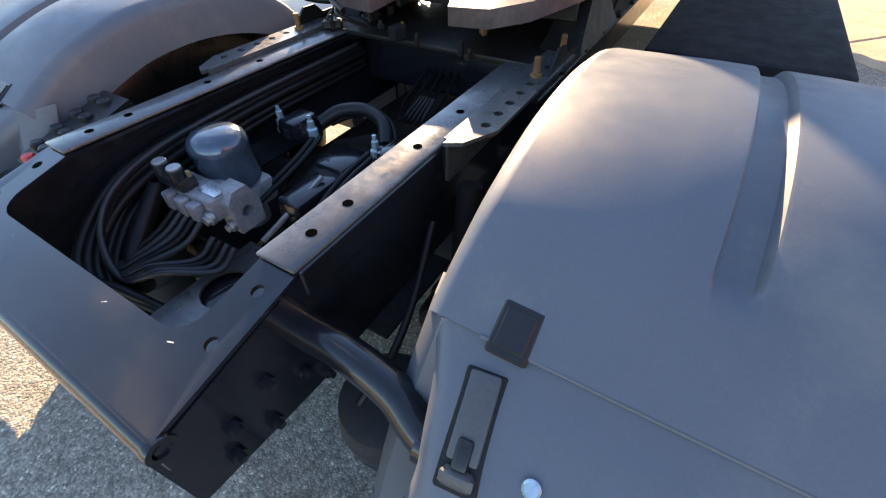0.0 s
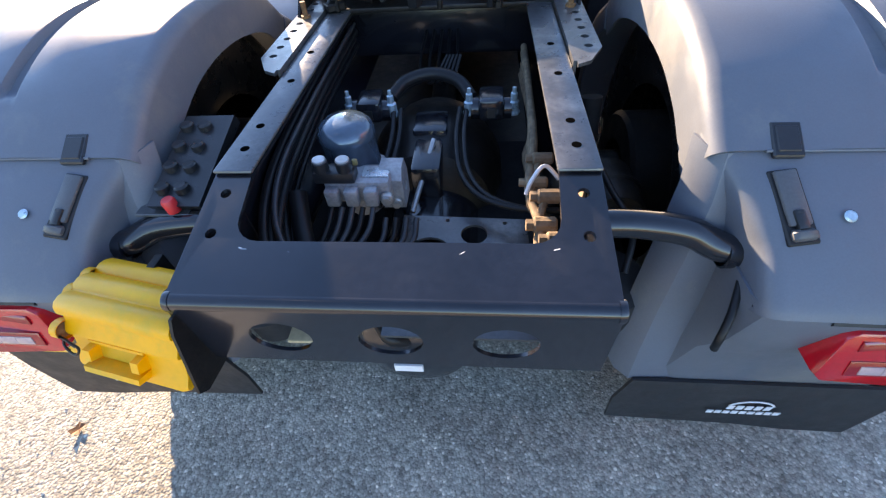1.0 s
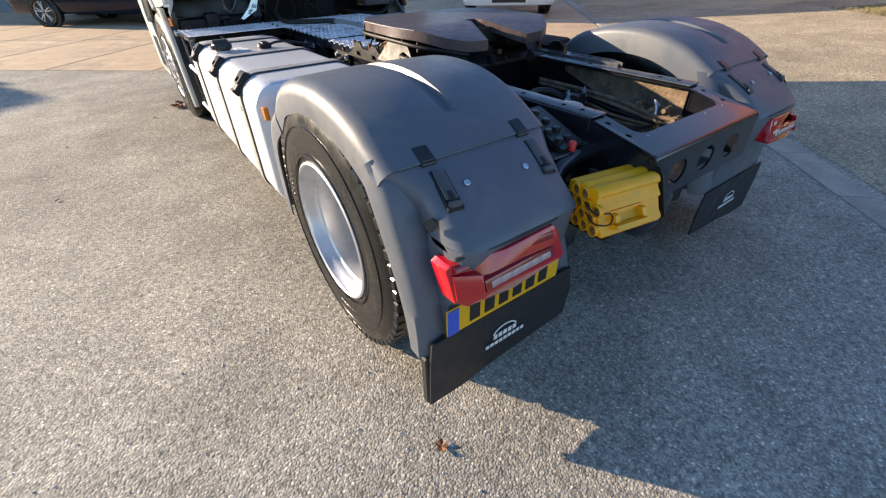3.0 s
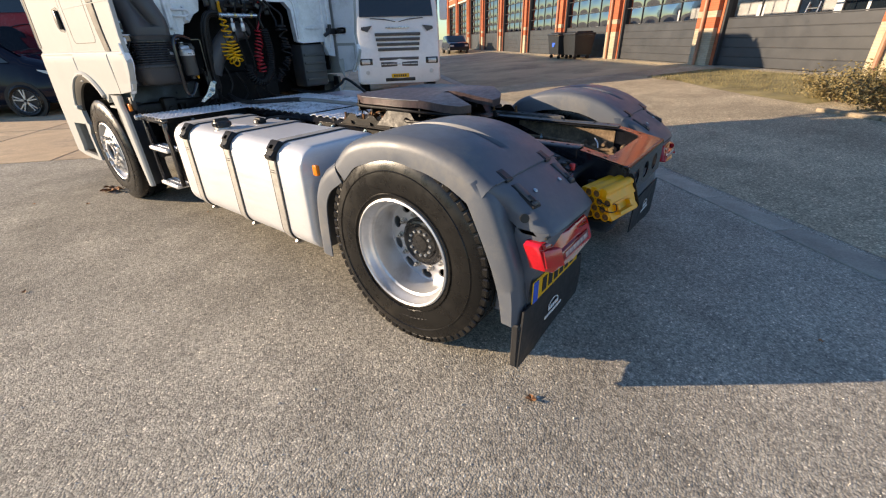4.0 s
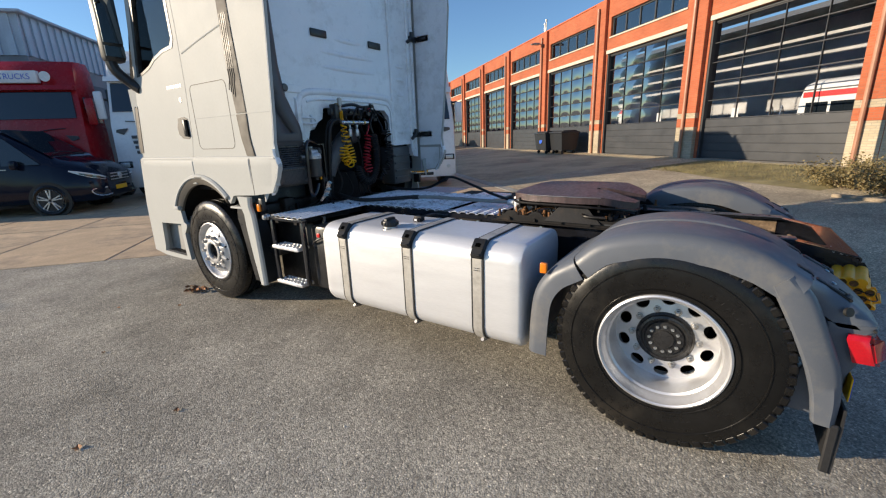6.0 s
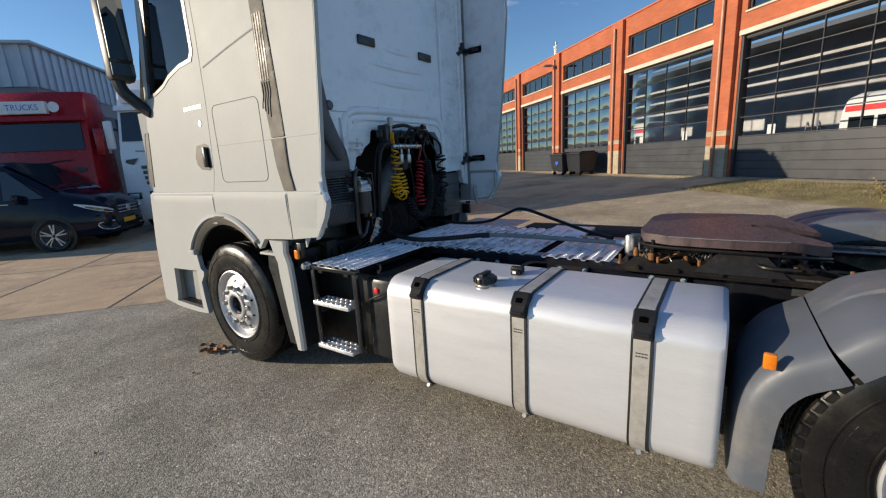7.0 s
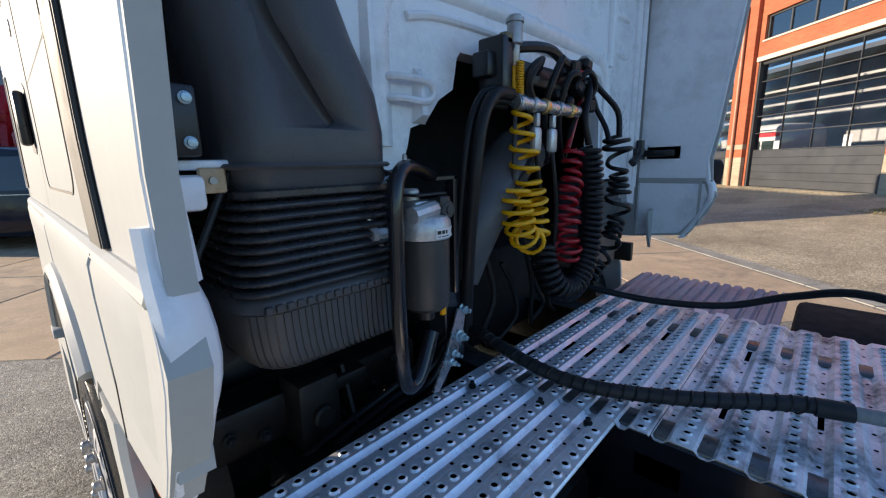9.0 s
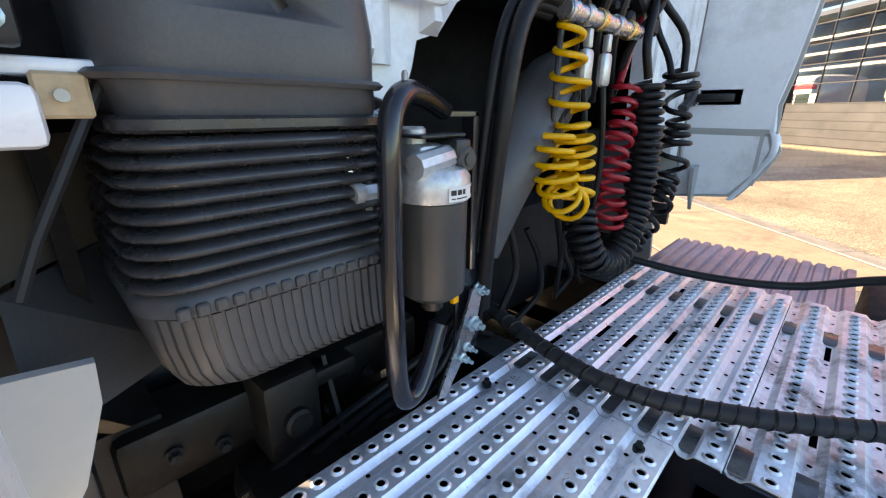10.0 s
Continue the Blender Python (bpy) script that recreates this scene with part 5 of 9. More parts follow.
# clamps on the axle link
for x0, x1 in ((-0.246, -0.117), (0.119, 0.25)):
    c = (x0 + x1) / 2
    cl = part("link_clamp", merge(box(c - 0.038, c + 0.038, 0.70, 0.80, 0.745, 0.812, 0.014), tube([(c - 0.06, 0.75, 0.765), (c + 0.06, 0.75, 0.765)], 0.033, 14, 1)), M_BLACKPAINT, truck, "black clamp with two pale bolts")
    part("clamp_slot", box(c - 0.012, c + 0.012, 0.696, 0.702, 0.76, 0.79), M_FLATBLACK, cl)
    for x in (x0, x1):
        part("clamp_bolt", merge(lathe([(0.020, 0.752), (0.021, 0.758), (0.016, 0.764), (0.016, 0.79), (0.010, 0.794), (0.010, 0.815), (0.006, 0.818), (0.006, 0.832), (1e-6, 0.833)], 'z', (x, 0.74, 0), 8)), M_BOLT, cl)
part("arched_hose", tube([(-0.12, 0.78, 0.79), (-0.08, 0.83, 0.815), (0.0, 0.855, 0.825), (0.08, 0.83, 0.815), (0.125, 0.775, 0.785)], 0.020, 12, 6), M_CABLE, truck, "black hose arched over the axle", 60)
part("arched_hose", tube([(-0.11, 0.81, 0.78), (-0.06, 0.85, 0.80), (0.02, 0.875, 0.81), (0.09, 0.85, 0.80), (0.13, 0.81, 0.77)], 0.012, 10, 6), M_CABLE, truck, "", 60)
part("axle_bracket", merge(box(-0.04, 0.045, 0.50, 0.76, 0.60, 0.725, 0.012), box(-0.05, 0.055, 0.66, 0.78, 0.69, 0.745, 0.012)), M_BLACKPAINT, truck, "black box bracket on the axle")
for dx in (0.0, 0.022):
    part("brake_line", tube([(0.09 + dx, 0.74, 0.77), (0.085 + dx, 0.62, 0.75), (0.10 + dx, 0.50, 0.72), (0.15 + dx, 0.41, 0.71), (0.24 + dx, 0.36, 0.71), (0.35, 0.34, 0.72)], 0.0075, 8, 6), M_CABLE, truck, "", 60)
    part("brake_line", tube([(-0.09 - dx, 0.74, 0.77), (-0.085 - dx, 0.64, 0.74), (-0.10 - dx, 0.52, 0.70), (-0.12 - dx, 0.42, 0.66)], 0.0075, 8, 6), M_CABLE, truck, "", 60)
part("drop_rod", tube([(0.02, 0.62, 0.74), (-0.03, 0.42, 0.64)], 0.008, 8, 1), M_STRAP, truck)
part("gearbox_tail", lathe([(1e-6, 0.0), (0.14, 0.0), (0.16, 0.05), (0.16, 0.5), (0.1, 0.6), (1e-6, 0.6)], 'y', (0, 1.75, 0.66), 20), M_GREASE, truck)
part("prop_shaft", tube([(0, 0.95, 0.56), (0, 1.8, 0.64)], 0.05, 14, 1), M_GREASE, truck)
part("prop_flange", disc(0.085, 1.02, 1.06, 'y', (0, 0, 0.565), 18, 0.01), M_GREASE, truck)
for i in range(5):
    part("axle_hose", tube([(-0.06 + i * 0.03, 1.3, 0.80), (-0.08 + i * 0.035, 1.15, 0.72), (-0.03 + i * 0.02, 1.05, 0.70), (0.03 + i * 0.012, 1.1, 0.78)], 0.006, 6, 5), M_CABLE, truck, "", 60)
# plates added to hide the lit ground between the rails
part("splash_plate", box(-0.60, 0.60, 0.95, 2.7, 0.36, 0.38, 0.005), M_GREASE, truck)
part("belly_plate", box(-0.372, 0.372, 0.40, 0.94, 0.515, 0.523, 0.003, 1), M_MATTBLACK, truck, "dark plate under the frame end")
# air tank under the end frame
at = part("air_reservoir", lathe([(1e-6, 0.0), (0.07, 0.004), (0.12, 0.02), (0.15, 0.05), (0.158, 0.08), (0.158, 0.6), (0.12, 0.65), (1e-6, 0.66)], 'y', (0.0, 0.055, 0.470), 32), M_BLACKPAINT, truck, "black air reservoir under the frame end")
part("reservoir_label", box(-0.052, 0.020, 0.049, 0.057, 0.442, 0.470, 0.001, 1), M_WHITEINK, at)
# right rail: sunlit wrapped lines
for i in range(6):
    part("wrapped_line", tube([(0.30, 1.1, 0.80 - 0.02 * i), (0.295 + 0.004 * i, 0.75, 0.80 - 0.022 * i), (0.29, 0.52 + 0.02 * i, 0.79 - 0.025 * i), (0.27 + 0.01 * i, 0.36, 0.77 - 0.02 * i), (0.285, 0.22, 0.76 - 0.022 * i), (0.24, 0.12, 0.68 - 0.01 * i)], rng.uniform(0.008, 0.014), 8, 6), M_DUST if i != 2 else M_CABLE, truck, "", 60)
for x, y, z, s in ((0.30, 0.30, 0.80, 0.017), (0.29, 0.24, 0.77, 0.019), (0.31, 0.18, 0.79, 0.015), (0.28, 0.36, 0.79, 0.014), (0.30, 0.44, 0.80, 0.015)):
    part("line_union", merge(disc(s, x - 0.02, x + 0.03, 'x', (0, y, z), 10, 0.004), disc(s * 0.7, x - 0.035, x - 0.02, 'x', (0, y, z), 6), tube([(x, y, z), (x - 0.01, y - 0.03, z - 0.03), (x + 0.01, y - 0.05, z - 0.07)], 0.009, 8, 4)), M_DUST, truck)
part("pale_tie", tube([(0.335, 0.36, 0.80), (0.30, 0.37, 0.83), (0.27, 0.34, 0.81), (0.26, 0.33, 0.78)], 0.005, 6, 5), M_WHITEINK, truck)

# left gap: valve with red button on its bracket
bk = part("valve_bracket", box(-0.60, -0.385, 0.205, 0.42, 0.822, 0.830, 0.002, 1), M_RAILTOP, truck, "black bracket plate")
part("valve_panel", loft([[(-0.56, 0.22, 0.832), (-0.44, 0.22, 0.832), (-0.43, 0.46, 0.90), (-0.55, 0.46, 0.90)], [(-0.56, 0.21, 0.85), (-0.44, 0.21, 0.85), (-0.43, 0.45, 0.925), (-0.55, 0.45, 0.925)]]), M_BLKPLASTIC, bk)
for i in range(4):
    for j in range(2):
        part("panel_knob", disc(0.016, 0.0, 0.022, 'z', (-0.535 + j * 0.045, 0.25 + i * 0.055, 0.855 + i * 0.0165), 12, 0.004), M_BLKPLASTIC, bk)
part("red_button", lathe([(0.0145, 0.835), (0.015, 0.862), (0.012, 0.867), (1e-6, 0.868)], 'z', (-0.505, 0.213, 0), 14), M_REDCAP, bk, "red plastic button")
# brake gear; drum, tank and beam are added to darken the gaps
for side in (-1, 1):
    part("brake_chamber", lathe([(1e-6, 0.0), (0.075, 0.0), (0.085, 0.015), (0.085, 0.07), (0.092, 0.075), (0.092, 0.09), (0.08, 0.1), (0.08, 0.17), (1e-6, 0.18)], 'y', (0.52 * side, 0.44, 0.60), 24), M_GREASE, truck, "round black brake chamber")
    part("brake_drum", lathe([(0.12, 0.0), (0.20, 0.0), (0.212, 0.012), (0.212, 0.16), (0.19, 0.17), (0.10, 0.17)], 'x', (0.60 if side > 0 else -0.77, 0.782, 0.487), 28), M_GREASE, truck)
    part("air_tank", lathe([(1e-6, 0.0), (0.07, 0.006), (0.11, 0.03), (0.12, 0.06), (0.12, 0.62), (0.11, 0.65), (1e-6, 0.68)], 'y', (0.505 * side, 0.46, 0.27), 24), M_MATTBLACK, truck, "black air tank low beside the axle")
    part("spring_beam", box(*sorted((0.43 * side, 0.60 * side)), 0.40, 1.10, 0.36, 0.44, 0.02), M_GREASE, truck, "black suspension beam under the axle")
for side in (-1, 1):
    part("air_spring", lathe([(1e-6, 0.0), (0.085, 0.0), (0.09, 0.10), (0.098, 0.108), (0.108, 0.112), (0.108, 0.120), (0.100, 0.125), (0.112, 0.15), (0.115, 0.19), (0.105, 0.24), (0.08, 0.25), (1e-6, 0.252)], 'z', (0.475 * side, 0.275, 0.31), 28), M_RUBBER, truck, "black rubber air spring")
    part("damper", tube([(0.47 * side, 0.56, 0.42), (0.45 * side, 0.66, 0.84)], 0.028, 12, 1), M_MATTBLACK, truck)
    for i, (dy, z) in enumerate(((0.03, 0.70), (0.10, 0.68), (0.18, 0.72), (0.05, 0.76), (0.22, 0.66), (0.12, 0.78))):
        part("frame_bolt", merge(disc(0.013, 0.384 * side, 0.394 * side, 'x', (0, dy, z), 6), disc(0.007, 0.394 * side, 0.404 * side, 'x', (0, dy, z), 8)), M_BLACKPAINT, truck)
    part("gap_line", tube([(0.42 * side, 0.55, 0.80), (0.47 * side, 0.40, 0.74), (0.50 * side, 0.28, 0.72), (0.48 * side, 0.2, 0.66)], 0.008, 8, 5), M_CABLE, truck, "", 60)
part("hanging_hose", tube([(0.665, 0.13, 0.74), (0.64, 0.07, 0.70), (0.625, 0.04, 0.66), (0.63, 0.04, 0.62)], 0.008, 8, 5), M_CABLE, truck, "short black hose end", 60)

# -- wheel chocks in their holder --
def chock_geo(x0, x1):
    """Two stacked wedges: three rounded ridges on top, a face that slopes out to the foot."""
    prof = [(0.092, 0.780)]
    for cy, cz in ((0.068, 0.796), (0.020, 0.806), (-0.026, 0.806)):
        prof += [(cy + 0.022 * math.cos(radians(a)), cz + 0.014 * math.sin(radians(a))) for a in (20, 60, 90, 125, 160)]
    prof += [(-0.050, 0.804), (-0.052, 0.796), (-0.046, 0.789), (-0.050, 0.775), (-0.066, 0.756), (-0.068, 0.750), (-0.060, 0.744), (-0.064, 0.736), (-0.078, 0.700),
             (-0.092, 0.684), (-0.096, 0.676), (-0.092, 0.668), (0.070, 0.664), (0.088, 0.676)]
    rings = []
    for x, k in ((x0, 0.965), (x0 + 0.008, 1.0), (x1 - 0.012, 1.0), (x1, 0.95)):
        rings.append([(x, -0.01 + (y + 0.01) * k, 0.74 + (z - 0.74) * k) for y, z in prof])
    return loft(rings)


chock = thing("wheel_chock", "pair of bright yellow plastic wheel chocks stacked in a holder", "wheel chock",
              at=Matrix.Translation((-0.513, -0.018, -0.009)) @ Matrix.Rotation(radians(-11), 4, 'Z') @ Matrix.Translation((0.528, 0.02, 0)))
body = part("chock_body", chock_geo(-0.662, -0.394), M_YELLOW, chock, "", 30)


def on_face(x0, x1, t0, t1, d, w=0.0):
    """Pad on the sloping front face; t runs down the face from the top lip."""
    def at_t(t, off):
        return (-0.060 - 0.032 * t - off, 0.744 - 0.062 * t + 0.35 * off)
    a, b = at_t(t0, -0.012), at_t(t1, -0.012)
    c, e = at_t(t0 + w, d), at_t(t1 - w, d)
    return loft([[(x, *a), (x, *c), (x, *e), (x, *b)] for x in (x0, x1)])


for g in (on_face(-0.612, -0.478, 0.66, 0.92, 0.024, 0.04), on_face(-0.612, -0.594, 0.12, 0.66, 0.020, 0.10), on_face(-0.496, -0.478, 0.12, 0.66, 0.020, 0.10), on_face(-0.612, -0.478, 0.02, 0.14, 0.006, 0.02)):
    part("grip_pocket", g, M_YELLOW, body)
part("grip_recess", on_face(-0.594, -0.496, 0.20, 0.64, -0.001), M_YSHADE, body, "shaded yellow pocket floor")
cell = mesh_of("cell_tube", lathe([(0.0205, 0.006), (0.0205, -0.012), (0.0175, -0.012), (0.0175, 0.004)], 'x', (0, 0, 0), 14), M_YELLOW)
# brown discs paint the shade inside the hollow cells
dark = mesh_of("cell_bore", disc(0.0178, -0.0015, 0.0, 'x', (0, 0, 0), 14), M_RUSTBROWN)
for i in range(4):
    for j in range(4):
        y, z = -0.062 + i * 0.041 + (0.0205 if j % 2 else 0.0), 0.686 + j * 0.035
        if j == 3 and i == 0 or y > 0.075:
            continue
        for nm_, me in (("cell_tube", cell), ("cell_bore", dark)):
            o = new(nm_, me)
            o.parent = body
            o.location = (-0.664, y, z)
part("tie_wire", tube([(-0.675, -0.02, 0.735), (-0.685, -0.075, 0.722), (-0.64, -0.094, 0.716), (-0.622, -0.086, 0.735), (-0.64, -0.082, 0.752), (-0.68, -0.068, 0.752), (-0.675, -0.01, 0.765)], 0.0026, 6, 5), M_CABLE, chock, "thin black wire loop")
hold = part("chock_holder", merge(plate([(-0.118, 0.665), (-0.10, 0.645), (0.09, 0.62), (0.10, 0.79), (0.05, 0.815), (-0.055, 0.825), (-0.072, 0.80)], [], 'x', -0.378, -0.372), box(-0.63, -0.374, -0.06, 0.085, 0.634, 0.642, 0.003), box(-0.52, -0.50, 0.08, 0.12, 0.62, 0.8, 0.004)), M_GREASE, truck, "rusty black chock holder")
for y, z in ((-0.03, 0.70), (0.03, 0.69), (0.06, 0.74)):
    part("holder_bolt", disc(0.008, -0.380, -0.384, 'x', (0, y, z), 6), M_RUSTBROWN, hold)

# -- cab --
def arch_pts(cy, cz, r, a0, a1, n):
    return [(cy + r * math.cos(radians(a0 + (a1 - a0) * i / n)), cz + r * math.sin(radians(a0 + (a1 - a0) * i / n))) for i in range(n + 1)]


cab = part("cab", box(-1.17, 1.17, 4.12, 4.86, 1.92, 3.7, 0.06), M_CABDIM, truck, "white sleeper cab with side deflectors")
part("cab_floor", box(-1.15, 1.15, 4.78, 6.1, 1.10, 1.90, 0.03), M_MATTBLACK, cab)
part("cab_nose", loft([[(-1.24, 6.12, z0), (-1.1, 6.42, z0), (1.1, 6.42, z0), (1.24, 6.12, z0), (1.2, yb, z0), (-1.2, yb, z0)] for z0, yb in ((0.34, 6.07), (0.80, 6.05), (1.42, 5.98), (2.16, 5.98))]), M_CABDIM, cab)
part("cab_roof", loft([[(-1.17, 4.87, 3.27), (1.17, 4.87, 3.27), (1.15, 5.70, 3.27), (1.03, 5.95, 3.27), (-1.03, 5.95, 3.27), (-1.15, 5.70, 3.27)], [(-1.12, 4.87, 3.69), (1.12, 4.87, 3.69), (1.10, 5.60, 3.66), (0.98, 5.78, 3.60), (-0.98, 5.78, 3.60), (-1.10, 5.60, 3.66)]]), M_CABDIM, cab)
ws = part("windscreen", loft([[(-1.16, 6.10, 2.17), (-1.05, 6.36, 2.17), (1.05, 6.36, 2.17), (1.16, 6.10, 2.17)], [(-1.14, 5.70, 3.27), (-1.02, 5.94, 3.27), (1.02, 5.94, 3.27), (1.14, 5.70, 3.27)]], False, False), M_GLASS, cab, "clear windscreen")
ws.visible_shadow = False
part("windscreen_band", loft([[(-1.02, 6.06, 3.0), (1.02, 6.06, 3.0), (1.02, 6.05, 3.0), (-1.02, 6.05, 3.0)], [(-1.0, 5.945, 3.27), (1.0, 5.945, 3.27), (1.0, 5.935, 3.27), (-1.0, 5.935, 3.27)]]), M_MATTBLACK, cab)
for x in (-1.0, 1.0):
    part("screen_pillar", tube([(x * 1.17, 6.12, 2.15), (x * 1.155, 5.92, 2.7), (x * 1.14, 5.70, 3.28)], 0.045, 8, 3), M_MATTBLACK, cab)
part("dashboard", box(-1.10, 1.10, 5.72, 6.12, 1.92, 2.20, 0.06), M_MATTBLACK, cab)
part("inner_shelf", box(-1.10, 1.10, 4.865, 4.875, 1.92, 3.26), M_TRIM, cab)
part("roof_deflector", loft([[(-1.15, 4.0, 3.705), (1.15, 4.0, 3.705), (1.10, 5.55, 3.705), (-1.10, 5.55, 3.705)], [(-1.05, 3.9, 3.86), (1.05, 3.9, 3.86), (1.0, 5.2, 3.80), (-1.0, 5.2, 3.80)]]), M_CABDIM, cab)

for side in (-1, 1):
    fix = flipped if side < 0 else (lambda g: g)
    # lower skirt with the wheel opening
    arch = arch_pts(4.93, 0.565, 0.665, 30, 150, 20)
    low = [(3.655, 1.42), (3.63, 1.36), (3.665, 1.27), (3.75, 1.14), (4.022, 1.108), (4.36, 1.09)]
    low += [p for p in reversed(arch) if p[0] > 4.38 and p[1] > 1.0] + [(5.47, 0.93), (5.455, 0.86), (5.435, 0.75), (5.385, 0.725), (5.395, 0.69), (5.462, 0.615), (5.455, 0.50), (5.435, 0.32), (5.62, 0.305), (6.02, 0.305), (6.30, 0.34), (6.27, 0.9), (6.17, 1.42)]
    well = [[(5.522, 0.352), (6.03, 0.358), (6.005, 0.42), (5.972, 0.70), (5.515, 0.722), (5.525, 0.60)]]
    part("lower_skirt", fix(plate(low, well, 'x', 1.212, 1.252)), M_CABDIM, cab, "", 25)
    part("skirt_top_roll", fix(tube([(1.236, 3.675, 1.425), (1.236, 4.0, 1.425), (1.236, 5.0, 1.425), (1.234, 6.14, 1.42)], 0.018, 10, 3)), M_CABDIM, cab)
    for ya, yb, dz in ((3.70, 4.016, 0.0), (4.026, 4.985, 0.0), (4.992, 6.10, -0.022)):
        sh_ = [(1.214, 1.444), (1.236, 1.443), (1.250, 1.434), (1.2575, 1.412), (1.2575, 1.36), (1.2525, 1.20), (1.214, 1.20)]
        part("skirt_shoulder", fix(loft([[(x - 0.008 * e, y, z + dz) for x, z in sh_] for y, e in ((ya, 1.0), (ya + (0.06 if ya < 3.8 else 0.01), 0), (yb - 0.01, 0), (yb, 1))])), M_CABDIM, cab, "", 24)
    part("skirt_gap", fix(box(1.2515, 1.2535, 4.018, 4.024, 1.11, 1.43)), M_FLATBLACK, cab)
    part("step_well", fix(box(1.0, 1.150, 5.45, 6.10, 0.30, 0.79)), M_STEPGREY, cab, "grey entry step well")
    part("step_wall", fix(loft([[(1.151, 5.47, z), (1.151, 5.53, z), (1.211, 5.515, z), (1.211, 5.47, z)] for z in (0.34, 0.75)])), M_STEPGREY, cab)
    tread = part("step_tread", fix(box(1.151, 1.243, 5.535, 5.995, 0.345, 0.372, 0.004, 1)), M_BLKPLASTIC, cab, "black ribbed entry step")
    for i in range(7):
        part("tread_rib", fix(box(1.165, 1.238, 5.56 + i * 0.06, 5.585 + i * 0.06, 0.3725, 0.377)), M_RUBBER, tread)
    # trim ring over the wheel: a raised outer bead, then a lip that runs in to the dark liner
    tr, lip = [], []
    for y, z in arch_pts(4.93, 0.565, 1.0, 29, 133, 30):
        ny, nz = y - 4.93, z - 0.565
        tr.append([(x, 4.93 + ny * r, 0.565 + nz * r) for x, r in ((1.245, 0.712), (1.264, 0.708), (1.278, 0.694), (1.280, 0.676), (1.270, 0.668), (1.245, 0.668))])
        lip.append([(x, 4.93 + ny * r, 0.565 + nz * r) for x, r in ((1.268, 0.670), (1.258, 0.640), (1.236, 0.606), (1.215, 0.604), (1.215, 0.670))])
    part("arch_trim", fix(loft(tr)), M_CABDIM, cab, "", 30)
    part("arch_lip", fix(loft(lip)), M_TRIM, cab, "dusty grey lip of the wheel arch", 30)
    part("arch_end", fix(box(1.236, 1.284, 5.44, 5.535, 0.885, 0.925, 0.006)), M_CABDIM, cab)
    part("arch_notch", fix(box(1.2795, 1.2815, 4.83, 4.97, 1.236, 1.248, 0.0)), M_FLATBLACK, cab)
    part("arch_liner", fix(loft([[(x, 4.93 + 0.62 * math.cos(radians(a)), 0.565 + 0.62 * math.sin(radians(a))) for x in (0.80, 1.214)] for a in range(8, 172, 6)], False, False)), M_MATTBLACK, cab)
    # spat behind the wheel: white strip with a black edge
    sp = [[(1.222, y0, z), (1.245, y0 - 0.01, z), (1.257, y0 - 0.03, z), (1.257, y1 + 0.02, z), (1.245, y1, z), (1.222, y1, z)] for z, y0, y1 in ((1.085, 4.33, 4.12), (1.0, 4.30, 4.13), (0.92, 4.26, 4.10), (0.8, 4.255, 4.09), (0.5, 4.21, 4.075), (0.255, 4.16, 4.07))]
    part("wheel_spat", fix(loft(sp)), M_CABDIM, truck, "white strip panel behind the front wheel", 18)
    sp = [[(1.06, y0 + 0.09, z), (1.19, y0 + 0.085, z), (1.220, y0 + 0.05, z), (1.220, y0 - 0.15, z), (1.06, y0 - 0.15, z)] for z, y0 in ((1.0, 4.34), (0.86, 4.36), (0.78, 4.33), (0.5, 4.27), (0.27, 4.22))]
    part("spat_edge", fix(loft(sp)), M_BLKPLASTIC, truck)
    # upper side: door, body panel, deflector
    win = [(5.79, 2.275), (5.70, 2.285), (5.52, 2.33), (5.40, 2.385), (5.20, 2.435), (5.03, 2.45), (4.99, 2.50), (4.99, 3.02), (5.05, 3.08), (5.50, 3.08), (5.60, 3.0)]
    door = [(6.13, 1.432), (5.95, 2.15), (5.70, 3.25), (4.90, 3.25), (4.885, 2.6), (4.90, 2.1), (4.945, 1.6), (4.99, 1.47), (5.0, 1.432)]
    d = part("cab_door", fix(plate(door, [win], 'x', 1.19, 1.236)), M_CABDIM, truck, "white cab door with a sloping window sill", 25)
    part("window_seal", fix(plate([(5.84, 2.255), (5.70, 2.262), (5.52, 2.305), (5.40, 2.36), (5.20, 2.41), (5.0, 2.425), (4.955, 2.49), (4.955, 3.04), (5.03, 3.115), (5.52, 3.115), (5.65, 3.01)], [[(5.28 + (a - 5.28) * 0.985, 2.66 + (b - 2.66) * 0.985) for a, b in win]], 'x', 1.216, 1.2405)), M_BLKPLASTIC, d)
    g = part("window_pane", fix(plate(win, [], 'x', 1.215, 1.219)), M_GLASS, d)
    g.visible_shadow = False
    part("handle_bowl", fix(plate([(5.19, 1.72), (5.15, 1.81), (5.02, 1.82), (4.965, 1.80), (4.965, 1.63), (5.0, 1.61), (5.12, 1.62), (5.18, 1.66)], [], 'x', 1.2365, 1.2385)), M_FLATBLACK, d, "dark recess of the door handle")
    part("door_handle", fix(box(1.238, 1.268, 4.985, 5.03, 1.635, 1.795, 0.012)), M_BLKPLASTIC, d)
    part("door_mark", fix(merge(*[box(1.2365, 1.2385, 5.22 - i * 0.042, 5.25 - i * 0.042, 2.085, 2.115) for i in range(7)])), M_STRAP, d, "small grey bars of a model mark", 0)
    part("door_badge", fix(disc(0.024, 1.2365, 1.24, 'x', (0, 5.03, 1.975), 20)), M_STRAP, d)
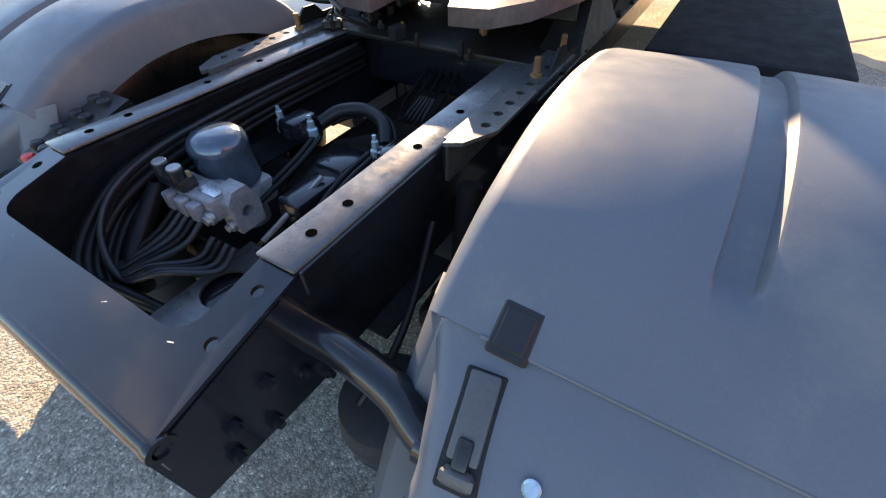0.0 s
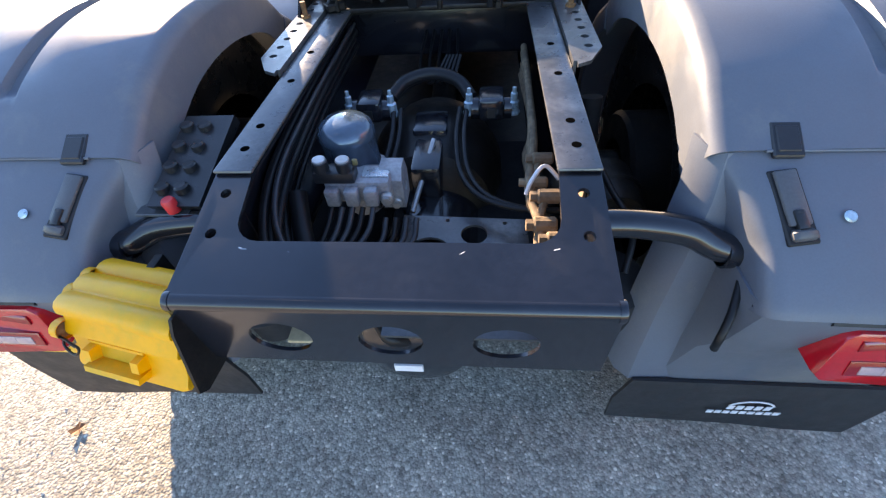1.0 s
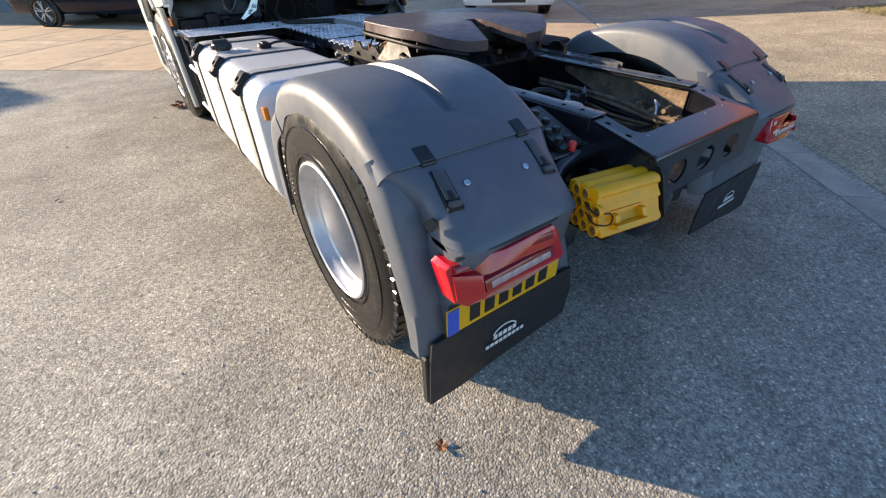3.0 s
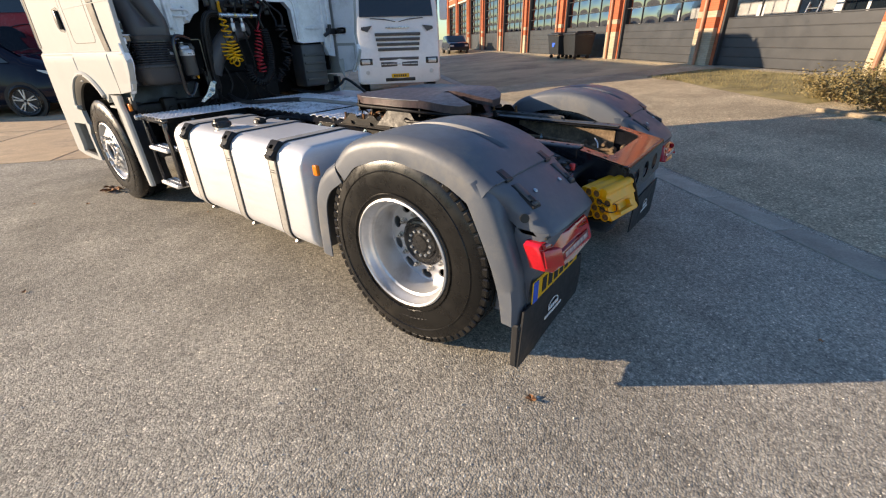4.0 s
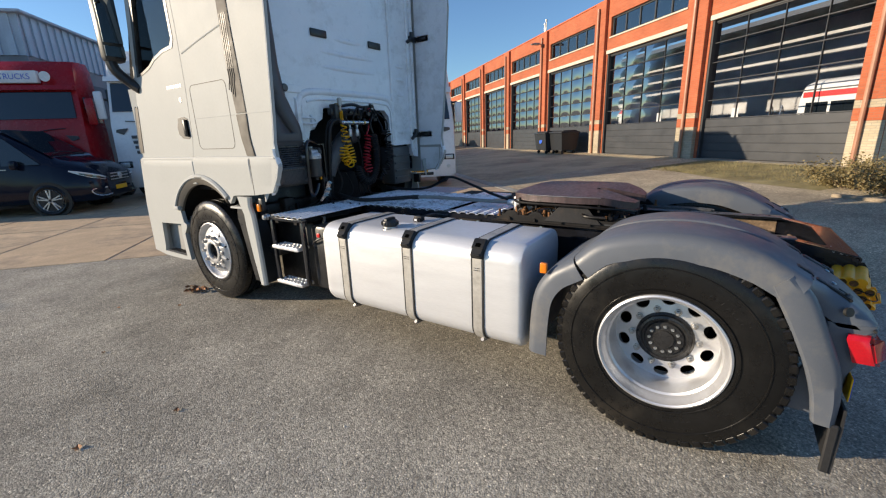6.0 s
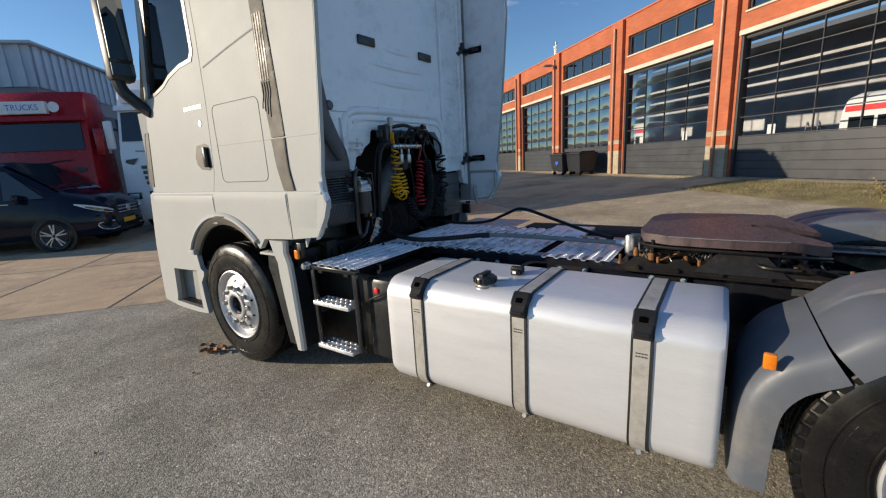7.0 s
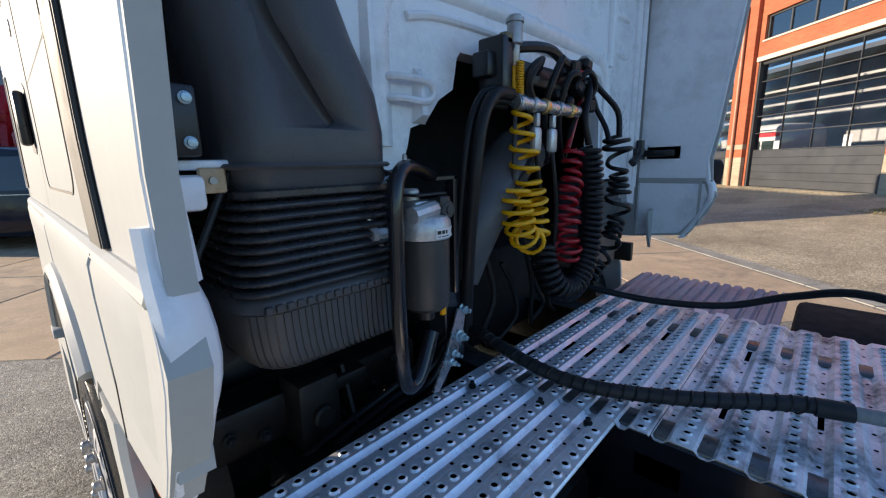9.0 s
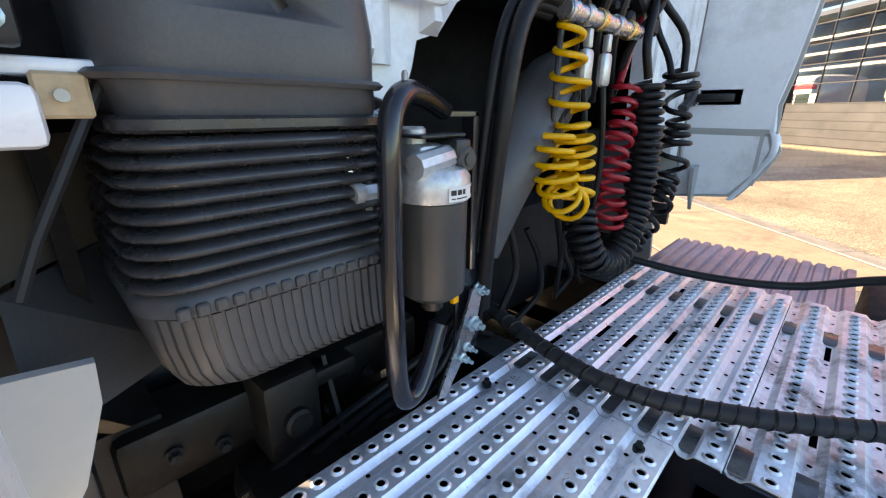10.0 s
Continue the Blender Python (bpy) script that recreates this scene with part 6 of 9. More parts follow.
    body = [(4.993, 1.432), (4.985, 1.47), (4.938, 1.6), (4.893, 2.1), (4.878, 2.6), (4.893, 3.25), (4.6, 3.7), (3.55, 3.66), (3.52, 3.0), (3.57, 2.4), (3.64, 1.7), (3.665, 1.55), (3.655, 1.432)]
    part("side_panel", fix(plate(body, [], 'x', 1.208, 1.236)), M_CABDIM, cab, "", 25)
    # added skins give the inner faces the paler shade tone
    part("deflector_lining", fix(plate([(4.02, 1.45), (4.02, 3.62), (3.58, 3.62), (3.55, 3.0), (3.60, 2.4), (3.67, 1.7), (3.695, 1.55), (3.685, 1.45)], [], 'x', 1.2035, 1.2076)), M_CABPALE, cab)
    part("skirt_lining", fix(plate([(3.69, 1.42), (3.67, 1.36), (3.70, 1.27), (3.79, 1.15), (4.02, 1.12), (4.02, 1.42)], [], 'x', 1.2080, 1.2116)), M_CABPALE, cab)
    # the paler tone also puts a bright rim on these edges
    fl = []
    for y, z, w in ((3.53, 3.6, 0.05), (3.52, 3.0, 0.05), (3.57, 2.4, 0.045), (3.60, 2.1, 0.045), (3.642, 1.7, 0.042), (3.667, 1.55, 0.042), (3.655, 1.44, 0.05)):
        w *= 0.72
        fl.append([(1.233, y + 0.001, z), (1.238, y + 0.008, z), (1.210, y + 0.03, z), (1.238 - w, y + 0.03, z), (1.238 - w - 0.003, y + 0.016, z), (1.238 - w + 0.004, y + 0.008, z)])
    part("deflector_edge", fix(loft(fl)), M_CABPALE, cab, "", 40)
    fl = []
    for y, z, w in ((3.668, 1.50, 0.040), (3.664, 1.465, 0.046), (3.657, 1.44, 0.052), (3.645, 1.418, 0.057), (3.637, 1.39, 0.060), (3.635, 1.362, 0.061), (3.640, 1.335, 0.060), (3.652, 1.310, 0.058), (3.668, 1.283, 0.056), (3.70, 1.215, 0.052), (3.735, 1.16, 0.05), (3.765, 1.12, 0.045)):
        w *= 0.9
        fl.append([(1.246, y, z), (1.253, y + 0.010, z), (1.225, y + 0.03, z), (1.254 - w, y + 0.03, z), (1.251 - w, y + 0.016, z), (1.258 - w, y + 0.006, z)])
    part("skirt_edge", fix(loft(fl)), M_CABPALE, cab, "", 50)
    part("skirt_return", fix(plate([(1.128, 1.265), (1.132, 1.215), (1.165, 1.12), (1.208, 1.05), (1.208, 1.275)], [], 'y', 3.93, 3.945)), M_CABDIM, cab)
    # dark vane on the front corner
    part("corner_vane", fix(plate([(5.985, 1.965), (6.045, 1.965), (6.10, 1.78), (6.150, 1.56), (6.135, 1.49), (6.075, 1.485), (6.03, 1.72)], [], 'x', 1.2365, 1.2405)), M_VANE, cab, "brown black air vane", 0)
    part("vane_edge", fix(tube([(1.238, 5.985, 1.972), (1.238, 6.048, 1.970), (1.238, 6.104, 1.78), (1.238, 6.155, 1.56), (1.238, 6.138, 1.482)], 0.007, 6, 3)), M_CABDIM, cab)
    # storage hatch outline, swage line, trim strip with louvres
    hat = rrect(4.22, 4.83, 1.51, 2.085, 0.055, 5)
    inn = rrect(4.2255, 4.8245, 1.5155, 2.0795, 0.0495, 5)
    part("hatch_gap", fix(plate(hat, [inn], 'x', 1.2363, 1.2378)), M_TRIM, cab, "thin gap round a storage hatch")
    part("swage_line", fix(tube([(1.233, 4.86, 1.79), (1.233, 4.5, 1.79), (1.2335, 4.15, 1.79)], 0.0045, 6, 1)), M_CABDIM, cab)
    part("swage_line", fix(tube([(1.233, 3.97, 1.79), (1.233, 3.8, 1.79), (1.2335, 3.66, 1.79)], 0.0045, 6, 1)), M_CABDIM, cab)
    part("swage_line", fix(tube([(1.233, 4.85, 2.36), (1.233, 4.5, 2.43), (1.233, 4.15, 2.49)], 0.009, 6, 2)), M_CABDIM, cab)
    st = [(4.12, 1.80), (4.15, 2.1), (4.16, 2.62), (4.15, 3.0), (4.02, 3.0), (4.03, 2.6), (4.0, 2.1), (3.985, 1.80)]
    part("side_trim", fix(plate(st, [], 'x', 1.235, 1.243)), M_TRIM, cab, "grey trim strip with louvre slots", 20)
    part("side_trim", fix(plate([(4.122, 1.79), (3.987, 1.79), (3.985, 1.6), (3.95, 1.445), (4.055, 1.445), (4.10, 1.6)], [], 'x', 1.235, 1.246)), M_TRIM, cab, "", 20)
    part("trim_shadow_gap", fix(tube([(1.236, 3.983, 1.80), (1.236, 3.998, 2.1), (1.236, 4.028, 2.6), (1.236, 4.02, 3.0)], 0.006, 6, 3)), M_FLATBLACK, cab)
    part("trim_shadow_gap", fix(tube([(1.239, 3.945, 1.445), (1.239, 3.98, 1.6), (1.239, 3.983, 1.79)], 0.006, 6, 3)), M_FLATBLACK, cab)
    for i in range(4):
        y = 4.055 + i * 0.026
        part("louvre", fix(box(1.2435, 1.2455, y, y + 0.012, 2.16, 2.56)), M_FLATBLACK, cab)
        part("louvre_curve", fix(tube([(1.244, y + 0.006, 2.15), (1.244, y + 0.002, 2.08), (1.244, y + 0.02, 2.03), (1.244, y + 0.03, 1.93 + 0.02 * i)], 0.004, 5, 3)), M_FLATBLACK, cab)
    # mirror with its arm
    mir = part("mirror", fix(box(1.245, 1.455, 5.93, 6.06, 2.40, 3.12, 0.05)), M_BLKPLASTIC, truck, "black door mirror on a bent arm")
    part("mirror_glass", fix(box(1.265, 1.435, 5.921, 5.928, 2.58, 3.08)), M_MIRROR, mir)
    part("lower_mirror_glass", fix(box(1.265, 1.435, 5.921, 5.928, 2.45, 2.55)), M_MIRROR, mir)
    part("mirror_arm", fix(tube([(1.22, 5.86, 2.14), (1.27, 5.92, 2.20), (1.36, 5.98, 2.32), (1.39, 6.0, 2.44)], 0.05, 10, 4)), M_BLKPLASTIC, mir)
    part("side_marker", fix(box(1.20, 1.222, 4.035, 4.075, 0.955, 1.02, 0.006)), M_AMBER, truck, "amber side marker lamp")
    part("marker_bracket", fix(box(1.16, 1.199, 4.02, 4.12, 0.96, 1.07, 0.005)), M_BLKPLASTIC, truck)
    part("spat_cap", fix(box(1.15, 1.25, 4.20, 4.46, 0.965, 0.985, 0.008)), M_CABDIM, truck)
part("hose_coupling", flipped(lathe([(1e-6, 0.03), (0.02, 0.028), (0.026, 0.015), (0.022, 0.0), (0.03, -0.01), (0.03, -0.025), (1e-6, -0.025)], 'x', (1.19, 4.0, 0.905), 12)), M_STEEL, truck)
# marker lamps on the mudguard fronts
for side in (-1, 1):
    part("side_marker", box(min(1.225 * side, 1.25 * side), max(1.225 * side, 1.25 * side), 1.37, 1.41, 0.80, 0.86, 0.007), M_AMBER, truck, "amber side marker lamp")

# back wall of the cab, pressed white sheet with a wide opening
bw = [(-0.95, 1.53), (-0.72, 1.525), (-0.60, 1.55), (-0.578, 1.60), (-0.565, 1.648), (-0.505, 1.668), (-0.455, 1.728), (-0.395, 1.762), (-0.375, 1.85), (-0.36, 1.868), (0.55, 1.868), (0.62, 1.80), (0.645, 1.48), (0.72, 1.46), (1.02, 1.47), (1.07, 1.32), (1.17, 1.30), (1.17, 3.68), (-0.95, 3.68)]
wall = part("back_wall", plate(bw, [], 'y', 4.03, 4.10), M_CABPALE, truck, "white pressed steel back wall of the cab", 25)
# black sheet painted in for the shaded gap behind the deflector
part("cab_side_gap", box(-1.165, -0.953, 4.085, 4.112, 1.53, 3.68), M_MATTBLACK, truck)
ridge = [(-0.66, 1.60), (-0.655, 1.90), (-0.60, 1.985), (-0.45, 2.015), (0.0, 2.02), (0.55, 2.01), (0.665, 1.96), (0.70, 1.85), (0.70, 1.50)]
part("pressed_frame", tube([(x, 4.056, z) for x, z in ridge], 0.042, 14, 4), M_CABPALE, wall)
part("pressed_frame", tube([(x * 0.95, 4.028, 1.5 + (z - 1.5) * 0.86) for x, z in ridge[2:]], 0.012, 8, 4), M_CABPALE, wall)
for x0, x1, z in ((-0.22, 0.33, 2.53), (-0.50, 0.60, 2.395), (-0.50, 0.61, 2.255), (0.76, 0.98, 2.38), (0.76, 0.98, 2.23), (0.76, 0.98, 2.06), (0.72, 1.05, 1.62)):
    part("swage", tube([(x0, 4.058, z), ((x0 + x1) / 2, 4.055, z), (x1, 4.058, z)], lambda t: 0.036 * math.sin(math.pi * min(1, max(0.06, t))) ** 0.3, 14, 6), M_CABPALE, wall)
for x in (0.70, 1.04, 1.12):
    part("upright_swage", tube([(x, 4.028, 1.98 if x < 0.9 else 1.4), (x, 4.022, 2.6), (x, 4.028, 3.6)], 0.02, 10, 3), M_CABPALE, wall)
part("wall_step", box(-0.94, -0.62, 4.015, 4.0295, 1.99, 2.06, 0.005, 1), M_CABPALE, wall)
for x in (-0.34, 0.445):
    part("wall_vent", box(x - 0.098, x + 0.098, 4.012, 4.0295, 2.515, 2.585, 0.008), M_BLKPLASTIC, wall, "black oblong vent cap")
part("grab_loop", tube([(-0.655, 4.03, 1.765), (-0.62, 4.0, 1.765), (-0.53, 4.0, 1.765), (-0.505, 4.0, 1.74), (-0.53, 4.0, 1.715), (-0.62, 4.0, 1.715), (-0.655, 4.03, 1.715)], 0.010, 8, 4), M_CABPALE, wall)
for x0, x1, za, zb in ((-0.72, -0.67, 1.60, 1.95), (-0.56, -0.51, 1.66, 1.80)):
    part("pressed_pad", loft([[(x0, 4.03, za), (x1, 4.03, za), (x1 - 0.01, 4.03, zb), (x0 + 0.01, 4.03, zb)], [(x0 + 0.015, 4.0, za + 0.02), (x1 - 0.015, 4.0, za + 0.02), (x1 - 0.02, 4.012, zb - 0.02), (x0 + 0.02, 4.012, zb - 0.02)]]), M_CABPALE, wall)
# flat black disc stands in for a small dark hole
part("wall_plug", disc(0.011, 4.022, 4.0295, 'y', (-0.673, 0, 1.618), 14, 0.002), M_FLATBLACK, wall)
# latch arms on the deflectors
for z in (1.585, 2.72):
    la = part("deflector_latch", merge(box(1.06, 1.206, 3.99, 4.02, z - 0.035, z + 0.03, 0.01), tube([(1.02, 4.0, z - 0.05), (1.09, 3.99, z), (1.10, 3.99, z + 0.07)], 0.022, 8, 3)), M_BLKPLASTIC, truck, "black deflector latch")
    part("latch_arm", box(1.180, 1.206, 3.84, 4.0, z - 0.018, z + 0.018, 0.005), M_BLKPLASTIC, la)
    part("latch_pocket", box(1.2035, 1.2085, 3.815, 3.985, z - 0.032, z + 0.036, 0.001, 1), M_CABPALE, la)
# grey inner splash box at the right of the opening
part("splash_box", box(0.70, 1.04, 4.06, 4.3, 0.98, 1.452, 0.03), M_GREYBLACK, truck, "charcoal ribbed splash box")
for i in range(4):
    part("splash_rib", box(0.72, 1.02, 4.045, 4.062, 1.05 + i * 0.09, 1.075 + i * 0.09, 0.004, 1), M_GREYBLACK, truck)

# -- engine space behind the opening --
# black sheets stand in for the shade deep in the bay
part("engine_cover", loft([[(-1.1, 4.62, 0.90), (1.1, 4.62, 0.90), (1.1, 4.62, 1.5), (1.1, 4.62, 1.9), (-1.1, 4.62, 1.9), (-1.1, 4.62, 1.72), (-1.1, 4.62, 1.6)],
                           [(-1.1, 4.76, 0.90), (1.1, 4.76, 0.90), (1.1, 4.76, 1.5), (1.1, 4.76, 1.9), (-1.1, 4.76, 1.9), (-1.1, 4.76, 1.72), (-1.1, 4.76, 1.6)]]), M_MATTBLACK, truck, "black engine bay cover")
part("bay_roof", box(-1.1, 1.1, 4.11, 4.62, 1.895, 1.915), M_MATTBLACK, truck)
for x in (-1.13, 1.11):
    part("bay_side", box(x, x + 0.02, 4.11, 4.62, 1.15, 1.89), M_MATTBLACK, truck)
part("air_pipe", tube([(-0.42, 4.02, 1.22), (-0.36, 3.99, 1.36), (-0.24, 3.98, 1.50), (-0.12, 4.0, 1.58), (0.02, 4.03, 1.6)], 0.085, 18, 6), M_GREYBLACK, truck, "wide charcoal intake pipe")
for t in (0, 1, 2):
    part("hose_clip", lathe([(0.088, -0.012), (0.096, -0.008), (0.096, 0.008), (0.088, 0.012)], 'y', (0, 0, 0), 24), M_RUBBER, truck).matrix_world = Matrix.Translation((-0.25 + 0.03 * t, 3.985, 1.49 + 0.025 * t)) @ Matrix.Rotation(radians(40), 4, 'Y') @ Matrix.Rotation(radians(90), 4, 'Z')
part("engine_block", box(-0.35, 0.4, 4.2, 4.5, 0.80, 1.2, 0.02), M_MATTBLACK, truck)

# intake duct with bellows and bowl
def rr_ring(x0, x1, y0, y1, r, z, n=5):
    return [(x, y, z) for x, y in rrect(x0, x1, y0, y1, r, n)]


duct = part("intake_duct", loft([rr_ring(-1.056, -0.745, 3.905, 4.2, 0.05, 1.505), rr_ring(-1.060, -0.735, 3.90, 4.2, 0.055, 1.53), rr_ring(-1.068, -0.742, 3.892, 4.2, 0.06, 1.552), rr_ring(-1.070, -0.744, 3.89, 4.2, 0.06, 1.56),
                                 rr_ring(-1.070, -0.738, 3.892, 4.2, 0.065, 1.62), rr_ring(-1.072, -0.745, 3.90, 4.2, 0.07, 1.70), rr_ring(-1.085, -0.775, 3.92, 4.2, 0.08, 1.80), rr_ring(-1.08, -0.82, 3.945, 4.2, 0.08, 1.95),
                                 rr_ring(-1.09, -0.85, 3.955, 4.2, 0.08, 2.2), rr_ring(-1.09, -0.86, 3.96, 4.2, 0.08, 2.8), rr_ring(-1.09, -0.86, 3.96, 4.2, 0.08, 3.5)]), M_GREYBLACK, truck, "charcoal plastic intake duct with bellows", 50)
part("duct_lip", loft([rr_ring(-1.077, -0.736, 3.884, 4.2, 0.06, 1.551), rr_ring(-1.082, -0.732, 3.880, 4.2, 0.06, 1.556), rr_ring(-1.077, -0.736, 3.884, 4.2, 0.06, 1.561)]), M_GREYBLACK, duct)
# long curved recess pressed into the duct
gp = []
for x, z in ((-0.890, 1.629), (-0.914, 1.662), (-0.940, 1.705), (-0.965, 1.755), (-0.988, 1.80), (-1.0, 1.86), (-1.0, 1.95)):
    gp.append((x, 3.892 + max(0, z - 1.62) * 0.16 + 0.004, z))
cutter = new("duct_cutter", mesh_of("duct_cutter", tube(gp, lambda q: 0.011 + 0.006 * min(1, q * 3), 12, 5), M_GREYBLACK, 60))
cut = duct.modifiers.new("recess", 'BOOLEAN')
cut.object = cutter
cut.operation = 'DIFFERENCE'
bpy.context.view_layer.update()
carved = bpy.data.meshes.new_from_object(duct.evaluated_get(bpy.context.evaluated_depsgraph_get()))
duct.modifiers.clear()
duct.data = carved
bpy.data.objects.remove(cutter)
part("wall_bump", disc(0.035, 3.95, 3.99, 'y', (-0.845, 0, 2.02), 20, 0.01), M_GREYBLACK, duct)
bl = []
nb, per = 9, 8
for i in range(nb * per + 1):
    t = i / (nb * per)
    o = (0.0, 0.009, 0.0135, 0.0155, 0.016, 0.0155, 0.0135, 0.009)[i % per] - 0.006
    z = 1.498 - t * 0.170
    bl.append(rr_ring(-1.064 - o - 0.014 * t, -0.742 + o, 3.902 - o - 0.012 * t, 4.2, 0.06, z))
part("bellows", loft(bl), M_BELLOWS, duct, "black rubber bellows", 60)
bo = [(1.330, -0.006), (1.318, 0.003), (1.302, 0.003), (1.297, -0.005), (1.255, -0.009), (1.212, -0.018), (1.180, -0.034), (1.158, -0.060), (1.146, -0.095), (1.141, -0.13)]
part("bowl", loft([rr_ring(-1.083 - d * 0.9, -0.748 + d, 3.885 - d, 4.19, 0.07, z) for z, d in bo]), M_GREYBLACK, duct, "charcoal ribbed water bowl", 50)


def bowl_at(d, u):
    """Point and outward normal on the bowl's outline at inset d: u metres from the left end of the straight front, round the corner for u < 0."""
    x0, y0, r = -1.083 - d * 0.9, 3.885 - d, 0.07
    if u >= 0:
        return x0 + r + u, y0, 0.0, -1.0
    a = min(math.pi / 2, -u / r)
    return x0 + r - r * math.sin(a), y0 + r - r * math.cos(a), -math.sin(a), -math.cos(a)


for i in range(23):
    u0 = -0.075 + i * 0.0138
    rib = []
    for z, d in bo[3:9]:
        ring_ = []
        for u, o in ((u0 - 0.0054, -0.004), (u0 - 0.0048, 0.0028), (u0 + 0.0048, 0.0028), (u0 + 0.0054, -0.004)):
            x, y, nx, ny = bowl_at(d, u)
            ring_.append((x + nx * o, y + ny * o, z))
        rib.append(ring_)
    part("bowl_rib", loft(rib), M_GREYBLACK, duct, "", 30)
for i in range(16):
    part("bowl_tooth", box(-1.055 + i * 0.0195, -1.041 + i * 0.0195, 3.876, 3.886, 1.303, 1.318, 0.002, 1), M_GREYBLACK, duct)
part("clamp_band", loft([rr_ring(-1.066, -0.736, 3.896, 4.2, 0.05, 1.500), rr_ring(-1.070, -0.732, 3.890, 4.2, 0.055, 1.504), rr_ring(-1.070, -0.732, 3.890, 4.2, 0.055, 1.514), rr_ring(-1.066, -0.736, 3.896, 4.2, 0.05, 1.518)]), M_BELLOWS, duct, "shiny black clamp band")
part("blue_clip", box(-0.755, -0.735, 3.888, 3.90, 1.488, 1.496, 0.002, 1), M_BLUE, duct)
# dark sheet and brackets beside the bowl
part("inner_wing", loft([[(-1.19, 4.05, 1.32), (-1.07, 4.25, 1.32), (-1.07, 4.26, 1.32), (-1.19, 4.06, 1.32)], [(-1.19, 3.972, 1.165), (-1.0, 4.132, 1.145), (-1.0, 4.142, 1.145), (-1.19, 3.982, 1.165)]]), M_GREYBLACK, truck)
part("inner_panel", loft([[(-1.206, 4.064, 1.322), (-1.06, 4.262, 1.322), (-1.06, 4.272, 1.322), (-1.206, 4.074, 1.322)], [(-1.206, 4.085, 1.49), (-1.06, 4.275, 1.49), (-1.06, 4.285, 1.49), (-1.206, 4.095, 1.49)]]), M_TRIM, truck, "dusty grey panel beside the bellows")
part("gas_strut", tube([(-1.06, 3.945, 1.555), (-1.143, 3.91, 1.408), (-1.165, 3.90, 1.36)], 0.006, 8, 1), M_CLIP, truck)
hb = part("hinge_bracket", merge(box(-1.207, -1.062, 3.93, 3.99, 1.552, 1.568, 0.005), box(-1.207, -1.112, 3.90, 3.99, 1.49, 1.545, 0.010)), M_CABPALE, truck, "white deflector hinge bracket")
part("hinge_plate", box(-1.115, -1.074, 3.925, 3.935, 1.515, 1.556, 0.003, 1), M_SLAB, hb)
part("hinge_bolt", disc(0.006, 3.918, 3.926, 'y', (-1.096, 0, 1.535), 10), M_STRAP, hb)
part("hinge_arm", merge(box(-1.207, -1.112, 3.895, 3.93, 1.572, 1.675, 0.006), box(-1.207, -1.155, 3.86, 3.895, 1.585, 1.66, 0.008)), M_BLKPLASTIC, hb, "black hinge arm with two pale bolts")
for z in (1.655, 1.592):
    part("hinge_bolt", lathe([(0.0095, 0.0), (0.0095, -0.003), (0.006, -0.004), (0.006, -0.009), (1e-6, -0.0095)], 'y', (-1.128, 3.895, z), 12), M_BOLT, hb)

# guard tube with the fuel filter behind it
guard = part("guard_tube", tube([(-0.66, 3.875, 1.15), (-0.70, 3.865, 1.085), (-0.74, 3.855, 1.052), (-0.775, 3.85, 1.072), (-0.785, 3.848, 1.2), (-0.784, 3.848, 1.4), (-0.776, 3.852, 1.505), (-0.742, 3.865, 1.545), (-0.68, 3.89, 1.545), (-0.60, 3.925, 1.525)], 0.0175, 14, 6), M_BLACKPAINT, truck, "bent black guard tube round the filter")
part("tube_stud", lathe([(0.005, 1.558), (0.005, 1.572), (0.003, 1.576), (1e-6, 1.577)], 'z', (-0.735, 3.867, 0), 8), M_STRAP, guard)
part("guard_bracket", merge(box(-0.615, -0.500, 3.925, 3.931, 1.512, 1.524, 0.002, 1), box(-0.514, -0.500, 3.925, 3.960, 1.20, 1.524, 0.003, 1), box(-0.53, -0.45, 3.950, 3.962, 0.98, 1.25, 0.004, 1)), M_BLACKPAINT, guard, "flat black bracket behind the filter")
part("gusset", loft([[(-0.50, 3.930, 1.150), (-0.455, 3.938, 1.140), (-0.455, 3.944, 1.140), (-0.50, 3.936, 1.150)], [(-0.575, 3.905, 1.055), (-0.495, 3.925, 1.040), (-0.495, 3.931, 1.040), (-0.575, 3.911, 1.055)],
                     [(-0.665, 3.872, 0.985), (-0.64, 3.876, 0.975), (-0.64, 3.882, 0.975), (-0.665, 3.878, 0.985)]]), M_STEEL, guard, "bright folded gusset plate")
for x, y, z, k in ((-0.463, 3.946, 1.136, 1.0), (-0.507, 3.920, 1.074, 1.0), (-0.548, 3.904, 1.040, 0.6), (-0.565, 3.900, 1.022, 0.6)):
    part("flange_bolt", lathe([(0.019 * k, 0.0), (0.019 * k, -0.004), (0.0125 * k, -0.006), (0.0125 * k, -0.017), (0.007 * k, -0.018), (0.007 * k, -0.030), (1e-6, -0.031)], 'y', (x, y, z), 8), M_BOLT, guard)
fil = part("fuel_filter", lathe([(1e-6, 1.215), (0.045, 1.215), (0.056, 1.225), (0.058, 1.24), (0.059, 1.385), (1e-6, 1.386)], 'z', (-0.672, 3.880, 0), 36), M_CANBLACK, truck, "matt black fuel filter canister with a cast head")
part("filter_head", lathe([(0.061, 1.387), (0.063, 1.392), (0.063, 1.425), (0.055, 1.437), (0.035, 1.442), (1e-6, 1.444)], 'z', (-0.672, 3.880, 0), 36), M_SILVERCAN, fil)
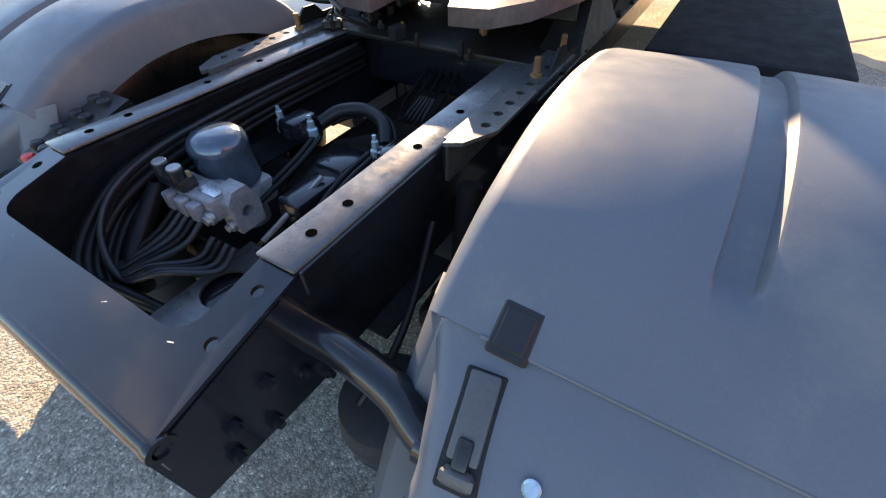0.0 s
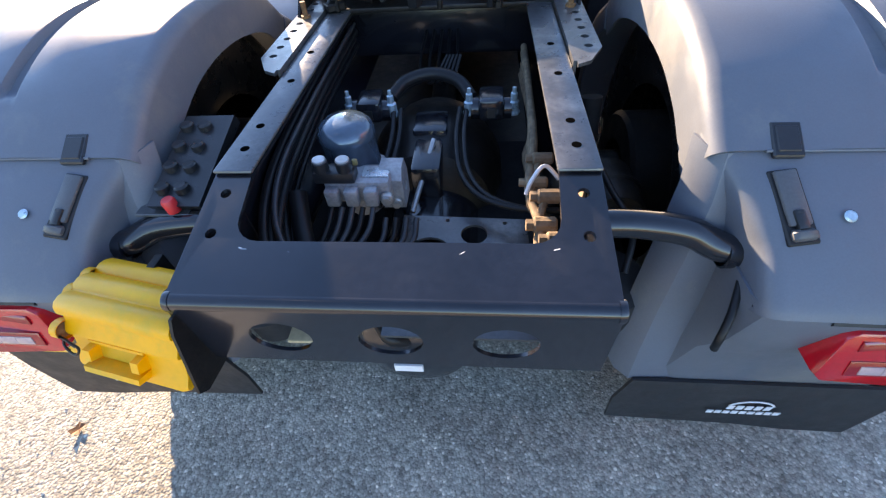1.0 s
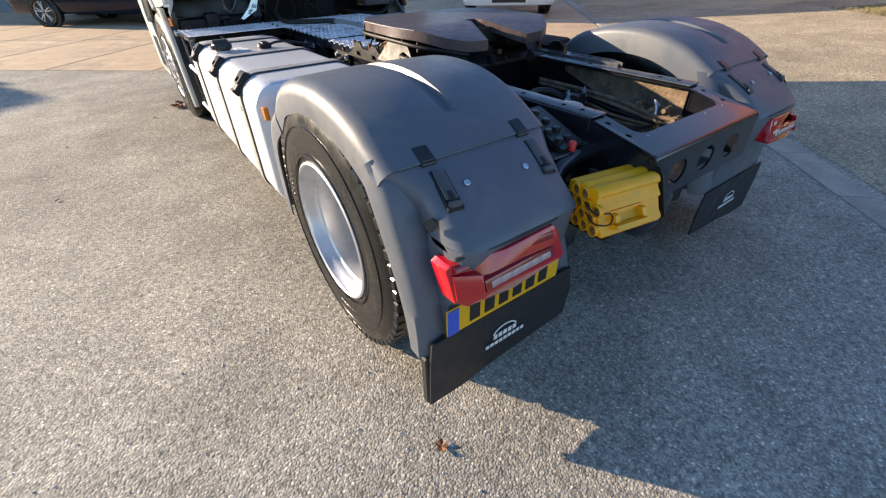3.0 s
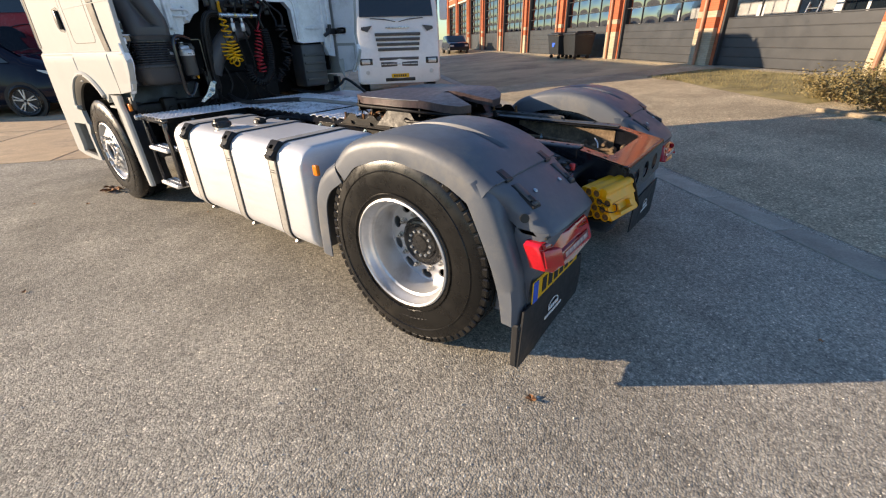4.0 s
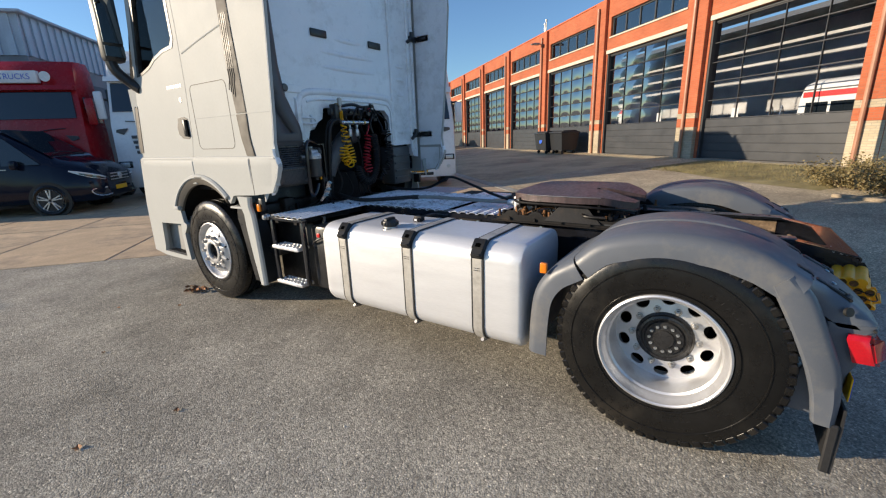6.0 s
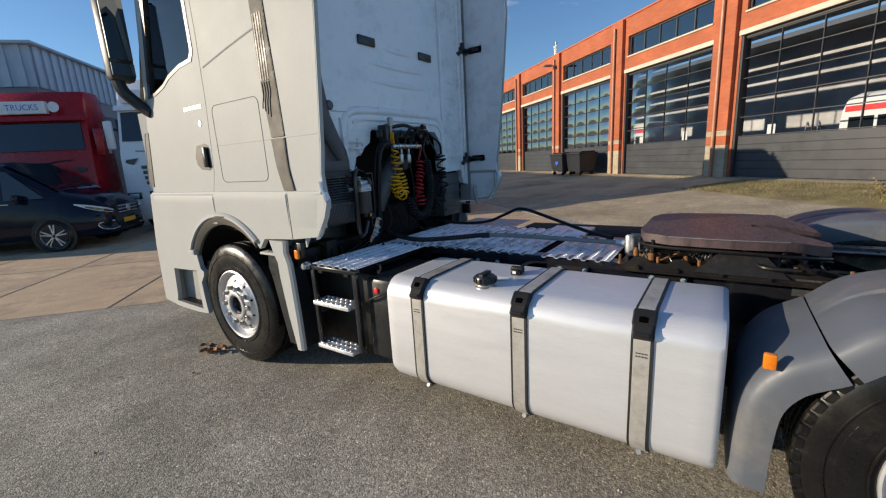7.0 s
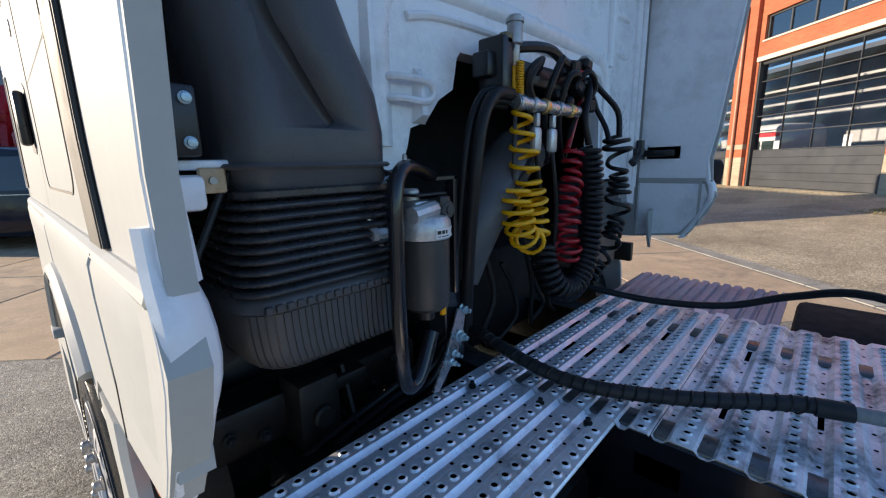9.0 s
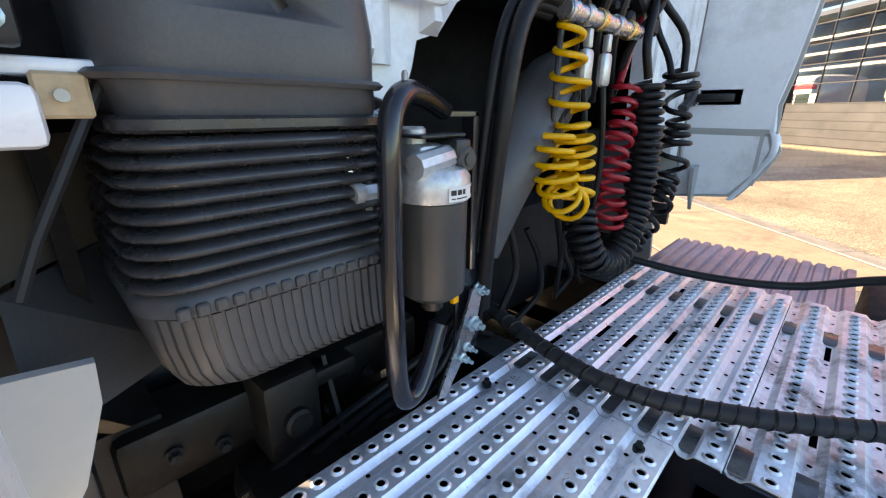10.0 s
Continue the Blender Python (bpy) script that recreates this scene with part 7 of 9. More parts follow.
part("head_casting", merge(box(-0.714, -0.652, 3.86, 3.92, 1.435, 1.475, 0.012), tube([(-0.735, 3.85, 1.445), (-0.675, 3.855, 1.453), (-0.635, 3.865, 1.457)], 0.019, 10, 3), disc(0.02, 1.47, 1.50, 'z', (-0.692, 3.9, 0), 14, 0.004)), M_SILVERCAN, fil)
part("head_clamp", merge(box(-0.658, -0.622, 3.838, 3.93, 1.447, 1.482, 0.006), box(-0.72, -0.622, 3.85, 3.90, 1.484, 1.490, 0.002, 1)), M_BLKPLASTIC, fil)
part("pump_knob", merge(disc(0.021, 3.835, 3.852, 'y', (-0.632, 0, 1.450), 22, 0.004), disc(0.010, 3.832, 3.836, 'y', (-0.632, 0, 1.450), 14)), M_CANBLACK, fil)
lab = part("filter_label", loft([[(-0.672 + 0.0645 * math.cos(a), 3.880 + 0.0645 * math.sin(a), z) for z in (1.391, 1.414)] for a in [radians(250 + 6 * i) for i in range(11)]], False, False), M_WHITEINK, fil, "white label with small dark bars")
for i, (a0, a1, z0, z1) in enumerate(((253, 262, 1.401, 1.409), (264, 272, 1.401, 1.409), (274, 280, 1.401, 1.409), (254, 284, 1.3945, 1.3965), (298, 306, 1.3975, 1.4095))):
    part("label_bar", loft([[(-0.672 + 0.0650 * math.cos(a), 3.880 + 0.0650 * math.sin(a), z) for z in (z0, z1)] for a in (radians(a0), radians((a0 + a1) / 2), radians(a1))], False, False), M_FLATBLACK, lab)
part("drain_stub", disc(0.02, 1.185, 1.216, 'z', (-0.672, 3.88, 0), 12, 0.004), M_BLKPLASTIC, fil)
part("drain_tag", box(-0.642, -0.628, 3.856, 3.864, 1.190, 1.214), M_YELLOW, fil)
for i, (dz, dx) in enumerate(((0.0, 0.0), (-0.03, -0.01))):
    part("fuel_line", tube([(-0.775 + dx, 3.90, 1.41 + dz), (-0.80 + dx, 3.91, 1.45), (-0.79 + dx, 3.93, 1.51), (-0.74, 3.97, 1.54 + dz), (-0.66, 4.0, 1.53)], 0.008, 8, 5), M_STEEL if i else M_CABLE, fil)
part("union_nut", merge(disc(0.013, -0.80, -0.775, 'x', (0, 3.895, 1.41), 6), disc(0.016, -0.815, -0.80, 'x', (0, 3.895, 1.41), 12)), M_SILVERCAN, fil)

# dark frame gear below the bowl
part("cab_support_beam", box(-1.14, -0.46, 4.16, 4.30, 0.86, 0.99, 0.02), M_GREASE, truck, "black cab support beam below the bowl")
part("support_casting", merge(box(-0.92, -0.80, 4.08, 4.20, 0.84, 1.03, 0.02), box(-0.84, -0.70, 4.10, 4.18, 0.96, 1.0, 0.01), disc(0.03, 4.06, 4.09, 'y', (-0.86, 0, 0.93), 14, 0.006)), M_GREASE, truck)
part("support_gusset", plate([(4.04, 0.80), (4.16, 0.80), (4.16, 1.0), (4.12, 1.02)], [ring(4.12, 0.88, 0.014, 10)], 'x', -0.775, -0.765), M_GREASE, truck)
part("front_spring", loft([[(-0.56 + dx, 3.9 + i * 0.3, 0.62 - 0.10 * math.sin(i / 7 * math.pi) + dz) for dx, dz in ((0, 0), (0.09, 0), (0.09, 0.05), (0, 0.05))] for i in range(8)]), M_GREASE, truck, "black leaf spring of the front axle")
# two sheets added to block the light coming up below the bowl
part("wheel_housing_shield", box(-1.15, -0.44, 4.36, 4.44, 0.45, 1.14, 0.02), M_BLKPLASTIC, truck, "black splash shield before the wheel")
part("frame_shield", box(-1.12, -0.40, 3.98, 4.36, 0.52, 0.60, 0.02), M_BLKPLASTIC, truck)
for x, y, z in ((-1.06, 4.155, 0.93), (-0.98, 4.155, 0.90), (-0.70, 4.155, 0.94), (-0.64, 4.155, 0.90), (-0.56, 4.155, 0.95)):
    part("support_bolt", merge(disc(0.016, y - 0.004, y, 'y', (x, 0, z), 12), disc(0.010, y - 0.018, y - 0.004, 'y', (x, 0, z), 6)), M_HUB, truck)
for i in range(5):
    part("chassis_line", tube([(-1.0 + 0.01 * i, 4.10 - 0.012 * i, 0.80 - 0.03 * i), (-0.85, 4.08 - 0.01 * i, 0.86 - 0.03 * i), (-0.68, 4.05, 0.92 - 0.03 * i), (-0.55, 4.02 - 0.01 * i, 0.98 - 0.03 * i), (-0.45, 4.02, 1.04 - 0.02 * i)], 0.009, 8, 5), M_CABLE, truck)

# air lines and coil hoses
def coil_path(axis, r, turns, k=10, flat=1.0, warp=None):
    p = smooth_path(axis, 14)
    n = turns * k
    seg = [0.0]
    for a, b in zip(p, p[1:]):
        seg.append(seg[-1] + (b - a).length)
    out, up = [], Vector((0, 1, 0))
    for i in range(n + 1):
        t = i / n
        d = t * seg[-1]
        j = max(q for q in range(len(seg)) if seg[q] <= d + 1e-9)
        j = min(j, len(p) - 2)
        f = (d - seg[j]) / max(1e-9, seg[j + 1] - seg[j])
        c = p[j].lerp(p[j + 1], f)
        tan = (p[j + 1] - p[j]).normalized()
        s = tan.cross(up).normalized()
        u = s.cross(tan).normalized()
        a = 2 * math.pi * turns * (warp(t) if warp else t)
        rr = r(t) if callable(r) else r
        out.append(c + rr * (math.cos(a) * s + flat * math.sin(a) * u))
    return out


part("line_rack", merge(box(-0.36, 0.30, 3.93, 3.99, 1.79, 1.86, 0.01), box(-0.33, -0.28, 3.90, 3.99, 1.74, 1.9, 0.008), box(0.17, 0.24, 3.90, 3.99, 1.76, 1.9, 0.008), tube([(-0.3, 3.92, 1.87), (-0.1, 3.90, 1.90), (0.05, 3.91, 1.88), (0.2, 3.92, 1.89)], 0.016, 8, 4)), M_BLKPLASTIC, truck, "black rack of air and power line couplings")
mani = part("coupling_rail", tube([(-0.29, 3.885, 1.722), (-0.12, 3.885, 1.722), (0.10, 3.885, 1.722)], 0.019, 14, 1), M_STEEL, truck, "bright metal coupling rail")
for x in (-0.27, -0.20, -0.13, -0.04, 0.04):
    part("rail_collar", lathe([(0.020, -0.012), (0.024, -0.010), (0.024, 0.010), (0.020, 0.012)], 'x', (x, 3.885, 1.722), 14), M_BRASS if x in (-0.13, 0.04) else M_STEEL, mani)
for k in range(4):
    dx, dy, rr_ = ((0.0, 0.0, 0.018), (0.030, 0.018, 0.012), (-0.018, 0.026, 0.011), (0.048, 0.030, 0.010))[k]
    part("roof_hose", tube([(-0.44 + dx, 3.95 + dy, 1.08), (-0.46 + dx, 3.92 + dy, 1.32), (-0.455 + dx, 3.90 + dy, 1.53), (-0.43 + dx * 0.8, 3.895 + dy, 1.665 - 0.12 * dx), (-0.375 + dx * 0.5, 3.895 + dy, 1.735 - 0.5 * dx), (-0.29, 3.90 + dy * 0.6, 1.745 - 0.7 * dx)], rr_, 12, 6), M_CABLE, truck, "black hose arching to the rail" if not k else "")
for x, z, tagm in ((-0.26, 1.885, M_LEAF), (0.20, 1.85, M_REDCAP)):
    cn = part("line_coupling", merge(lathe([(1e-6, 0.075), (0.018, 0.074), (0.022, 0.05), (0.022, 0.0), (0.015, -0.006), (0.015, -0.05), (0.01, -0.06)], 'z', (x, 3.91, z), 14), disc(0.026, z + 0.055, z + 0.066, 'z', (x, 3.91, 0), 14)), M_STRAP, truck, "grey air line coupling")
    part("coupling_tag", box(x - 0.055, x - 0.02, 3.90, 3.93, z - 0.012, z + 0.024, 0.008), tagm, cn)
yel = tube([(-0.26, 3.91, 1.83), (-0.262, 3.91, 1.78), (-0.27, 3.90, 1.73)], 0.009, 8, 3)
yax = [(-0.262, 3.885, 1.715), (-0.258, 3.882, 1.64), (-0.246, 3.878, 1.55), (-0.226, 3.872, 1.46), (-0.205, 3.868, 1.385), (-0.207, 3.868, 1.335), (-0.235, 3.868, 1.318), (-0.268, 3.872, 1.345), (-0.285, 3.880, 1.41), (-0.288, 3.885, 1.475)]
part("coil_hose", merge(yel, tube(coil_path(yax, lambda t: (0.018 + 0.020 * min(1, t * 6)) * (1 + 0.10 * math.sin(t * 31)) + 0.006 * min(1, max(0, t - 0.35) * 8), 17, 18, 1.0, lambda t: t * 0.72 if t < 0.36 else 0.2592 + (t - 0.36) * 1.1575), 0.0070, 7, 1)), M_YCOIL, truck, "yellow coiled air hose", 60)
part("coil_sheath", tube(coil_path([(-0.262, 3.888, 1.835), (-0.262, 3.887, 1.72)], 0.0085, 16, 8), 0.0032, 5, 1), M_YCOIL, truck, "", 60)
part("coil_tail", tube([(-0.27, 3.90, 1.50), (-0.27, 3.90, 1.58), (-0.262, 3.905, 1.66), (-0.26, 3.905, 1.71)], 0.007, 8, 4), M_GREYTUBE, truck)
rax = [(0.10, 3.895, 1.60), (0.08, 3.885, 1.5), (0.04, 3.875, 1.4), (0.03, 3.87, 1.29), (0.05, 3.87, 1.20)]
part("coil_hose", merge(tube([(0.20, 3.91, 1.80), (0.16, 3.91, 1.74), (0.13, 3.915, 1.66), (0.10, 3.915, 1.60)], 0.010, 8, 4), tube(coil_path(rax, lambda t: 0.030 + 0.010 * t + 0.006 * math.sin(t * 23), 12, 16), 0.0075, 6, 1)), M_RCOIL, truck, "red coiled air hose", 60)
bax = [(0.13, 3.850, 1.60), (0.137, 3.838, 1.5), (0.135, 3.830, 1.35), (0.10, 3.830, 1.20), (0.02, 3.838, 1.11), (-0.07, 3.855, 1.13), (-0.10, 3.88, 1.2), (-0.09, 3.90, 1.26)]
part("coil_hose", merge(tube([(0.21, 3.90, 1.86), (0.17, 3.875, 1.80), (0.11, 3.86, 1.70), (0.13, 3.85, 1.61)], 0.012, 8, 4), tube(coil_path(bax, lambda t: 0.035 + 0.005 * t, 36, 10), 0.0088, 6, 1)), M_CABLE, truck, "black coiled electric cable", 60)
cax = [(0.31, 3.825, 1.64), (0.325, 3.815, 1.54), (0.33, 3.81, 1.43), (0.335, 3.81, 1.33), (0.29, 3.815, 1.25), (0.22, 3.83, 1.16), (0.18, 3.85, 1.09)]
part("coil_hose", merge(tube([(0.22, 3.90, 1.87), (0.27, 3.885, 1.82), (0.35, 3.84, 1.74), (0.345, 3.825, 1.64)], 0.011, 8, 4), tube([(0.24, 3.91, 1.85), (0.28, 3.90, 1.76), (0.29, 3.86, 1.68), (0.275, 3.835, 1.62)], 0.010, 8, 4),
                         tube(coil_path(cax, lambda t: 0.044 + 0.010 * math.sin(t * 19) - 0.008 * t, 15, 16, 0.9, lambda t: t + 0.035 * math.sin(t * 21)), 0.0085, 6, 1)), M_CABLE, truck, "black coiled cable in loose loops", 60)
for x in (-0.17, -0.07):
    pl = part("parking_plug", merge(box(x - 0.022, x + 0.022, 3.875, 3.90, 1.58, 1.66, 0.012), box(x - 0.01, x + 0.01, 3.878, 3.895, 1.66, 1.70, 0.004)), M_SILVERCAN, truck, "pale parking plug on the rail")
    part("plug_cable", tube([(x, 3.885, 1.58), (x + 0.015, 3.88, 1.48), (x + 0.04, 3.885, 1.36), (x + 0.05, 3.90, 1.22)], 0.008, 8, 5), M_CABLE, pl)
rng = random.Random(11)
for i in range(7):
    x = -0.52 + i * 0.11
    part("loose_line", tube([(x, 4.0, 1.25 + rng.uniform(-0.05, 0.1)), (x + rng.uniform(-0.04, 0.06), 3.98, 1.12), (x + rng.uniform(-0.02, 0.12), 3.99, 1.0), (x + rng.uniform(0, 0.2), 4.02, 0.92)], 0.009, 8, 5), M_CABLE, truck)

# -- walkway plates: ribs run across the lorry --
def corrugated(x0, x1, y0, y1, z, n, lip=False):
    """Ribbed sheet with n crests between y0 and y1."""
    p = (y1 - y0) / n
    prof = []
    for i in range(n):
        a = y0 + i * p
        prof += [(a + 0.001, z - 0.004), (a + p * 0.06, z), (a + p * 0.58, z), (a + p * 0.63, z - 0.003), (a + p * 0.71, z - 0.0105), (a + p * 0.74, z - 0.012), (a + p * 0.91, z - 0.012), (a + p * 0.94, z - 0.0105)]
    prof = prof[:-5] + [(y1 - p * 0.375, z - 0.004), (y1 - p * 0.37, z - 0.035)] if lip else prof + [(y1, z - 0.004)]
    xs = [x0, x0 + (x1 - x0) * 0.5, x1]
    up = [[(x, y, zz) for y, zz in prof] for x in xs]
    lo = [[(x, y, zz - 0.003) for y, zz in prof] for x in xs]
    m = len(prof)
    v, f = loft([u + l[::-1] for u, l in zip(up, lo)], True, False)
    for b, turn in ((0, 1), (4 * m, -1)):
        f += [(b + k, b + 2 * m - 1 - k, b + 2 * m - 2 - k, b + k + 1)[::turn] for k in range(m - 1)]
    return (v, f), p


def walkway(name, x0, x1, y0, y1, n, label, z=0.93, slots=(), metal=M_WALK):
    g, p = corrugated(x0, x1, y0, y1, z, n, y1 > 3.9)
    w = part(name, g, metal, truck, label, 25)
    rims, holes = [], []
    c = [(math.cos(2 * math.pi * a / 10), math.sin(2 * math.pi * a / 10)) for a in range(10)]
    for i in range(n):
        y = y0 + (i + 0.325) * p
        for j in range(int((x1 - x0 - 0.02) / 0.0365)):
            x = x0 + 0.018 + j * 0.0365
            rims.append(loft([[(x + u * r, y + v * r, z + h) for u, v in c] for r, h in ((0.0135, 0.0003), (0.0115, 0.0022), (0.0095, 0.0046), (0.0080, 0.0040), (0.0074, 0.0008))], True, False))
            holes.append(([(x + u * 0.0072, y + v * 0.0072, z + 0.0012) for u, v in c], [tuple(range(10))]))
            if j % 2:
                holes.append(([(x + u * 0.0045, y + 0.5 * p + v * 0.0045, z - 0.0114) for u, v in c], [tuple(range(10))]))
    o = part("grip_rim", merge(*rims), metal, w)
    o["kind"] = "stuff"
    o = part("grip_hole", merge(*holes), M_HOLE, w, "", 0)
    o["kind"] = "stuff"
    for sx, i in slots:
        y = y0 + (i + 0.825) * p
        part("slot", box(sx, sx + 0.085, y - 0.006, y + 0.006, z - 0.0122, z - 0.0110), M_HOLE, w)
    return w


walkway("walkway_plate", -1.18, -0.402, 3.512, 3.965, 6, "galvanised ribbed walkway plate with punched grip holes")
walkway("walkway_plate", -0.399, 0.60, 3.4365, 3.965, 7, "galvanised ribbed walkway plate, worn, with slots", slots=[(-0.25, 5), (0.1, 5), (0.3, 4), (-0.1, 4), (-0.1, 3), (0.35, 3), (0.0, 2), (0.2, 1)])
walkway("walkway_plate", -0.39, 0.59, 2.62, 3.4352, 9, "galvanised ribbed walkway plate with black rubbed marks", slots=[(-0.2, 7), (0.2, 7), (-0.1, 5), (0.3, 5), (0.0, 3), (-0.2, 2), (0.3, 1)], metal=M_WALKWORN)
walkway("walkway_plate", -0.405, 0.28, 2.115, 2.55, 5, "short galvanised ribbed walkway plate")
part("side_plate", moved(corrugated(0.62, 1.19, 3.28, 3.95, 0.905, 14)[0], Matrix.Identity(4)), M_ZINCSHADE, truck, "ribbed side walkway plate", 25)
part("side_plate", box(0.30, 0.80, 2.50, 2.85, 0.90, 0.925, 0.006), M_WALK, truck)
for x, y in ((-0.45, 3.69), (-0.50, 3.88), (-0.45, 3.56)):
    part("plate_bolt", merge(disc(0.011, 0.925, 0.933, 'z', (x, y, 0), 12), disc(0.0065, 0.932, 0.944, 'z', (x, y, 0), 6)), M_CABLE, truck)
part("battery_box", box(0.60, 1.2, 1.6, 3.25, 0.35, 0.88, 0.03), M_MATTBLACK, truck, "black box on the far side of the frame")
# dark bars added beneath so the gaps between plates stay black
for g in (box(-0.38, 0.59, 3.37, 3.47, 0.80, 0.902), box(-0.38, 0.3, 2.52, 2.66, 0.80, 0.902), box(-1.17, 0.6, 3.60, 3.64, 0.86, 0.904), box(-1.17, 0.6, 3.86, 3.90, 0.86, 0.904)):
    part("walkway_bearer", g, M_MATTBLACK, truck)

# steps to the walkway
steps = part("step_frame", merge(box(-1.185, -1.155, 3.93, 3.965, 0.30, 0.90, 0.005), box(-1.185, -1.15, 3.515, 3.55, 0.33, 0.90, 0.005), box(-1.188, -1.14, 3.51, 3.97, 0.885, 0.912, 0.004), box(-0.95, -0.92, 3.93, 3.965, 0.3, 0.9, 0.005), box(-0.95, -0.92, 3.515, 3.55, 0.33, 0.9, 0.005)), M_BLACKPAINT, truck, "black ladder frame with two metal treads")
for z in (0.655, 0.325):
    t = part("tread", box(-1.20, -1.065, 3.60, 3.96, z - 0.03, z, 0.006), M_WALK, steps, "punched metal tread")
    for i in range(3):
        for j in range(7):
            part("tread_stud", lathe([(0.011, 0.0), (0.009, 0.005), (0.006, 0.006), (1e-6, 0.0065)], 'z', (-1.18 + i * 0.047, 3.635 + j * 0.048, z), 10), M_WALK, steps)
part("battery_cover", box(-1.12, -0.55, 3.27, 3.495, 0.30, 0.86, 0.03), M_BLKPLASTIC, truck, "black battery cover behind the tank")
# dark box added behind the steps, reaching low to stop the sun
part("dark_tank", box(-0.98, -0.45, 3.53, 4.2, 0.20, 0.84, 0.05), M_GREASE, truck)
part("red_tag", box(-1.132, -1.118, 3.38, 3.41, 0.765, 0.80, 0.005), M_REDCAP, truck)
part("cable_clip", tube([(-1.13, 3.30, 0.78), (-1.15, 3.36, 0.76), (-1.15, 3.42, 0.73), (-1.13, 3.47, 0.70)], 0.008, 8, 4), M_CABLE, truck)

# hoses over the walkway to the coupling
part("trailer_cable", tube([(-0.30, 4.04, 1.0), (-0.335, 3.80, 0.965), (-0.33, 3.62, 0.955), (-0.25, 3.42, 0.962), (-0.12, 3.2, 0.975), (-0.095, 3.12, 0.977)], 0.019, 12, 6), M_RUBBER, truck, "black ribbed cable lying over the walkway", 60)
cab_axis = [(-0.30, 4.04, 1.0), (-0.335, 3.80, 0.965), (-0.33, 3.62, 0.955), (-0.25, 3.42, 0.962), (-0.12, 3.2, 0.975), (-0.095, 3.12, 0.977)]
part("spiral_wrap", tube(coil_path(cab_axis, 0.0178, 32, 10), 0.0042, 5, 1), M_CABLE, truck, "black spiral wrap round the cable", 60)
part("cable_sleeve", tube([(-0.10, 3.14, 0.977), (-0.06, 2.95, 0.98), (-0.04, 2.65, 0.975), (-0.035, 2.42, 0.972), (-0.055, 2.12, 0.975)], 0.0165, 12, 5), M_SLEEVE, truck, "grey rubber sleeve on the cable's end", 60)
part("sleeve_collar", tube([(-0.108, 3.165, 0.976), (-0.090, 3.10, 0.978)], 0.022, 12, 1), M_RUBBER, truck)
part("grease_post", merge(lathe([(0.028, 0.90), (0.03, 0.93), (0.03, 1.02), (0.026, 1.03), (1e-6, 1.032)], 'z', (-0.055, 2.065, 0), 16), disc(0.027, 2.09, 2.15, 'y', (-0.055, 0, 0.975), 8, 0.004)), M_SILVERCAN, truck, "grey cast post at the front of the coupling")
part("trailer_hose", tube([(0.42, 3.98, 0.99), (0.50, 3.7, 0.96), (0.55, 3.45, 0.98), (0.55, 3.25, 1.06), (0.47, 3.06, 1.12), (0.36, 2.75, 1.06), (0.22, 2.45, 1.0), (0.06, 2.2, 0.98)], 0.014, 10, 6), M_CABLE, truck, "black hose bowed over the frame")

# -- fifth wheel --
fw_out = [(-0.40, 1.93), (-0.47, 1.80), (-0.485, 1.45), (-0.46, 1.28), (-0.36, 1.15), (-0.26, 1.10), (-0.14, 1.09), (-0.045, 1.34), (-0.04, 1.42), (0.04, 1.42), (0.045, 1.34), (0.14, 1.09), (0.26, 1.10), (0.36, 1.15), (0.46, 1.28), (0.485, 1.45), (0.47, 1.80), (0.40, 1.93), (0.25, 1.97), (-0.25, 1.97)]
g = plate(fw_out, [], 'z', 1.066, 1.115)
g = ([(x, y, z - max(0, 1.24 - y) * 0.38) for x, y, z in g[0]], g[1])
fw = part("fifth_wheel", g, M_FWTOP, truck, "greasy dark coupling plate with a tapered mouth", 30)
for x in (-0.415, 0.415):
    part("pedestal", loft([[(x - w, y0, z), (x + w, y0, z), (x + w, y1, z), (x - w, y1, z)] for z, w, y0, y1 in ((0.93, 0.065, 1.27, 1.67), (0.96, 0.055, 1.30, 1.64), (1.045, 0.04, 1.38, 1.56))]), M_GREASE, fw)
part("plate_rim", tube([(-0.26, 1.10, 1.0), (-0.36, 1.15, 1.02), (-0.46, 1.26, 1.04), (-0.485, 1.45, 1.05), (-0.47, 1.80, 1.05), (-0.40, 1.93, 1.05), (-0.25, 1.97, 1.05), (0.25, 1.97, 1.05), (0.40, 1.93, 1.05), (0.47, 1.80, 1.05)], 0.009, 8, 3), M_GREASE, fw)
part("handle_bar", tube([(-0.30, 1.25, 1.0), (-0.45, 1.22, 0.985), (-0.53, 1.2, 0.99)], 0.012, 8, 3), M_GREASE, fw)
part("mount_plate", box(-0.40, 0.40, 1.14, 2.06, 0.913, 0.930, 0.004), M_GREASE, truck, "dark mounting plate under the coupling")
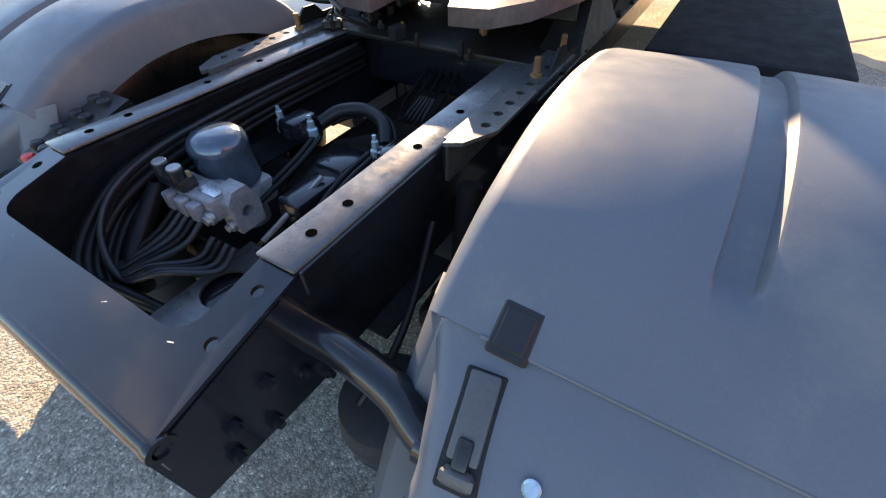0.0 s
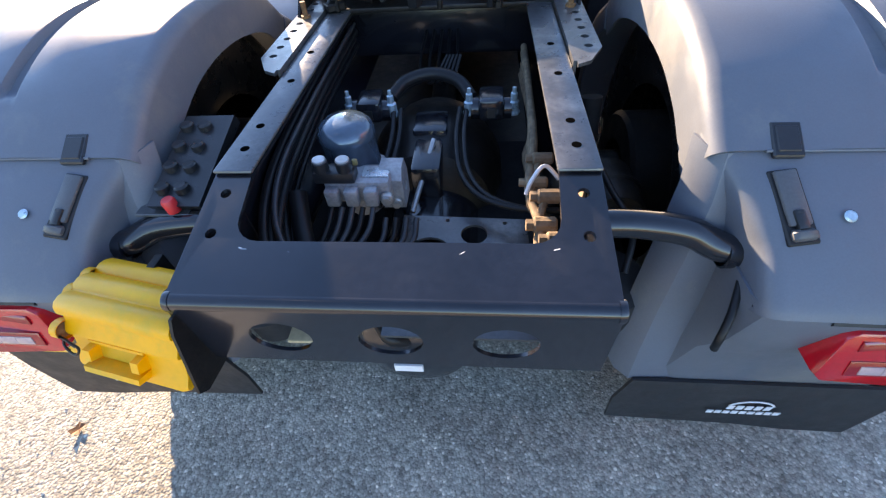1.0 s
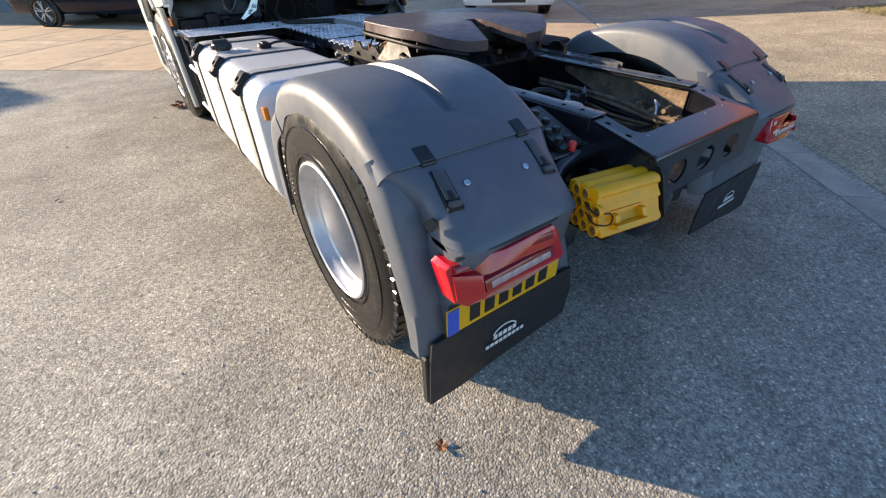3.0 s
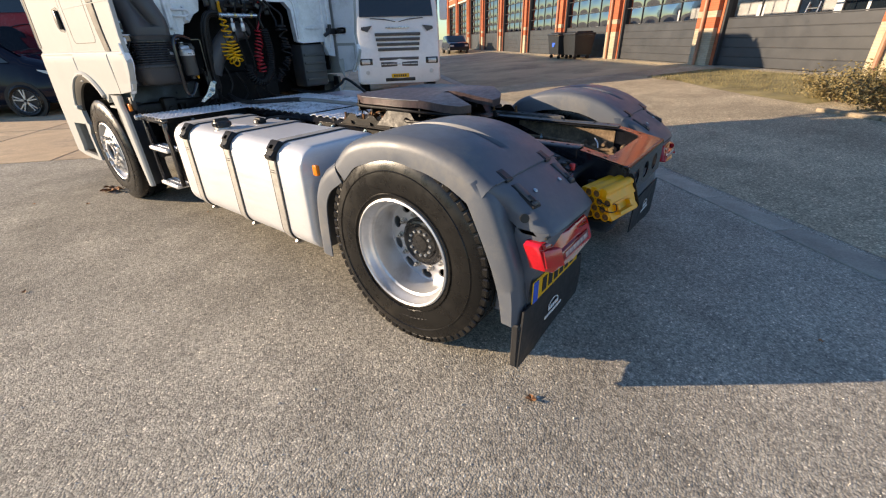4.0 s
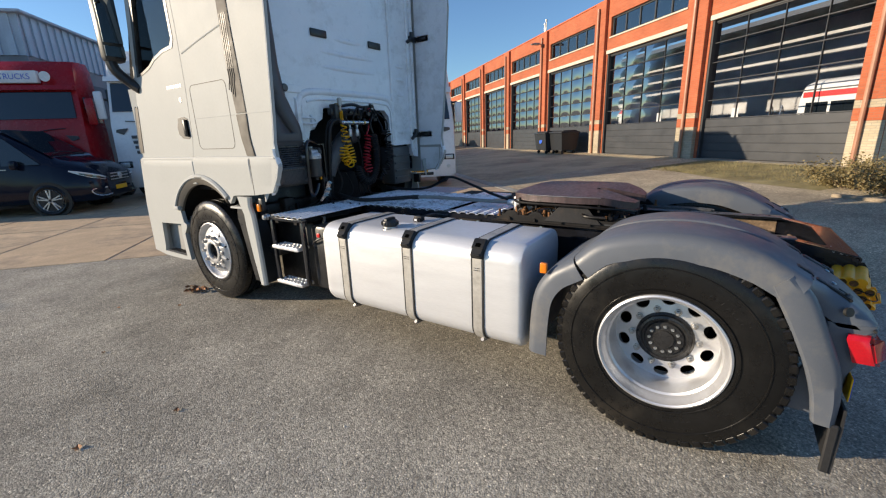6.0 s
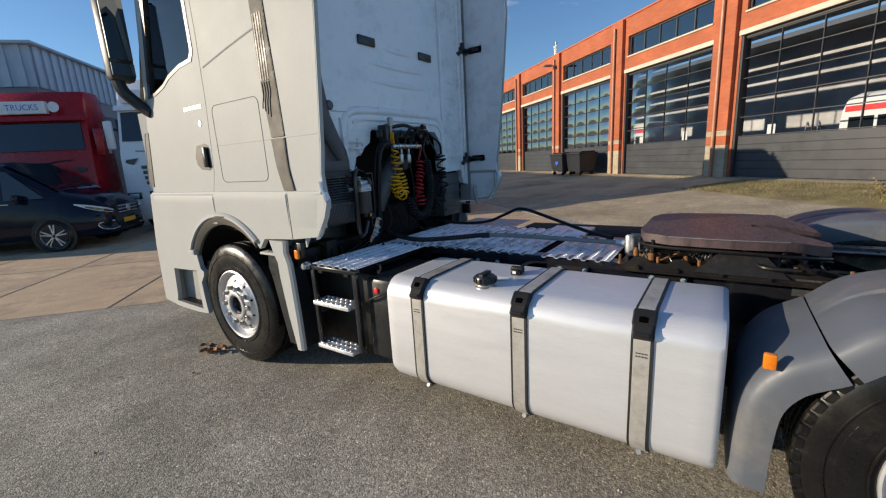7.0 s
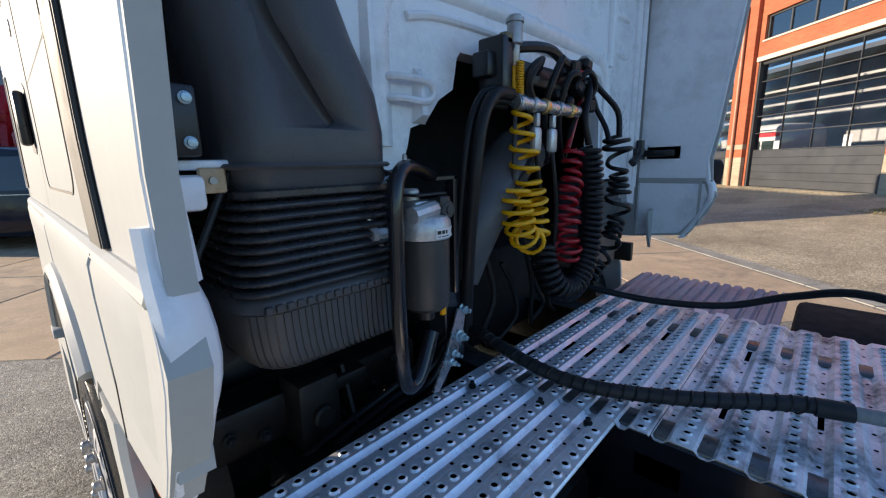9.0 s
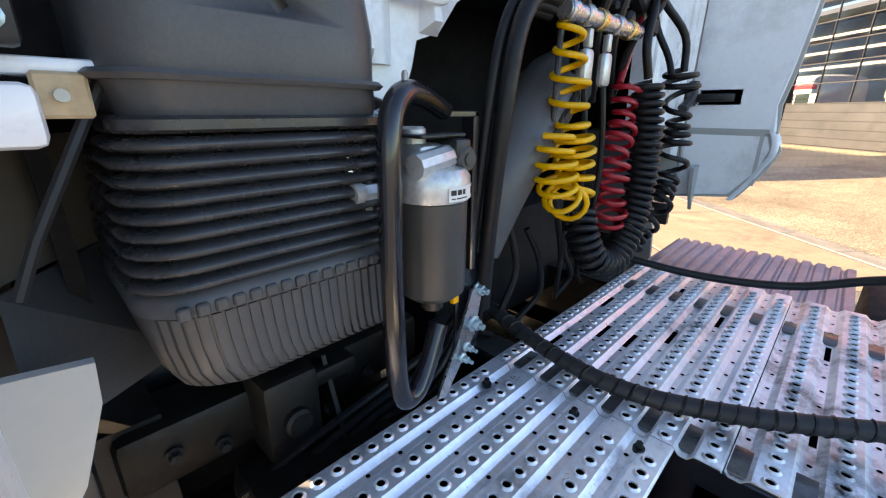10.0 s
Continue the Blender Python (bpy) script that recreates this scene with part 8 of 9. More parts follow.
for side in (-1, 1):
    # scalloped angle with a row of bolts
    pr = [(1.02, 0.905)]
    for i in range(5):
        y = 1.08 + i * 0.2
        pr += [(y, 0.955), (y + 0.035, 0.985), (y + 0.085, 0.985), (y + 0.12, 0.955)]
    pr += [(2.08, 0.905)]
    part("scalloped_angle", plate(pr, [], 'x', 0.455 * side, 0.463 * side), M_GREASE, truck)
    part("angle_foot", box(min(0.385 * side, 0.47 * side), max(0.385 * side, 0.47 * side), 0.98, 2.10, 0.895, 0.908, 0.003, 1), M_GREASE, truck)
    for i in range(6):
        y = 1.05 + i * 0.2
        part("rusty_stud", merge(disc(0.016, 0.93, 0.945, 'z', (0.43 * side, y, 0), 6), disc(0.009, 0.945, 0.985, 'z', (0.43 * side, y, 0), 10)), M_RUSTBROWN, truck)
        part("side_bolt", disc(0.012, 0.464 * side, 0.478 * side, 'x', (0, y + 0.1, 0.925), 8), M_GREASE, truck)
    # drilled angle on each rail behind the coupling
    br = [(0.395, 0.64), (0.43, 0.66), (0.47, 0.74), (0.47, 1.25), (0.395, 1.25)]
    hs = [ring(0.437, 0.75 + i * 0.062, 0.0115, 10) for i in range(8)]
    g = plate([(side * a, b) for a, b in br], [[(side * a, b) for a, b in h] for h in hs], 'z', 0.928, 0.937)
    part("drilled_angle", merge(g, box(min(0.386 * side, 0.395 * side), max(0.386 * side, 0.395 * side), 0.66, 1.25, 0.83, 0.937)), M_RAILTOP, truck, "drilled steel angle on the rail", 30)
for x, y, z, r in ((-0.28, 1.9, 0.965, 0.02), (-0.2, 2.0, 0.96, 0.016), (-0.33, 1.72, 0.96, 0.018), (-0.3, 1.55, 0.965, 0.02)):
    part("grease_nipple", lathe([(r, 0.93), (r * 1.1, z), (r * 0.6, z + 0.02), (1e-6, z + 0.025)], 'z', (x, y, 0), 10), M_RUSTBROWN, truck)
part("grease_line", tube([(-0.30, 1.95, 0.95), (-0.24, 1.9, 1.02), (-0.15, 1.8, 1.03), (-0.05, 1.75, 0.98)], 0.006, 6, 5), M_STRAP, truck)
part("grease_line", tube([(-0.38, 1.85, 0.95), (-0.36, 1.75, 1.0), (-0.33, 1.65, 1.0), (-0.3, 1.5, 0.96)], 0.006, 6, 5), M_RUSTBROWN, truck)
sender = part("tank_sender", merge(box(-0.915, -0.835, 2.490, 2.540, 0.931, 0.962, 0.006), box(-0.895, -0.855, 2.475, 2.55, 0.945, 0.972, 0.006)), M_CLIP, truck, "small black sender plug with a cable")
for i in range(4):
    part("plug_rib", box(-0.910 + i * 0.020, -0.902 + i * 0.020, 2.484, 2.4885, 0.934, 0.958), M_CLIP, sender)
part("plug_label", box(-0.9165, -0.9155, 2.505, 2.525, 0.94, 0.955), M_WHITEINK, sender)
part("sender_cable", tube([(-0.84, 2.515, 0.95), (-0.79, 2.51, 0.96), (-0.70, 2.5, 0.955), (-0.56, 2.46, 0.92)], 0.008, 8, 5), M_CABLE, sender)
part("tank_sticker", moved(plate([(-0.035, -0.085), (0.02, -0.075), (0.03, 0.01), (0.018, 0.012), (0.028, 0.085), (-0.03, 0.075), (-0.038, 0.005)], [], 'z', 0.0, 0.0015), Matrix.Translation((-1.005, 2.585, 0.9325)) @ Matrix.Rotation(radians(8), 4, 'Z')), M_WHITEINK, truck)

# ribs under the coupling plate, jaw gear, bracket by the cast post, loose greasy parts
for y in (1.30, 1.45, 1.60, 1.75, 1.88):
    part("under_rib", box(-0.44, 0.44, y - 0.009, y + 0.009, 1.005, 1.083, 0.004, 1), M_GREASE, fw)
for x in (-0.30, -0.13, 0.13, 0.30):
    part("under_rib", box(x - 0.009, x + 0.009, 1.22, 1.94, 1.0, 1.083, 0.004, 1), M_GREASE, fw)
part("edge_wear", tube([(-0.473, 1.80, 1.113), (-0.487, 1.62, 1.113), (-0.487, 1.45, 1.113), (-0.463, 1.285, 1.112)], 0.0028, 5, 3), M_STRAP, fw, "bright rubbed plate edge")
part("release_lever", merge(tube([(-0.34, 1.42, 1.0), (-0.46, 1.40, 0.99), (-0.50, 1.36, 0.985), (-0.50, 1.24, 0.985)], 0.011, 8, 4), disc(0.022, 0.985, 1.0, 'z', (-0.36, 1.42, 0), 12)), M_GREASE, fw)
part("lever_spring", tube(coil_path([(-0.30, 1.70, 0.985), (-0.40, 1.52, 0.985)], 0.014, 12, 8), 0.0035, 5, 1), M_STRAP, fw)
part("post_bracket", merge(box(-0.075, -0.067, 1.90, 2.002, 0.93, 1.0, 0.002, 1), box(-0.13, -0.067, 1.99, 2.0, 0.93, 1.02, 0.002, 1)), M_STRAP, truck, "steel bracket beside the cast post")
part("post_bracket", box(0.07, 0.078, 1.98, 2.08, 0.93, 1.02, 0.002, 1), M_STRAP, truck)
rng = random.Random(33)
for i in range(34):
    x, y = rng.uniform(-0.44, 0.30), rng.uniform(1.08, 2.06)
    r, h = rng.uniform(0.008, 0.022), rng.uniform(0.012, 0.055)
    m_ = (M_GREASE, M_GREASE, M_RUSTBROWN, M_GREASE, M_MATTBLACK, M_HUB, M_GREASE)[i % 7]
    if i % 2:
        part("greasy_nut", merge(disc(r, 0.930, 0.930 + h * 0.6, 'z', (x, y, 0), 6), disc(r * 0.55, 0.930 + h * 0.6, 0.930 + h, 'z', (x, y, 0), 8)), m_, truck)
    else:
        part("greasy_block", moved(box(-r * 1.5, r * 1.5, -r, r, 0.0, h, 0.004, 1), Matrix.Translation((x, y, 0.930)) @ Matrix.Rotation(rng.random() * 3, 4, 'Z')), m_, truck)
for i in range(7):
    x, y = -0.43 + rng.uniform(0, 0.1), 1.12 + i * 0.13
    part("grease_line", tube([(x, y, 0.94), (x + 0.04, y + 0.03, 0.985 + rng.uniform(0, 0.02)), (x + 0.10, y + rng.uniform(-0.05, 0.08), 0.985), (x + 0.15, y + 0.05, 0.94)], 0.0055, 6, 4), (M_CABLE, M_HUB, M_CABLE, M_RUSTBROWN)[i % 4], truck)

# dark clutter round the line rack
rng = random.Random(52)
for i in range(12):
    x, z, r = rng.uniform(-0.24, 0.24), rng.uniform(1.745, 1.90), rng.uniform(0.014, 0.034)
    part("rack_fitting", moved(box(-r, r, -0.02, 0.02, -r * 0.8, r * 0.8, 0.008, 1), Matrix.Translation((x, 3.905, z)) @ Matrix.Rotation(rng.uniform(-0.7, 0.7), 4, 'Y')), M_BLKPLASTIC if i % 3 else M_CABLE, truck)
for i in range(5):
    x, k = rng.uniform(-0.2, 0.2), rng.choice((-1, 1))
    part("rack_hose", tube([(x, 3.905, 1.82), (x + 0.04 * k, 3.865, 1.86 + rng.uniform(-0.03, 0.02)), (x + 0.10 * k, 3.87, 1.80 + rng.uniform(-0.03, 0.02)), (x + rng.uniform(0.0, 0.12) * k, 3.90, 1.70), (x + 0.03, 3.95, 1.55)], rng.uniform(0.007, 0.012), 8, 5), M_CABLE, truck)

# ---- parked vehicles, building and yard things ----
EX = Vector((0.733, -0.68, 0))


def at_place(x, y, z, fwd):
    """A pose with local +y along fwd."""
    f = Vector((fwd[0], fwd[1], 0)).normalized()
    r = Vector((f.y, -f.x, 0))
    return Matrix(((r.x, f.x, 0, x), (r.y, f.y, 0, y), (0, 0, 1, z), (0, 0, 0, 1)))


def parked_lorry(name, label, pose_m, paint, sign_word, visor_lamps, depth=2.2, up=0.0, sgn=0.0, word=0.27):
    """Flat-nosed lorry; its front lies at local y = 0 and it looks along -y."""
    t = thing(name, label, "lorry", at=pose_m)
    P = lambda nm_, g, m, lab="", ang=35: part(nm_, g, m, t, lab, ang)
    sec = []
    for z, f, w in ((0.34, -0.02, 1.20), (0.42, -0.06, 1.25), (0.95, -0.06, 1.25), (1.10, -0.04, 1.25), (1.95, 0.0, 1.24), (2.75, 0.16, 1.20), (3.0, 0.2, 1.18), (3.6, 0.34, 1.14), (3.82, 0.55, 1.08)):
        r = 0.2
        sec.append([(-w, depth, z), (-w, f + r, z), (-w + r * 0.3, f + r * 0.3, z), (-w + r, f, z), (0, f - 0.03, z), (w - r, f, z), (w - r * 0.3, f + r * 0.3, z), (w, f + r, z), (w, depth, z)])
    P("cab_body", loft(sec), paint)
    ws = []
    for z, f0, w in ((2.10 + up, 0.0 + 0.2 * up, 1.05), (2.88 + up * 0.6, 0.145 + 0.12 * up, 0.98 + 0.03 * (up > 0))):
        ws.append([(-w, f0, z), (0, f0 - 0.05, z), (w, f0, z), (w, f0 + 0.08, z), (0, f0 + 0.03, z), (-w, f0 + 0.08, z)])
    P("windscreen", loft(ws), M_DARKGLASS)
    for s in (-1, 1):
        P("wiper", tube([(0.05 * s, -0.05, 1.97), (0.35 * s, -0.05, 2.03), (0.75 * s, -0.02, 2.06)], 0.012, 6, 3), M_BLKPLASTIC)
        P("side_window", box(min(1.2 * s, 1.238 * s), max(1.2 * s, 1.238 * s), 0.30, min(1.15, depth - 0.12), 2.0 + up, 2.66 + up, 0.005), M_DARKGLASS)
        P("headlamp", box(min(0.78 * s, 1.16 * s), max(0.78 * s, 1.16 * s), -0.08, 0.0, 0.86, 1.04, 0.03), M_DARKGLASS)
        P("headlamp_lens", box(min(0.86 * s, 1.1 * s), max(0.86 * s, 1.1 * s), -0.09, -0.07, 0.89, 1.01, 0.02), M_SILVERCAN)
        P("fog_lamp", disc(0.06, -0.085, -0.05, 'y', (0.95 * s, 0, 0.66), 16, 0.01), M_SILVERCAN)
        P("grille_wing", plate([(0.72 * s, 1.88), (1.02 * s, 1.85), (1.04 * s, 1.78), (0.86 * s, 1.72)], [], 'y', -0.05, -0.02), M_GREYBLACK)
        P("mirror", box(min(1.28 * s, 1.50 * s), max(1.28 * s, 1.50 * s), 0.12, 0.24, 2.0 + up * 0.6, 2.62 + up, 0.05), paint)
        P("mirror_arm", tube([(1.2 * s, 0.3, 2.6), (1.32 * s, 0.22, 2.62), (1.38 * s, 0.2, 2.58)], 0.03, 8, 3), M_BLKPLASTIC)
        P("front_tyre", lathe([(0.29, 0.0), (0.32, -0.02), (0.44, -0.02), (0.49, 0.02), (0.49, 0.28), (0.44, 0.3), (0.29, 0.3)], 'x', (1.22 if s > 0 else -1.22, min(1.4, depth - 0.2), 0.49), 32) if s < 0 else moved(lathe([(0.29, 0.0), (0.32, -0.02), (0.44, -0.02), (0.49, 0.02), (0.49, 0.28), (0.44, 0.3), (0.29, 0.3)], 'x', (0, 0, 0), 32), Matrix.Translation((1.22, min(1.4, depth - 0.2), 0.49)) @ Matrix.Rotation(math.pi, 4, 'Z')), M_TYRE)
    for i in range(5):
        z = 1.66 - i * 0.13 if i < 4 else 1.02
        P("grille_slot", box(-0.66 + 0.02 * i, 0.66 - 0.02 * i, -0.082, -0.04, z - 0.045, z + 0.035, 0.012), M_GREYBLACK)
    P("lower_grille", box(-0.55, 0.55, -0.088, -0.05, 0.80, 0.94, 0.02), M_GREYBLACK)
    P("lower_bar", box(-0.53, 0.53, -0.10, -0.08, 0.86, 0.885, 0.006), M_STEEL)
    P("maker_bar", box(-0.34, 0.34, -0.075, -0.05, 1.80, 1.845, 0.004), M_STEEL, "plain bright bar")
    P("number_plate", box(-0.26, 0.26, -0.105, -0.09, 0.50, 0.61, 0.003), M_PLATE)
    P("plate_bars", merge(*[box(-0.19 + i * 0.065, -0.15 + i * 0.065, -0.1075, -0.1055, 0.525, 0.585) for i in range(6)]), M_FLATBLACK)
    P("bumper_mouth", box(-0.45, 0.45, -0.09, -0.05, 0.40, 0.50, 0.02), M_BLKPLASTIC)
    P("sun_visor", loft([[(-1.12, 0.04, 2.90 + up * 0.7), (0, -0.01, 2.90 + up * 0.7), (1.12, 0.04, 2.90 + up * 0.7), (1.12, 0.24, 2.90 + up * 0.7), (-1.12, 0.24, 2.90 + up * 0.7)], [(-1.12, 0.10, 3.06 + up * 0.5), (0, 0.04, 3.06 + up * 0.5), (1.12, 0.10, 3.06 + up * 0.5), (1.12, 0.29, 3.06 + up * 0.5), (-1.12, 0.29, 3.06 + up * 0.5)]]), paint)
    P("sign_board", box(-0.95, 0.75 + sgn, 0.08, 0.24, 3.12 + 0.5 * up, 3.46 + 0.35 * up, 0.02), M_WHITEINK if sign_word else paint)
    if sign_word:
        P("sign_letters", text_geo(sign_word, word, Matrix.Translation((0.12 + sgn * 0.75, 0.076, 3.29 + 0.42 * up))), M_BLUE, "blue sign letters", 0)
        P("sign_mark", plate([(x + sgn * 0.75, z + 0.42 * up) for x, z in ((-0.62, 3.38), (-0.44, 3.38), (-0.44, 3.27), (-0.53, 3.19), (-0.62, 3.27))], [], 'y', 0.074, 0.077), M_BLUE)
        P("round_sticker", disc(0.13, 0.10, 0.12, 'y', (0.93 + sgn, 0, 3.3 + 0.42 * up), 20), M_WHITEINK)
    for i in range(visor_lamps):
        P("roof_lamp", lathe([(1e-6, 0.0), (0.09, 0.005), (0.10, 0.03), (0.07, 0.1), (1e-6, 0.12)], 'y', (-0.75 + i * 0.5, 0.28, 3.68), 18), M_SILVERCAN)
    long = 6.0 if depth > 1.5 else 2.7
    P("chassis", box(-0.45, 0.45, depth - 0.2, long, 0.55, 0.95, 0.03), M_BLKPLASTIC)
    if depth > 1.5:
        P("rear_body", box(-1.22, 1.22, depth + 0.05, depth + 0.7, 1.1, 3.4, 0.05), paint)
    for s in (-1, 1):
        P("rear_tyre", lathe([(1e-6, -0.3), (0.44, -0.3), (0.49, -0.26), (0.49, 0.26), (0.44, 0.3), (1e-6, 0.3)], 'x', (0.92 * s, long - 0.8, 0.49), 28), M_TYRE)
    P("underrun", box(-1.15, 1.15, 0.05, depth - 0.1, 0.36, 0.9, 0.05), M_BLKPLASTIC)
    return t


sx, sy = 8.2 - 1.22 * EX.x, 7.8 - 1.22 * EX.y
parked_lorry("white_lorry", "white lorry with roof lamps and a sign above the windscreen", at_place(sx, sy, ground_z(sx, sy), FD), M_WHITETRUCK, "TRUCKS", 4)
cx, cy = 1.42 - 1.25 * EX.x, 16.05 - 1.25 * EX.y
parked_lorry("red_lorry", "dark red lorry with a pale sign board, in shade", at_place(cx - 0.15 * EX.x, cy - 0.15 * EX.y, GZ, FD) @ Matrix.Diagonal((1, 1, 1.06, 1)), M_REDTRUCK, "TRUCKS", 0, 1.15, 0.22, -0.42, 0.2)
# the next two stand out of view and are there for their shadows
parked_lorry("red_lorry", "dark red lorry beside the other, in shade", at_place(cx - 3.4 * EX.x, cy - 3.4 * EX.y, GZ, FD), M_REDTRUCK, "", 0, 1.15)
parked_lorry("grey_lorry", "white lorry parked across the yard from the row", at_place(-11.8, 20.4, GZ, (-0.85, -0.5)), M_WHITETRUCK, "", 0)
parked_lorry("grey_lorry", "white lorry parked in the row behind the cab", at_place(cx + 2.85 * EX.x + 0.1 * FD.x, cy + 2.85 * EX.y + 0.1 * FD.y, GZ, FD) @ Matrix.Diagonal((1, 1, 1.14, 1)), M_WHITETRUCK, "", 0, 2.2, 0.2)


def van():
    """Local +y is forward, its front axle at the origin."""
    t = thing("van", "dark blue passenger van with alloy wheels, parked in shade", "van", at=at_place(0.44, 15.18, GZ, EX) @ Matrix.Scale(1.11, 4))
    P = lambda nm_, g, m, lab="", ang=35: part(nm_, g, m, t, lab, ang)
    secs = ((-4.22, 0.86, 0.35, 1.10, 1.75, 0.72), (-4.05, 0.93, 0.30, 1.10, 1.90, 0.78), (-1.3, 0.96, 0.28, 1.10, 1.93, 0.79), (-0.75, 0.96, 0.28, 1.10, 1.87, 0.77), (-0.30, 0.96, 0.28, 1.08, 1.58, 0.79), (0.12, 0.96, 0.28, 1.06, 1.29, 0.84),
            (0.24, 0.955, 0.28, 1.04, 1.23, 0.84), (0.60, 0.93, 0.28, 0.99, 1.14, 0.72), (0.82, 0.87, 0.29, 0.92, 1.05, 0.60), (0.95, 0.74, 0.31, 0.84, 0.91, 0.50), (1.00, 0.56, 0.36, 0.74, 0.80, 0.40))
    rings = []
    for y, w, zb, zm, zt, wt in secs:
        right = [(w - 0.06, zb), (w - 0.01, zb + 0.07), (w, 0.45 + zb * 0.3), (w, zm), (wt + (w - wt) * 0.35, zm + (zt - zm) * 0.6), (wt, zt - 0.05), (wt - 0.12, zt)]
        rings.append([(x, y, z) for x, z in right] + [(-x, y, z) for x, z in right[::-1]])
    P("body", loft(rings), M_VANBLUE, "", 50)
    P("windscreen", loft([[(-0.80, 0.12, 1.30), (0.80, 0.12, 1.30), (0.80, 0.16, 1.26), (-0.80, 0.16, 1.26)], [(-0.70, -0.74, 1.895), (0.70, -0.74, 1.895), (0.70, -0.70, 1.875), (-0.70, -0.70, 1.875)]]), M_DARKGLASS)
    P("wiper", tube([(-0.55, 0.10, 1.325), (0.0, -0.02, 1.40), (0.55, 0.05, 1.355)], 0.010, 6, 3), M_FLATBLACK)
    for s in (-1, 1):
        def side_glass(pts):
            sx = lambda z: 0.957 - max(0.0, z - 1.09) * 0.175
            return loft([[(s * (sx(z) + d), y, z) for y, z in pts] for d in (-0.03, 0.006)])
        P("side_window", side_glass([(-0.72, 1.13), (-0.02, 1.14), (-0.62, 1.70), (-0.72, 1.72)]), M_DARKGLASS)
        P("rear_side_window", side_glass([(-3.7, 1.14), (-0.85, 1.13), (-0.85, 1.74), (-3.6, 1.74)]), M_DARKGLASS)
        hl = ((0.60, 0.985, 0.735, 0.80), (0.74, 0.945, 0.765, 0.845), (0.86, 0.835, 0.80, 0.895), (0.925, 0.64, 0.875, 0.945), (0.945, 0.46, 0.955, 0.975))
        P("headlamp", loft([[(s * (x + 0.010), y + 0.012, za), (s * (x + 0.004), y + 0.010, zb), (s * (x - 0.06), y - 0.03, zb), (s * (x - 0.06), y - 0.03, za)] for x, y, za, zb in hl]), M_SILVERCAN)
        P("lamp_strip", tube([(s * (x + 0.010), y + 0.014, zb - 0.004) for x, y, za, zb in hl], 0.011, 6, 3), M_WHITETRUCK)
        P("lamp_core", loft([[(s * (x + 0.013), y + 0.015, za + 0.012), (s * (x + 0.010), y + 0.014, zb - 0.028), (s * (x - 0.03), y, zb - 0.028), (s * (x - 0.03), y, za + 0.012)] for x, y, za, zb in hl[:4]]), M_DARKGLASS)
        P("bumper_trim", tube([(0.50 * s, 1.012, 0.40), (0.72 * s, 0.975, 0.38), (0.865 * s, 0.855, 0.42), (0.885 * s, 0.815, 0.53), (0.62 * s, 0.995, 0.56)], 0.013, 6, 4), M_STEEL)
        P("bumper_intake", loft([[(s * x, y + d, z) for x, y, z in ((0.52, 1.0, 0.42), (0.72, 0.962, 0.40), (0.85, 0.85, 0.43), (0.865, 0.815, 0.51), (0.62, 0.985, 0.54))] for d in (-0.03, 0.008)]), M_FLATBLACK)
        P("door_mirror", box(min(0.97 * s, 1.12 * s), max(0.97 * s, 1.12 * s), -0.50, -0.38, 1.05, 1.24, 0.04), M_VANBLUE)
        P("door_strip", box(min(0.958 * s, 0.966 * s), max(0.958 * s, 0.966 * s), -3.3, -0.65, 1.045, 1.06), M_STEEL)
        for y in (0.0, -3.2):
            # flat black discs paint the shade in the arch and wheel dish
            P("arch_gap", disc(0.405, *sorted((0.90 * s, 0.9625 * s)), 'x', (0, y, 0.345), 32), M_FLATBLACK)
            P("tyre", lathe([(0.24, -0.10), (0.30, -0.125), (0.345, -0.09), (0.345, 0.09), (0.30, 0.125), (0.24, 0.10)], 'x', (0.87 * s, y, 0.345), 32), M_TYRE)
            P("wheel_dish", disc(0.245, *sorted((0.80 * s, 0.965 * s)), 'x', (0, y, 0.345), 28), M_FLATBLACK)
            sgn_ = 1 if s > 0 else -1
            P("alloy_rim", merge(lathe([(0.232, 0.96 * sgn_), (0.247, 0.992 * sgn_), (0.257, 0.96 * sgn_)], 'x', (0, y, 0.345), 28),
                                 *[moved(box(-0.012, 0.012, -0.014, 0.014, 0.03, 0.24, 0.004, 1), Matrix.Translation((0.975 * s, y, 0.345)) @ Matrix.Rotation(2 * math.pi * (i // 2) / 5 + (0.16 if i % 2 else -0.16), 4, 'X')) for i in range(10)]), M_STEEL)
    for i in range(3):
        P("grille_bar", box(-0.42, 0.42, 0.995, 1.022, 0.70 + i * 0.07, 0.725 + i * 0.07, 0.008), M_STEEL)
    P("grille", box(-0.46, 0.46, 0.93, 1.008, 0.66, 0.87, 0.02), M_FLATBLACK)
    P("round_badge", disc(0.085, 1.0, 1.03, 'y', (0, 0, 0.79), 20, 0.01), M_STEEL)
    P("number_plate", box(-0.26, 0.26, 0.99, 1.012, 0.47, 0.57, 0.003), M_PLATE)
    return t


van()


